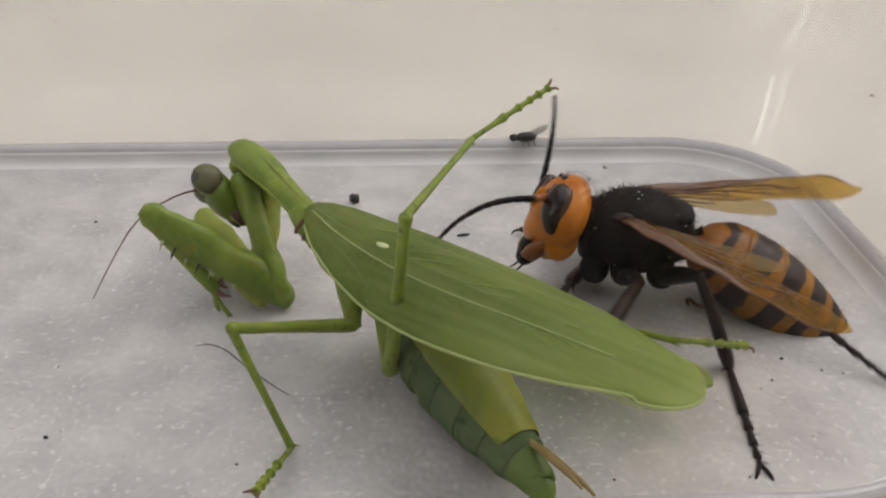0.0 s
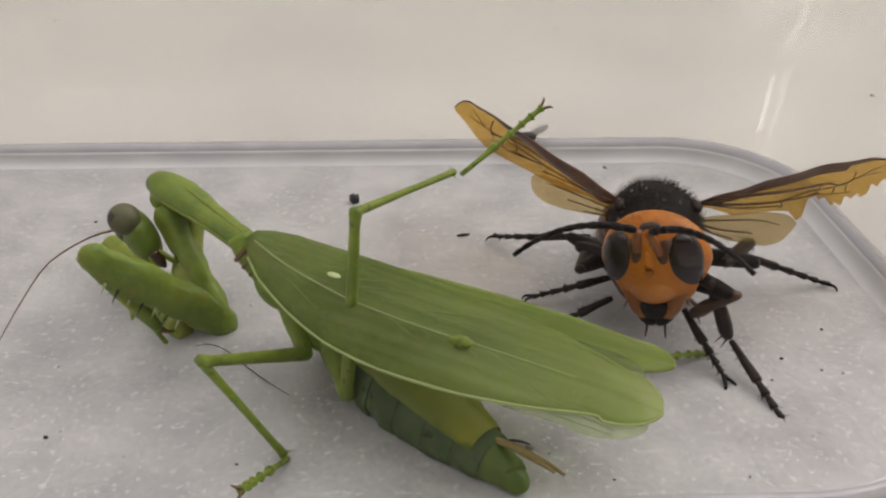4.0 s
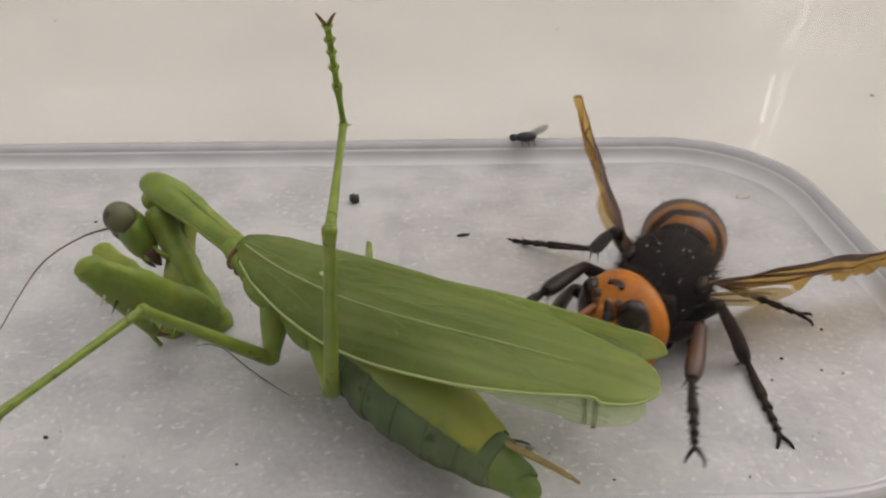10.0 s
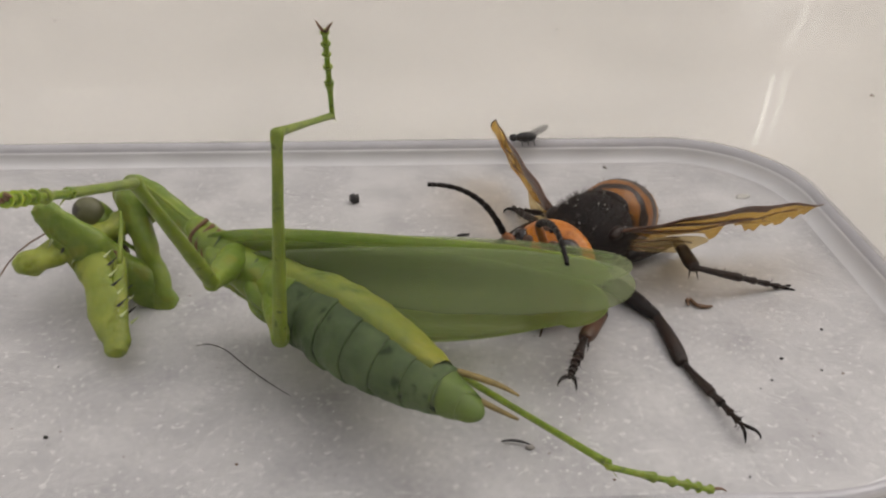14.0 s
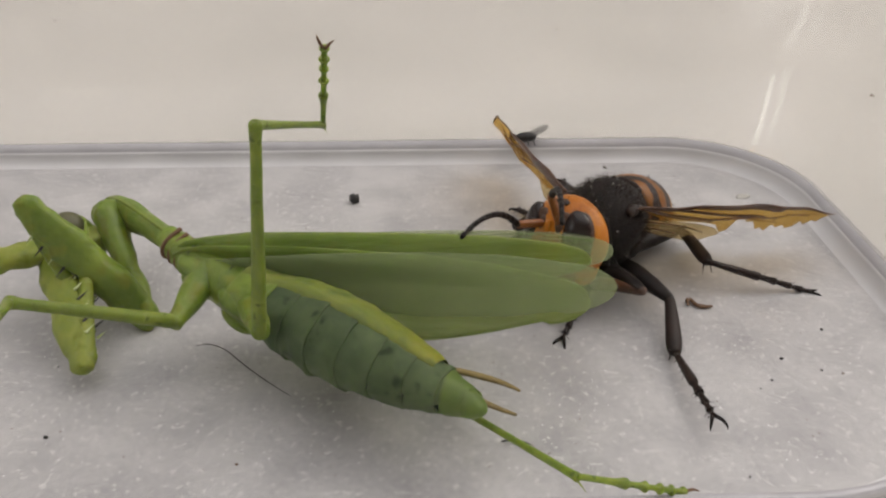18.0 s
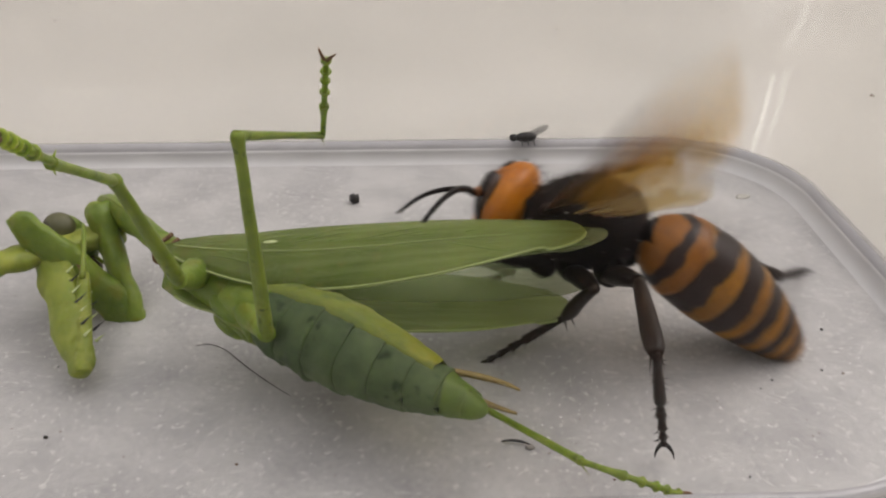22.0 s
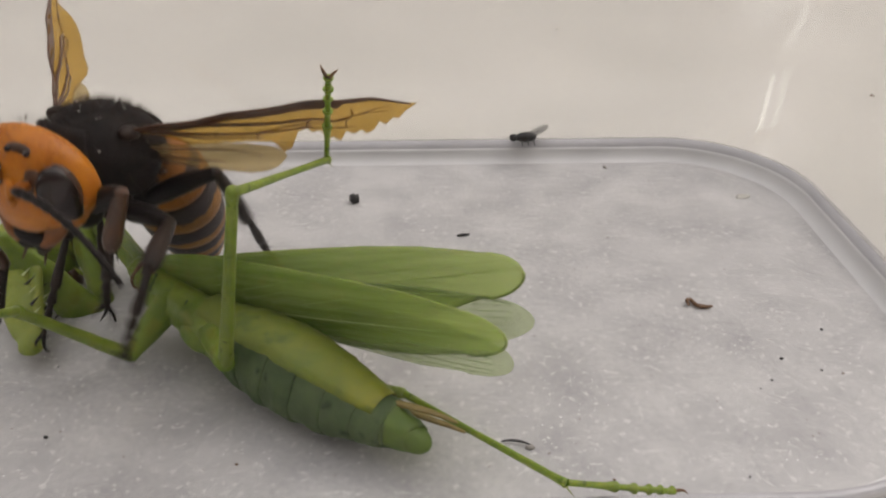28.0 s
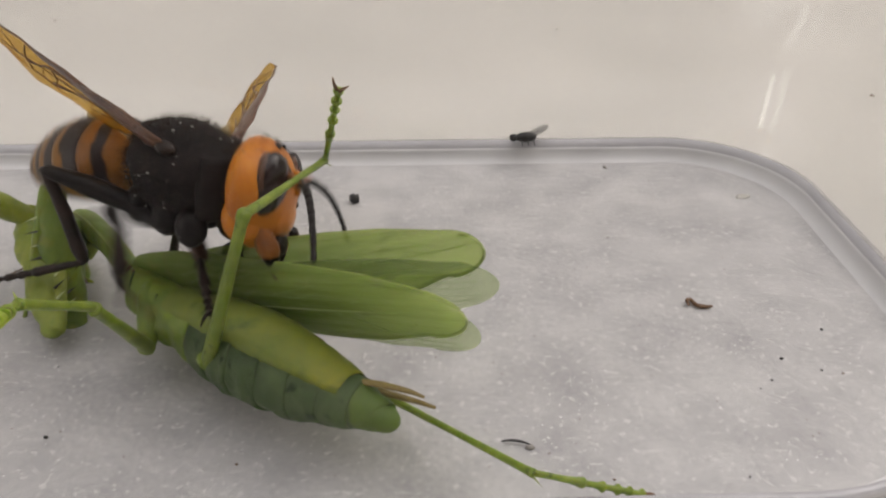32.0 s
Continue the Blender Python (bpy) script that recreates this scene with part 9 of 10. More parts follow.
    walk(mantis_parts["prothorax"], [mm(0,0,0,0,0,14,-37), mm(1,0,0,0,0,13,-39), mm(2,0,0,0,0,13,-36), mm(3,0,0,0,0,12,-32), mm(6,0,0,0,0,12,-27), mm(7,0,0,0,0,11,-30), mm(8,0,0,0,0,11,-31), mm(9,0,0,0,0,12,-34), mm(10,0,0,0,0,6,-35), mm(11,0,0,0,0,-1,-36), mm(12,0,0,0,0,-19,-30), mm(13,0,0,0,0,-34,-22), mm(14,0,0,0,0,-37,-23), mm(15.5,0,0,0,0,-40,-22), mm(17,0,0,0,0,-42,-19), mm(18,0,0,0,0,-40,-20), mm(19,0,0,0,0,-38,-17), mm(20,0,0,0,0,-41,-19), mm(21,0,0,0,0,-41,-17), mm(22,0,0,0,0,-41,-17), mm(23,0,0,0,0,-43,-23), mm(24,0,0,0,0,-43,-20), mm(25,0,0,0,0,-49,-23), mm(25.5,0,0,0,0,-48,-29), mm(28,0,0,0,0,-26,-1), mm(29,0,0,0,0,-18,-3), mm(30,0,0,0,0,-19,4), mm(31,0,0,0,0,-18,5), mm(32,0,0,0,0,-24,1)])
    walk(mantis_parts["thorax"], [mm(0,0,0,0,-55,19,169), mm(1,0,0,0,-56,22,170), mm(2,0,0,0,-56,25,170), mm(3,0,0,0,-58,29,171), mm(6,0,0,0,-59,35,172), mm(7,0,0,0,-59,38,174), mm(8,0,0,0,-51,12,155), mm(9,0,0,0,-50,11,155), mm(10,0,0,0,-44,10,152), mm(11,0,0,0,-40,14,154), mm(12,0,0,0,-14,26,172), mm(13,0,0,0,7,28,-176), mm(14,0,0,0,10,33,-176), mm(15.5,0,0,0,14,33,-172), mm(17,0,0,0,17,34,-169), mm(18,0,0,0,16,31,-169), mm(19,0,0,0,15,28,-168), mm(20,0,0,0,15,30,-170), mm(21,0,0,0,15,30,-168), mm(22,0,0,0,14,32,-168), mm(23,0,0,0,14,31,-172), mm(24,0,0,0,13,33,-171), mm(25,0,0,0,13,36,176), mm(25.5,0,0,0,11,40,179), mm(28,0,0,0,20,21,-161), mm(29,0,0,0,20,20,-161), mm(30,0,0,0,21,19,-164), mm(31,0,0,0,21,20,-168), mm(32,0,0,0,22,23,-169)])
    walk(mantis_parts["abdomen"], [mm(0,-11.7,2.2,-4.2,-44,-10,138), mm(1,-11.4,2.1,-4.8,-42,-10,140), mm(2,-11.2,2,-5.2,-44,-10,142), mm(3,-10.7,1.6,-6.1,-45,-10,147), mm(6,-9.9,1.3,-6.9,-45,-10,150), mm(7,-9.7,1.1,-7.5,-44,-12,148), mm(8,-11,5.2,-2.7,-46,-3,148), mm(9,-11,5.2,-2.3,-45,-4,147), mm(10,-10.8,5.6,-2.2,-43,-6,144), mm(11,-10.8,5.3,-3,-39,-2,146), mm(12,-11.1,2.3,-4.7,-23,17,154), mm(13,-11,.1,-5.7,-12,30,165), mm(14,-10.4,.2,-6.7,-15,34,162), mm(15.5,-10.3,-.5,-6.8,-11,34,169), mm(17,-10.1,-1.1,-7,-8,34,174), mm(18,-10.5,-1.2,-6.3,-7,28,176), mm(19,-10.9,-1.5,-5.8,-6,25,179), mm(20,-10.7,-.9,-6.1,-6,24,177), mm(21,-10.6,-1.3,-6.3,-8,25,178), mm(22,-10.5,-1.3,-6.5,-8,26,178), mm(23,-10.6,-.6,-6.4,-8,24,175), mm(24,-10.4,-.7,-6.8,-10,26,175), mm(25,-10,1.7,-7.3,-13,29,160), mm(25.5,-9.7,.2,-8.1,-9,24,178), mm(28,-11.2,-3.4,-4.3,11,14,-171), mm(29,-11.3,-3.4,-4.2,11,14,-172), mm(30,-11.6,-2.9,-3.9,9,13,-176), mm(31,-11.7,-2.1,-4,9,13,-173), mm(32,-11.5,-1.8,-4.8,11,10,-170)])
    walk(mantis_parts["head"], [mm(0,15.9,-6.5,-6.9,114,27,160), mm(1,15.8,-6.9,-6.6,114,27,157), mm(2,16,-6,-6.8,114,28,156), mm(3,16.6,-4.9,-6.4,113,29,155), mm(6,17.1,-4,-6.2,113,29,152), mm(7,16.9,-4.9,-5.9,113,28,148), mm(8,17,-5,-5.8,113,32,152), mm(9,17,-5.5,-6.2,115,31,153), mm(10,16.5,-6.6,-4.6,120,34,154), mm(11,16.6,-7.1,-2.9,127,38,159), mm(12,17.1,-6.9,1,176,41,-164), mm(13,17.3,-5.5,5.5,-147,28,-142), mm(14,17,-5.9,6.4,-141,30,-140), mm(15.5,16.7,-5.2,7.5,-135,27,-136), mm(17,16.4,-4.6,8.4,-129,25,-133), mm(18,16.7,-4.7,7.7,-132,23,-133), mm(19,17.2,-4,7,-134,22,-132), mm(20,16.8,-4.5,7.5,-134,23,-134), mm(21,17,-3.8,7.5,-134,24,-131), mm(22,16.9,-3.8,7.8,-133,25,-131), mm(23,16.9,-4.7,8,-133,25,-134), mm(24,16.6,-3.8,8.5,-133,27,-132), mm(25,14.8,-5.5,9.4,-133,29,-141), mm(25.5,15.7,-5.1,10.1,-131,33,-135), mm(28,18.5,1.5,2.8,-156,25,-123), mm(29,19.1,.6,-.1,-158,24,-123), mm(30,18.4,3.4,1,-159,23,-119), mm(31,18.2,3.1,1.1,-160,23,-120), mm(32,17.3,.4,2.6,-160,25,-121)])
    walk(mantis_parts["coxaL"], [mm(0,11.7,-6.9,-5.7,3,37,145), mm(1,11.6,-7.3,-5.4,4,36,145), mm(2,12,-6.6,-5.5,2,36,146), mm(3,12.5,-5.9,-5.1,-1,36,148), mm(6,13,-4.7,-5.2,-2,33,152), mm(7,12.8,-5.5,-4.9,-1,32,149), mm(8,12.7,-5.7,-4.9,-1,37,149), mm(9,12.3,-6.3,-5.3,0,37,146), mm(10,12.6,-6.8,-3.7,10,38,152), mm(11,12.7,-7.3,-2,15,44,154), mm(12,13.3,-5.8,2.6,70,51,-160), mm(13,12.9,-3.4,6.3,110,37,-130), mm(14,12.5,-3.5,7.1,115,39,-126), mm(15.5,12.3,-3.2,7.5,121,33,-122), mm(17,12.1,-2.6,8.1,113,42,-135), mm(18,12.3,-2.7,7.7,110,42,-136), mm(19,12.7,-2.3,7.1,108,40,-135), mm(20,12.3,-2.4,7.8,123,31,-118), mm(21,12.4,-2,7.8,123,32,-117), mm(22,12.3,-2.1,8,124,33,-116), mm(23,11.8,-3.3,8.3,126,34,-118), mm(24,11.9,-2.6,8.3,125,36,-115), mm(25,10.8,-2.9,9.6,130,40,-120), mm(25.5,10.7,-4.2,9.3,111,57,-135), mm(28,14,1.3,4.5,99,39,-113), mm(29,14.5,.8,2.3,94,34,-114), mm(30,14.3,2.7,2.6,71,34,-142), mm(31,14.3,2.8,2.4,68,33,-146), mm(32,14.1,2,4,67,56,-132)])
    walk(mantis_parts["femurL"], [mm(0,2.8,-.7,-13.8,37,-27,14), mm(1,2.7,-.9,-13.3,34,-31,17), mm(2,2.9,-.4,-13.4,30,-36,21), mm(3,3.3,0,-13,25,-41,26), mm(6,3,.6,-12.7,22,-39,32), mm(7,2.9,.3,-12,27,-34,25), mm(8,3.5,-.1,-13,19,-40,38), mm(9,3.3,-.2,-13.4,22,-38,32), mm(10,3.2,-1.8,-12,10,-38,40), mm(11,3.9,-3.1,-11.4,2,-37,43), mm(12,5.4,-8.8,-7.9,-24,-15,52), mm(13,6,-11.7,-1.9,-46,2,45), mm(14,6.3,-12.1,-1.3,-53,-6,41), mm(15.5,6.2,-12.7,.2,-60,-6,46), mm(17,5,-9.7,-1,-66,-4,48), mm(18,5.1,-9.6,-1.4,-64,-3,49), mm(19,5.4,-9.6,-1.5,-61,0,50), mm(20,6.8,-12.6,.8,-62,-2,48), mm(21,7.2,-12.3,.6,-62,-3,51), mm(22,7.3,-12.3,.6,-62,-4,52), mm(23,6.5,-13.1,.7,-61,-4,48), mm(24,7.2,-12.5,.4,-63,-8,52), mm(25,5.7,-11.9,.9,-65,-7,46), mm(25.5,5.5,-9.3,-2.1,-68,-7,54), mm(28,9.9,-8.4,-4,-44,-3,74), mm(29,10,-9.4,-5.2,-39,-2,66), mm(30,5.4,-4.1,-5,-49,10,108), mm(31,4.9,-3.6,-4.9,-52,10,110), mm(32,9.1,-3.7,-7.2,-57,-41,89)])
    walk(mantis_parts["tibiaL"], [mm(0,17.5,2.8,-6,-44,41,180), mm(1,16.6,3.2,-4.4,-42,45,-177), mm(2,15.7,4.6,-3.4,-39,51,-172), mm(3,14.8,5.6,-2,-35,56,-167), mm(6,14.2,7.6,-1.9,-30,55,-159), mm(7,15.6,6.4,-2.6,-35,49,-167), mm(8,13.7,7.9,-2,-26,57,-152), mm(9,14.6,6.9,-2.8,-30,54,-159), mm(10,13.4,6.8,-1.5,-13,56,-145), mm(11,13.9,6.1,-1.1,-3,55,-138), mm(12,15.5,4.1,-3.6,27,31,-120), mm(13,18,.4,-2.4,47,11,-122), mm(14,19,-1,.5,56,17,-124), mm(15.5,18,-.6,1.9,63,14,-119), mm(17,16.3,3,.2,68,11,-116), mm(18,16.1,3.3,-.6,66,10,-115), mm(19,16.4,3.3,-1.5,62,9,-115), mm(20,18.1,.1,1.3,63,10,-116), mm(21,17.9,.9,1.5,64,11,-113), mm(22,17.9,1,1.9,64,12,-113), mm(23,17.8,-.5,2,64,12,-116), mm(24,17.6,.7,2.7,67,15,-112), mm(25,17.5,.1,3,68,14,-118), mm(25.5,15.4,4.3,0,71,13,-109), mm(28,14.5,7.9,-3.2,46,15,-93), mm(29,17,6,-4.5,41,16,-103), mm(30,.4,11.9,-7.9,48,2,-59), mm(31,-1,12.1,-7.9,51,1,-56), mm(32,9.3,9.2,3.8,72,48,-69)])
    walk(mantis_parts["coxaR"], [mm(0,9.7,-9.5,-5.7,-29,41,117), mm(1,9.6,-9.8,-5.4,-32,40,114), mm(2,10.1,-9.2,-5.5,-34,40,115), mm(3,10.8,-8.6,-5.1,-41,40,112), mm(6,11.5,-7.6,-5.2,-48,39,109), mm(7,11.2,-8.3,-4.9,-50,39,105), mm(8,11.1,-8.4,-4.9,-51,40,103), mm(9,10.5,-8.9,-5.3,-47,40,103), mm(10,10.7,-9.5,-3.7,-44,46,107), mm(11,10.8,-9.9,-2,-38,53,112), mm(12,11.7,-8.6,2.6,-133,51,20), mm(13,11.7,-6.4,6.3,-159,60,3), mm(14,11.2,-6.5,7.1,-159,51,4), mm(15.5,11.1,-6.1,7.5,-157,46,9), mm(17,11,-5.6,8.1,-159,43,9), mm(18,11.2,-5.7,7.7,-156,48,13), mm(19,11.8,-5.3,7.1,-154,52,16), mm(20,11.3,-5.5,7.8,-157,52,12), mm(21,11.4,-5.1,7.8,-156,51,15), mm(22,11.3,-5.1,8,-155,49,17), mm(23,10.5,-6.2,8.3,-153,46,15), mm(24,10.8,-5.6,8.3,-157,36,13), mm(25,9.6,-5.8,9.6,-175,16,-16), mm(25.5,9.1,-7,9.3,-155,13,7), mm(28,13.9,-1.9,4.5,-133,31,52), mm(29,14.4,-2.4,2.3,-114,33,69), mm(30,14.5,-.5,2.6,-125,10,46), mm(31,14.6,-.4,2.4,-121,7,48), mm(32,14.2,-1.2,4,-119,12,71)])
    walk(mantis_parts["femurR"], [mm(0,5.2,-.3,-14.5,46,9,-36), mm(1,5.5,-.4,-14.1,46,8,-37), mm(2,5.8,.2,-14.2,46,5,-33), mm(3,6.9,1,-13.8,46,4,-32), mm(6,8,2.3,-13.7,44,6,-32), mm(7,8.4,1.9,-13.4,45,2,-34), mm(8,8.8,1.7,-13.6,47,2,-36), mm(9,8.1,1.2,-13.9,46,3,-37), mm(10,7.9,-.5,-13.4,39,2,-36), mm(11,7.7,-2.3,-12.8,35,-1,-37), mm(12,15.1,-7.4,-1.9,158,39,146), mm(13,14.9,-6.2,.8,-159,52,177), mm(14,15.4,-6.2,2,-152,56,-178), mm(15.5,15.8,-5.4,2.6,-140,56,-167), mm(17,16.1,-4.8,3.2,-129,56,-157), mm(18,16,-4.6,2.3,-132,53,-159), mm(19,15.9,-4.1,1.5,-134,51,-159), mm(20,15.5,-4.5,2.3,-134,52,-161), mm(21,15.8,-3.9,2.3,-135,53,-159), mm(22,15.7,-3.8,2.6,-136,54,-159), mm(23,15.5,-4.9,3,-137,54,-164), mm(24,16,-4.4,4.4,-137,56,-162), mm(25,16.6,-7.9,7.5,-138,57,-173), mm(25.5,17.5,-5.9,7.4,-140,61,-169), mm(28,19.1,4.7,-.6,-161,41,-163), mm(29,17.3,5.3,-3,-161,39,-162), mm(30,20.4,5.7,1.2,-163,37,-160), mm(31,20,5.7,1.4,-163,37,-159), mm(32,16.5,5.5,2.4,-163,42,-156)])
    walk(mantis_parts["tibiaR"], [mm(0,18.7,-10.2,-17.3,-46,1,133), mm(1,19,-10.4,-16.5,-46,2,133), mm(2,20,-9,-15.7,-46,5,136), mm(3,21.4,-7.9,-14.9,-47,6,138), mm(6,22.3,-6.7,-15.5,-44,5,138), mm(7,22.5,-7.7,-13.9,-45,9,135), mm(8,22.5,-8.4,-14.1,-48,8,133), mm(9,21.8,-9,-14.9,-46,7,133), mm(10,21.7,-10.5,-13.8,-40,10,135), mm(11,21.2,-12.6,-12.4,-36,13,134), mm(12,4.2,0,-12.7,-152,-53,-43), mm(13,4.3,-5.7,-12.5,148,-65,10), mm(14,6,-6.5,-12.2,134,-68,21), mm(15.5,6.6,-7.5,-11.5,120,-66,36), mm(17,7.4,-8.5,-10.9,106,-63,49), mm(18,6.5,-8.2,-11.4,112,-61,44), mm(19,5.9,-7.9,-11.7,117,-60,42), mm(20,5.7,-7.9,-11.2,116,-61,41), mm(21,6.2,-7.5,-11.3,116,-62,43), mm(22,6.5,-7.3,-11.3,116,-63,44), mm(23,5.9,-7.7,-10.8,118,-63,39), mm(24,6.9,-7.4,-9.6,116,-65,42), mm(25,7.4,-9,-6.7,116,-66,32), mm(25.5,9.5,-7.4,-7.6,113,-70,40), mm(28,6.9,.9,-11.8,154,-55,25), mm(29,4.7,1.3,-13.7,155,-53,26), mm(30,7.6,1,-9,158,-51,27), mm(31,7.2,.9,-8.8,158,-51,28), mm(32,4.9,.4,-8.9,157,-56,32)])
    walk(mantis_parts["hfemL"], [mm(0,-13.3,9.8,-4.8,-111,-82,35), mm(1,-13.3,9.6,-5.2,-60,-78,-17), mm(2,-13.2,9.5,-5.4,-45,-77,-34), mm(3,-13.4,9,-5.4,-37,-79,-43), mm(6,-13.6,8.4,-6.5,-39,-77,-43), mm(7,-13.3,8.1,-6,-60,-77,-23), mm(8,-13.3,12.3,-1.7,-50,-83,-32), mm(9,-11.1,13.1,-1.8,-170,-86,83), mm(10,-12.5,13,-2,-153,-77,68), mm(11,-13.3,12.3,-2.7,-157,-74,73), mm(12,-13.9,7.8,-8.7,-167,-40,87), mm(13,-12.3,2.7,-12.7,-173,-16,89), mm(14,-11.4,2.6,-13.7,-177,-18,87), mm(15.5,-11.5,2.3,-13.5,-179,-9,90), mm(17,-11.2,2,-13.6,178,0,91), mm(18,-12,1.5,-13.1,-179,-3,92), mm(19,-13.3,.8,-12.3,-174,-2,90), mm(20,-13.3,1.9,-12.2,-175,1,89), mm(21,-13.4,1.4,-12.3,-175,0,91), mm(22,-13.2,1.5,-12.5,-176,0,91), mm(23,-12.8,2.6,-12.5,-177,-1,90), mm(24,-13.5,2.2,-12.4,-175,1,87), mm(25,-11.6,3.5,-14,179,-5,83), mm(25.5,-12.1,2.9,-14.2,-180,-4,82), mm(28,-15.9,-.4,-9,-173,-15,117), mm(29,-16.1,-2.2,-9.3,-179,-12,125), mm(30,-16.8,-.6,-8.2,179,-18,132), mm(31,-17.2,-.5,-8,179,-16,133), mm(32,-17,-1,-8.8,178,-14,131)])
    walk(mantis_parts["htibL"], [mm(0,-11,11.4,14.5,12,7,-93), mm(1,-9.4,8.4,13.9,27,15,-105), mm(2,-9.6,7,13.6,32,15,-109), mm(3,-10.8,6.6,13.8,33,14,-109), mm(6,-10.4,5.4,12.5,35,12,-115), mm(7,-9.3,6.4,13,34,11,-118), mm(8,-11.2,11,17.7,25,13,-103), mm(9,-11,14.3,17.6,-15,5,-76), mm(10,-10.9,17,17,-16,0,-78), mm(11,-11.7,17.5,16,-11,-2,-82), mm(12,-13.1,22.8,3.7,-7,-33,-80), mm(13,-12,21.5,-7.2,8,-60,-87), mm(14,-10.4,21.1,-7.6,25,-59,-98), mm(15.5,-11.5,21.6,-10.6,39,-62,-103), mm(17,-11.6,21.5,-13.6,54,-64,-110), mm(18,-12.7,21,-12.2,49,-64,-103), mm(19,-13.3,20.3,-11.7,55,-65,-104), mm(20,-13.1,21.4,-12.5,54,-64,-105), mm(21,-13.6,20.9,-12.4,66,-61,-107), mm(22,-13.4,21,-12.4,69,-60,-108), mm(23,-12.7,22.1,-12.2,68,-59,-109), mm(24,-12.5,21.7,-12.8,79,-59,-118), mm(25,-9.1,22.8,-12.3,75,-60,-129), mm(25.5,-9.3,22.1,-12.9,79,-57,-132), mm(28,-24.6,16.3,-4,36,-55,-73), mm(29,-27.1,13.4,-5.2,10,-58,-59), mm(30,-29.3,13.1,-2.3,12,-52,-54), mm(31,-29.8,13.3,-2.6,12,-52,-54), mm(32,-29.5,13.2,-4,10,-57,-55)])
    walk(mantis_parts["htarL"], [mm(0,-11.7,-4.5,12.5,26,-16,-116), mm(1,-13.4,-6.5,9.8,22,-27,-114), mm(2,-14.5,-7.6,9.5,24,-25,-117), mm(3,-16,-8.1,10,27,-27,-121), mm(6,-17.2,-8.7,9.3,30,-34,-129), mm(7,-16.7,-7.4,9.9,24,-29,-122), mm(8,-14.6,-4.2,14,17,-21,-106), mm(9,-7.2,-1.2,16.4,-155,-74,74), mm(10,-7.6,1.4,17,-148,-65,70), mm(11,-9.5,1.6,16.6,-153,-61,75), mm(12,-10.8,9.6,12.5,-168,-23,90), mm(13,-11.5,13.5,6.6,-171,11,91), mm(14,-11.6,12.9,6.2,-177,11,89), mm(15.5,-13.2,14.1,3.5,178,20,93), mm(17,-14,15,.8,172,29,95), mm(18,-14.3,14.1,2.2,175,26,98), mm(19,-14.9,13.8,2.8,176,27,102), mm(20,-15,14.6,1.8,173,25,101), mm(21,-15.8,13.6,1.6,174,24,101), mm(22,-16,13.4,1.5,171,25,102), mm(23,-15.4,14.3,1.5,171,23,100), mm(24,-16.5,14.4,.9,169,26,100), mm(25,-14.3,16.5,1.5,168,22,91), mm(25.5,-15.2,15.7,.5,167,20,91), mm(28,-21.8,7.7,9.2,-173,3,119), mm(29,-22.6,6.1,8.3,-174,-2,122), mm(30,-23.5,5.2,10.3,-178,-7,130), mm(31,-24,5.4,10,-178,-9,130), mm(32,-24.5,6,9.4,177,4,131)])
    walk(mantis_parts["mcoxL"], [mm(0,-4.2,1.1,-1.2,23,38,128), mm(1,-4.1,1.1,-1.4,25,37,128), mm(2,-4.1,1.1,-1.6,26,36,130), mm(3,-3.9,1,-1.9,28,36,133), mm(6,-3.7,.9,-2.2,29,35,132), mm(7,-3.5,.8,-2.4,37,50,139), mm(8,-4,2.3,-.6,35,60,140), mm(9,-4,2.3,-.5,28,38,129), mm(10,-3.9,2.5,-.5,14,49,108), mm(11,-3.9,2.4,-.9,-2,69,90), mm(12,-4.1,1.1,-2,3,65,99), mm(13,-4,.1,-2.5,86,87,-179), mm(14,-3.8,.1,-2.8,0,62,91), mm(15.5,-3.7,-.2,-2.9,-67,78,37), mm(17,-3.7,-.4,-2.9,-134,78,-33), mm(18,-3.8,-.5,-2.7,-152,78,-51), mm(19,-3.9,-.6,-2.5,-167,85,-67), mm(20,-3.9,-.4,-2.6,-43,85,57), mm(21,-3.8,-.5,-2.7,10,75,103), mm(22,-3.8,-.5,-2.7,21,56,99), mm(23,-3.8,-.2,-2.7,17,84,108), mm(24,-3.7,-.2,-2.9,-161,71,-61), mm(25,-3.6,.6,-3,-153,77,-64), mm(25.5,-3.4,.4,-3.3,-154,53,-60), mm(28,-4.2,-1,-1.9,-156,72,-29), mm(29,-4.2,-1.1,-1.8,178,72,-56), mm(30,-4.4,-.9,-1.7,38,69,159), mm(31,-4.4,-.6,-1.8,43,67,161), mm(32,-4.3,-.5,-2.1,79,58,-176)])
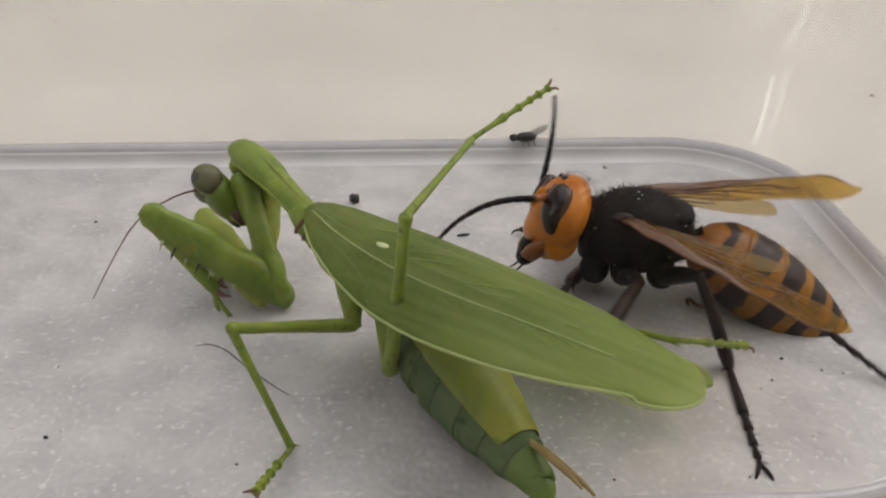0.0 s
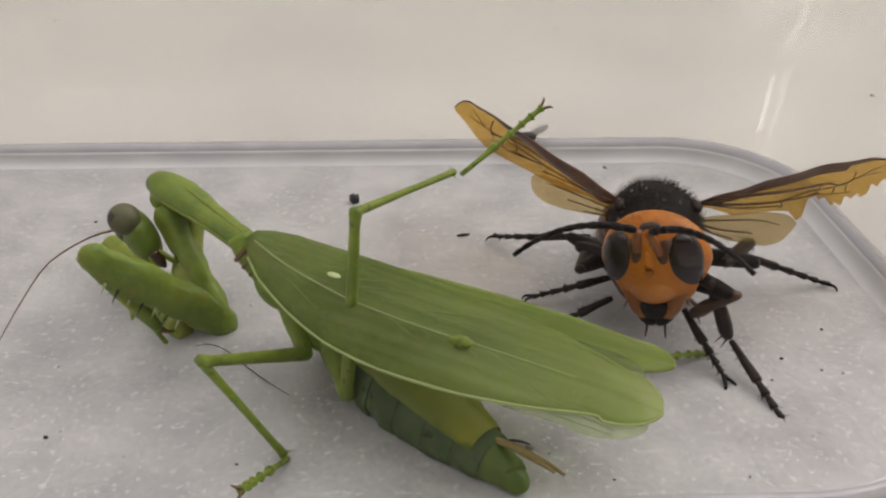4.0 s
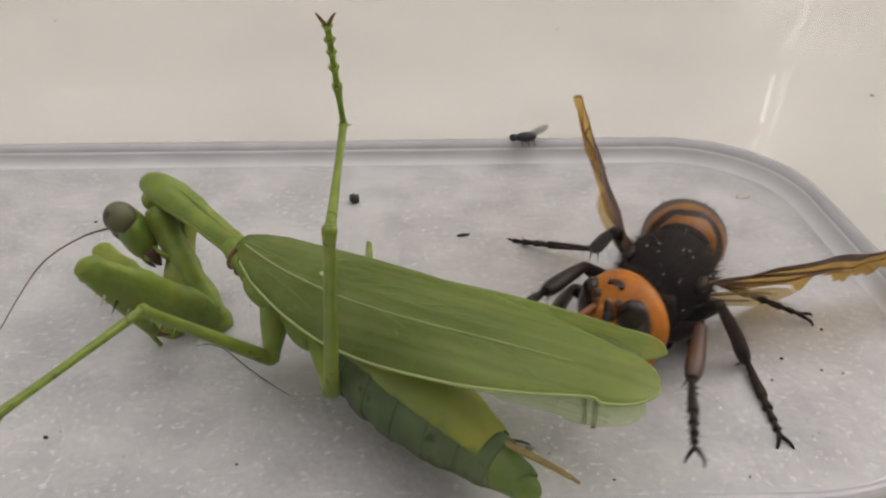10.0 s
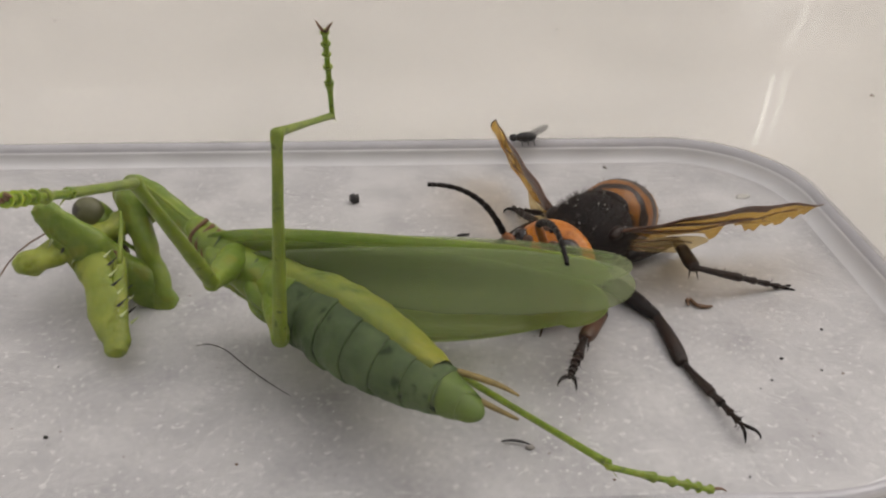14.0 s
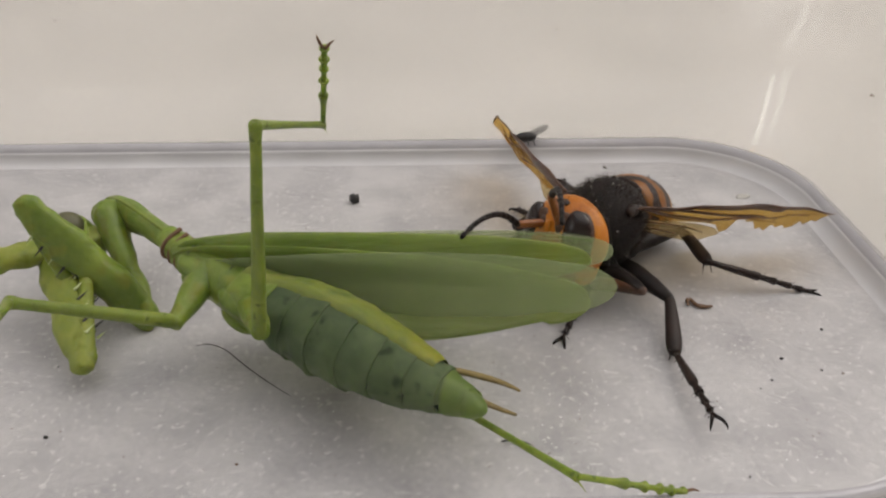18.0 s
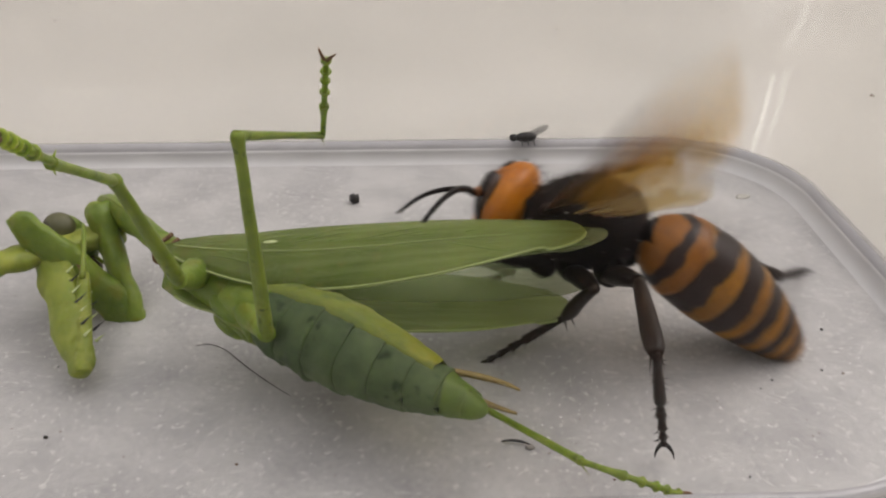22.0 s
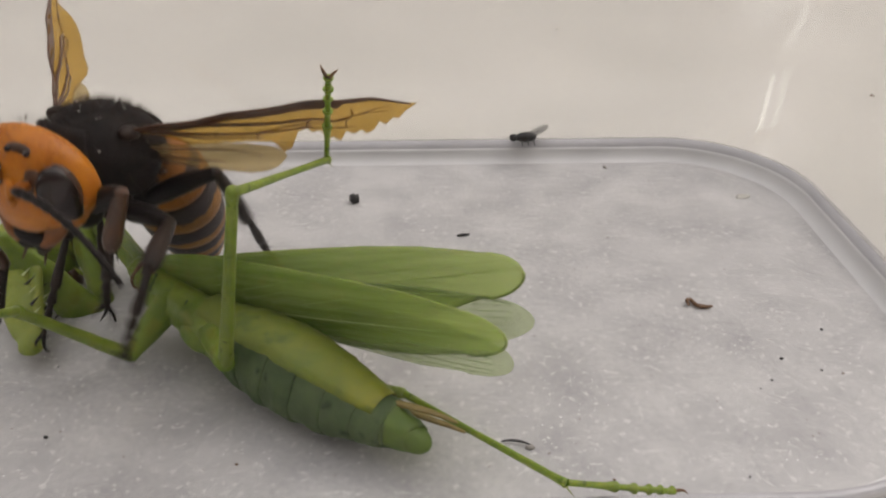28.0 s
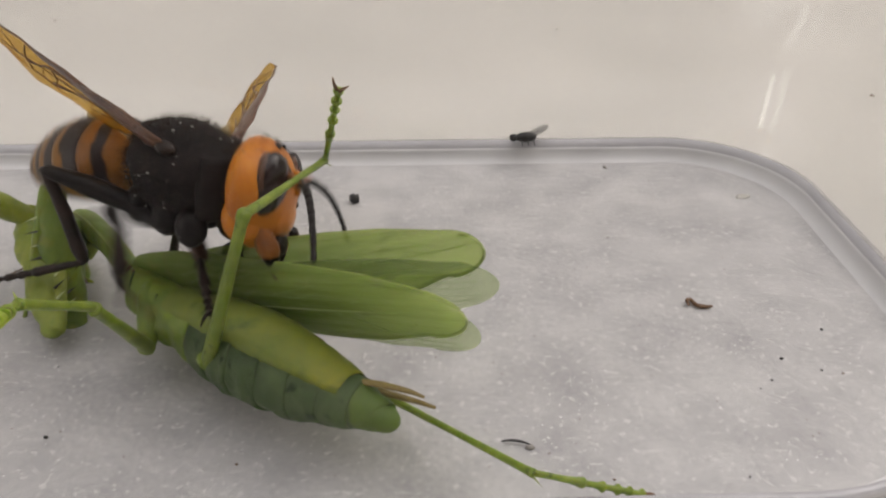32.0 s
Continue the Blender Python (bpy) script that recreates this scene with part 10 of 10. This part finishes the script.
    walk(mantis_parts["mfemL"], [mm(0,-7.8,5.8,-5.8,-55,-27,58), mm(1,-7.8,5.9,-5.9,-59,-31,57), mm(2,-8,5.7,-6,-61,-32,59), mm(3,-8.1,5.4,-6.3,-66,-35,64), mm(6,-7.8,5.4,-6.6,-72,-37,63), mm(7,-7.2,4,-8.1,-67,-50,8), mm(8,-6.8,4.7,-7.2,-73,-52,20), mm(9,-7.7,6.8,-5.2,-81,-54,26), mm(10,-5.4,7.2,-6.2,-80,-38,41), mm(11,-3.9,5,-7.9,-61,-13,54), mm(12,-4.6,4.2,-8.8,-108,-2,66), mm(13,-4.4,.1,-10,-125,25,60), mm(14,-3.8,3.7,-9.4,-162,12,77), mm(15.5,-2.5,.8,-10.2,-146,28,68), mm(17,-2.3,-1.3,-10.3,-131,41,36), mm(18,-2.8,-1.6,-10,-134,37,44), mm(19,-3.7,-1.2,-10,-125,44,44), mm(20,-3.6,.2,-10.1,-137,36,62), mm(21,-4.3,1.4,-9.9,-143,28,62), mm(22,-4.4,3.7,-8.9,-173,21,90), mm(23,-4.1,.5,-10.2,-138,28,50), mm(24,-2.5,-2.4,-9.9,-146,25,62), mm(25,-2.9,-.9,-10.3,-144,27,52), mm(25.5,-1.1,-3.5,-9.3,-139,25,49), mm(28,-2.2,-2.2,-9,-132,19,99), mm(29,-2.9,-2.9,-9,-132,21,107), mm(30,-6.9,.1,-8.7,-152,10,117), mm(31,-7.2,.4,-8.7,-175,10,129), mm(32,-8.3,-.8,-8.4,-170,14,126)])
    walk(mantis_parts["mtibL"], [mm(0,-.8,17.2,1,52,55,171), mm(1,-.8,16.7,1.8,56,54,174), mm(2,-1.4,16.6,2,57,53,177), mm(3,-2.7,16.4,2.3,64,54,-173), mm(6,-2.3,16.1,2.5,56,47,175), mm(7,2.4,5.3,3.3,18,-14,99), mm(8,1.9,7.9,4.7,24,-11,111), mm(9,.1,10.7,7,25,8,118), mm(10,3.5,15,3,-24,5,71), mm(11,4.7,16.8,-4.6,18,-5,100), mm(12,1.6,17.9,-8.4,31,25,107), mm(13,2.4,11.9,-16.3,28,61,110), mm(14,-.6,18,-12.5,48,50,101), mm(15.5,2.5,13,-17.3,90,52,113), mm(17,6.9,5.4,-20,116,50,124), mm(18,5.8,6.7,-19,114,51,132), mm(19,4.1,6.4,-20.3,131,42,125), mm(20,2.1,10.9,-19,122,47,118), mm(21,2,13.1,-16.9,117,48,118), mm(22,-4.4,17.7,-14.4,109,50,110), mm(23,4.4,10.7,-17.2,118,45,123), mm(24,3.8,9.6,-16.2,116,46,119), mm(25,5.3,9.8,-17.1,121,42,109), mm(25.5,7.8,6.8,-15.5,119,41,106), mm(28,-4.5,11.9,-13.9,126,26,139), mm(29,-7,10.5,-14.3,136,26,136), mm(30,-13.7,13.2,-11.4,122,26,145), mm(31,-16.5,11.8,-11.4,138,26,139), mm(32,-16.8,11.1,-11.9,160,26,133)])
    walk(mantis_parts["mtarL"], [mm(0,-8.2,18.4,-9.6,-19,-27,90), mm(1,-8.4,17.6,-8.7,-19,-26,87), mm(2,-9.3,17.1,-8.4,-28,-28,85), mm(3,-10.3,15.5,-8.2,-32,-28,84), mm(6,-11.1,16.9,-7,-104,-44,77), mm(7,.5,17.8,6.3,30,-23,102), mm(8,-2.7,19.8,7,-23,-18,82), mm(9,-6,22.1,5.2,3,-24,93), mm(10,7.8,27.2,1.8,82,-33,105), mm(11,2.5,29.6,-3.4,103,-32,108), mm(12,-1.8,29.1,-14,75,10,106), mm(13,.2,17.9,-27.6,107,37,120), mm(14,-2.2,26.2,-22.5,44,49,99), mm(15.5,-.7,20.4,-27.5,86,54,120), mm(17,2.2,12.4,-30,93,59,124), mm(18,.4,12.9,-29.1,92,60,131), mm(19,-1.4,14.3,-29.1,103,54,132), mm(20,-2.2,18.7,-28.4,103,54,130), mm(21,-2.1,20.9,-26.4,114,48,125), mm(22,-7.3,25.6,-24.3,121,47,111), mm(23,-.6,18.4,-26.4,97,54,126), mm(24,-.6,17.6,-25.5,98,52,122), mm(25,2.1,18.9,-25.8,105,48,113), mm(25.5,5.1,16.3,-24,99,48,110), mm(28,-13.3,19.4,-19.6,104,32,144), mm(29,-15.3,18.6,-20.1,109,30,144), mm(30,-23.3,19.9,-17,117,25,151), mm(31,-25.3,19.6,-17,127,22,148), mm(32,-24.7,19.7,-17.6,114,26,152)])
    walk(mantis_parts["hcoxL"], [mm(0,-9.8,2.2,-3.1,16,11,115), mm(1,-9.6,2.1,-3.7,20,10,116), mm(2,-9.4,2,-4.1,21,9,117), mm(3,-9.1,1.7,-4.8,25,4,121), mm(6,-8.6,1.5,-5.7,31,6,126), mm(7,-8.2,1.3,-6.1,37,-1,127), mm(8,-9.3,4.8,-1.9,26,-2,118), mm(9,-9.3,4.8,-1.7,12,1,102), mm(10,-9.2,5.2,-1.6,28,2,113), mm(11,-9.2,4.9,-2.3,39,3,119), mm(12,-9.4,1.9,-4.6,60,29,127), mm(13,-9.3,-.3,-5.3,67,60,135), mm(14,-8.8,-.2,-6.1,71,63,133), mm(15.5,-8.7,-.9,-6.2,84,60,132), mm(17,-8.5,-1.4,-6.3,95,60,128), mm(18,-8.9,-1.5,-5.8,96,59,137), mm(19,-9.1,-1.7,-5.3,109,55,149), mm(20,-9,-1.2,-5.6,113,51,144), mm(21,-8.9,-1.5,-5.7,112,51,146), mm(22,-8.8,-1.5,-5.9,110,51,145), mm(23,-9,-.9,-5.8,106,52,137), mm(24,-8.7,-1,-6.2,115,48,146), mm(25,-8.4,1,-6.5,98,61,142), mm(25.5,-8,.5,-7.1,107,56,150), mm(28,-9.5,-2.9,-4.1,99,36,159), mm(29,-9.6,-2.9,-3.9,97,39,174), mm(30,-9.8,-2.4,-3.7,99,32,166), mm(31,-9.9,-1.8,-3.8,104,30,170), mm(32,-9.7,-1.5,-4.4,106,31,176)])
    walk(mantis_parts["hfemR"], [mm(0,-10.6,3.8,-3.1,0,15,-136), mm(1,-10.5,3.5,-3.7,0,-41,152), mm(2,-10.3,3.5,-4.2,0,-40,152), mm(3,-10,3.3,-4.9,0,-41,151), mm(6,-9.5,3,-6,0,-44,147), mm(7,-9.3,2.6,-6.5,0,-46,138), mm(8,-12.5,-3,-6,-28,27,-76), mm(9,-12.5,-3,-6,-17,25,-82), mm(10,-12.5,-3,-6,-24,14,-79), mm(11,-9.3,6.5,-2.6,0,14,-141), mm(12,-9.7,3.1,-5.6,0,-11,-153), mm(13,-9.7,.7,-6.4,0,-19,-156), mm(14,-9.1,-2.3,-6.9,0,8,-174), mm(15.5,-9,-3,-6.8,0,9,-171), mm(17,-8.7,-3.5,-6.9,0,12,-169), mm(18,-9.1,-3.5,-6.4,0,10,-169), mm(19,-9.3,-3.7,-5.9,0,6,-167), mm(20,-9.2,-3.4,-6.3,0,7,-169), mm(21,-9.1,-3.7,-6.3,0,4,-166), mm(22,-8.9,-3.6,-6.6,0,3,-166), mm(23,-9.2,-3,-6.4,0,10,-170), mm(24,-8.9,-3.1,-6.8,0,0,-166), mm(25,-9,-1.1,-7.3,0,1,-174), mm(25.5,-8.4,-1.5,-7.9,0,10,-172), mm(28,-9.4,-5.1,-4.5,0,-2,-162), mm(29,-9.5,-5.1,-4.3,0,2,-165), mm(30,-9.8,-4.7,-4.1,0,9,167), mm(31,-10.1,-3.9,-4.3,0,-8,-150), mm(32,-9.9,-3.7,-4.8,0,-5,-151)])
    walk(mantis_parts["htibR"], [mm(0,-24.2,-9.3,-8.1,0,-40,137), mm(1,-23.5,10.5,9.1,0,23,-138), mm(2,-23.4,10.5,8.3,0,19,-141), mm(3,-22.8,10.4,7.9,0,21,-142), mm(6,-21.4,10.6,7.5,0,20,-146), mm(7,-19.5,11.7,7.5,0,20,-146), mm(8,-8.4,-19.9,-14.8,48,0,165), mm(9,-10.1,-20.6,-14.1,49,-1,164), mm(10,-8.8,-21.6,-10.6,55,0,162), mm(11,-24,-5.3,-7.5,0,-23,146), mm(12,-26.8,-5.6,-1.9,0,8,138), mm(13,-26.5,-6.9,-.2,0,24,139), mm(14,-28.3,-4.3,-9.7,0,40,136), mm(15.5,-28,-6,-10,0,44,137), mm(17,-27.5,-7.1,-10.9,0,49,134), mm(18,-27.9,-7.2,-9.7,0,46,141), mm(19,-28.2,-8,-8,0,41,144), mm(20,-28.2,-7.1,-8.5,0,42,140), mm(21,-28,-8.2,-7.8,0,43,142), mm(22,-27.8,-8.4,-7.6,0,44,144), mm(23,-28.1,-6.2,-10,0,42,137), mm(24,-27.9,-7.8,-6.8,0,46,140), mm(25,-28.4,-3.1,-7.7,0,44,125), mm(25.5,-27.4,-4.2,-11.2,0,45,119), mm(28,-27.9,-11.2,-3.8,0,21,168), mm(29,-28.3,-10.2,-5,0,16,173), mm(30,-28.6,-.3,-7.1,0,-3,-146), mm(31,-26.7,-13.7,-1.6,0,13,168), mm(32,-27,-13,-3.3,0,18,169)])
    walk(mantis_parts["htarR"], [mm(0,-35.9,1.6,5.5,0,19,-137), mm(1,-37.9,-2.5,1,0,10,-143), mm(2,-38.9,-1.9,1.4,0,12,-139), mm(3,-38.3,-1.6,.4,0,13,-139), mm(6,-37.8,-.5,.4,0,13,-141), mm(7,-35.9,.7,.1,0,13,-145), mm(8,-28.7,-14.5,-14.6,50,-9,166), mm(9,-30.2,-14.6,-13.6,51,-10,164), mm(10,-28.8,-15.2,-10.7,56,-7,162), mm(11,-40,5.5,.7,0,12,-128), mm(12,-42.2,8.3,-4.9,0,-6,-125), mm(13,-41.1,5.6,-8.9,0,-29,-135), mm(14,-39.8,6.8,-23.4,0,-12,-153), mm(15.5,-38.9,4.4,-24.6,0,-14,-151), mm(17,-37.2,2.8,-26.6,0,-16,-149), mm(18,-39.2,2.1,-24.8,0,-20,-152), mm(19,-41,1.3,-21.8,0,-19,-146), mm(20,-40.3,2.9,-22.5,0,-19,-149), mm(21,-40.1,1.2,-22.1,0,-15,-146), mm(22,-39.9,.5,-22.2,0,-13,-144), mm(23,-39.6,4.4,-23.9,0,-19,-151), mm(24,-39.1,1.6,-21.8,0,-11,-146), mm(25,-37,9.2,-22.3,0,-14,-158), mm(25.5,-34.6,8.9,-25.9,0,-11,-152), mm(28,-47.2,-7.2,-11.2,0,-24,-125), mm(29,-48.4,-7.9,-10.7,0,-22,-124), mm(30,-46.1,-11.9,-6.1,0,-25,-118), mm(31,-46.8,-9.6,-6.5,0,-26,-114), mm(32,-46.6,-9.3,-9.7,0,-20,-119)])


motions()
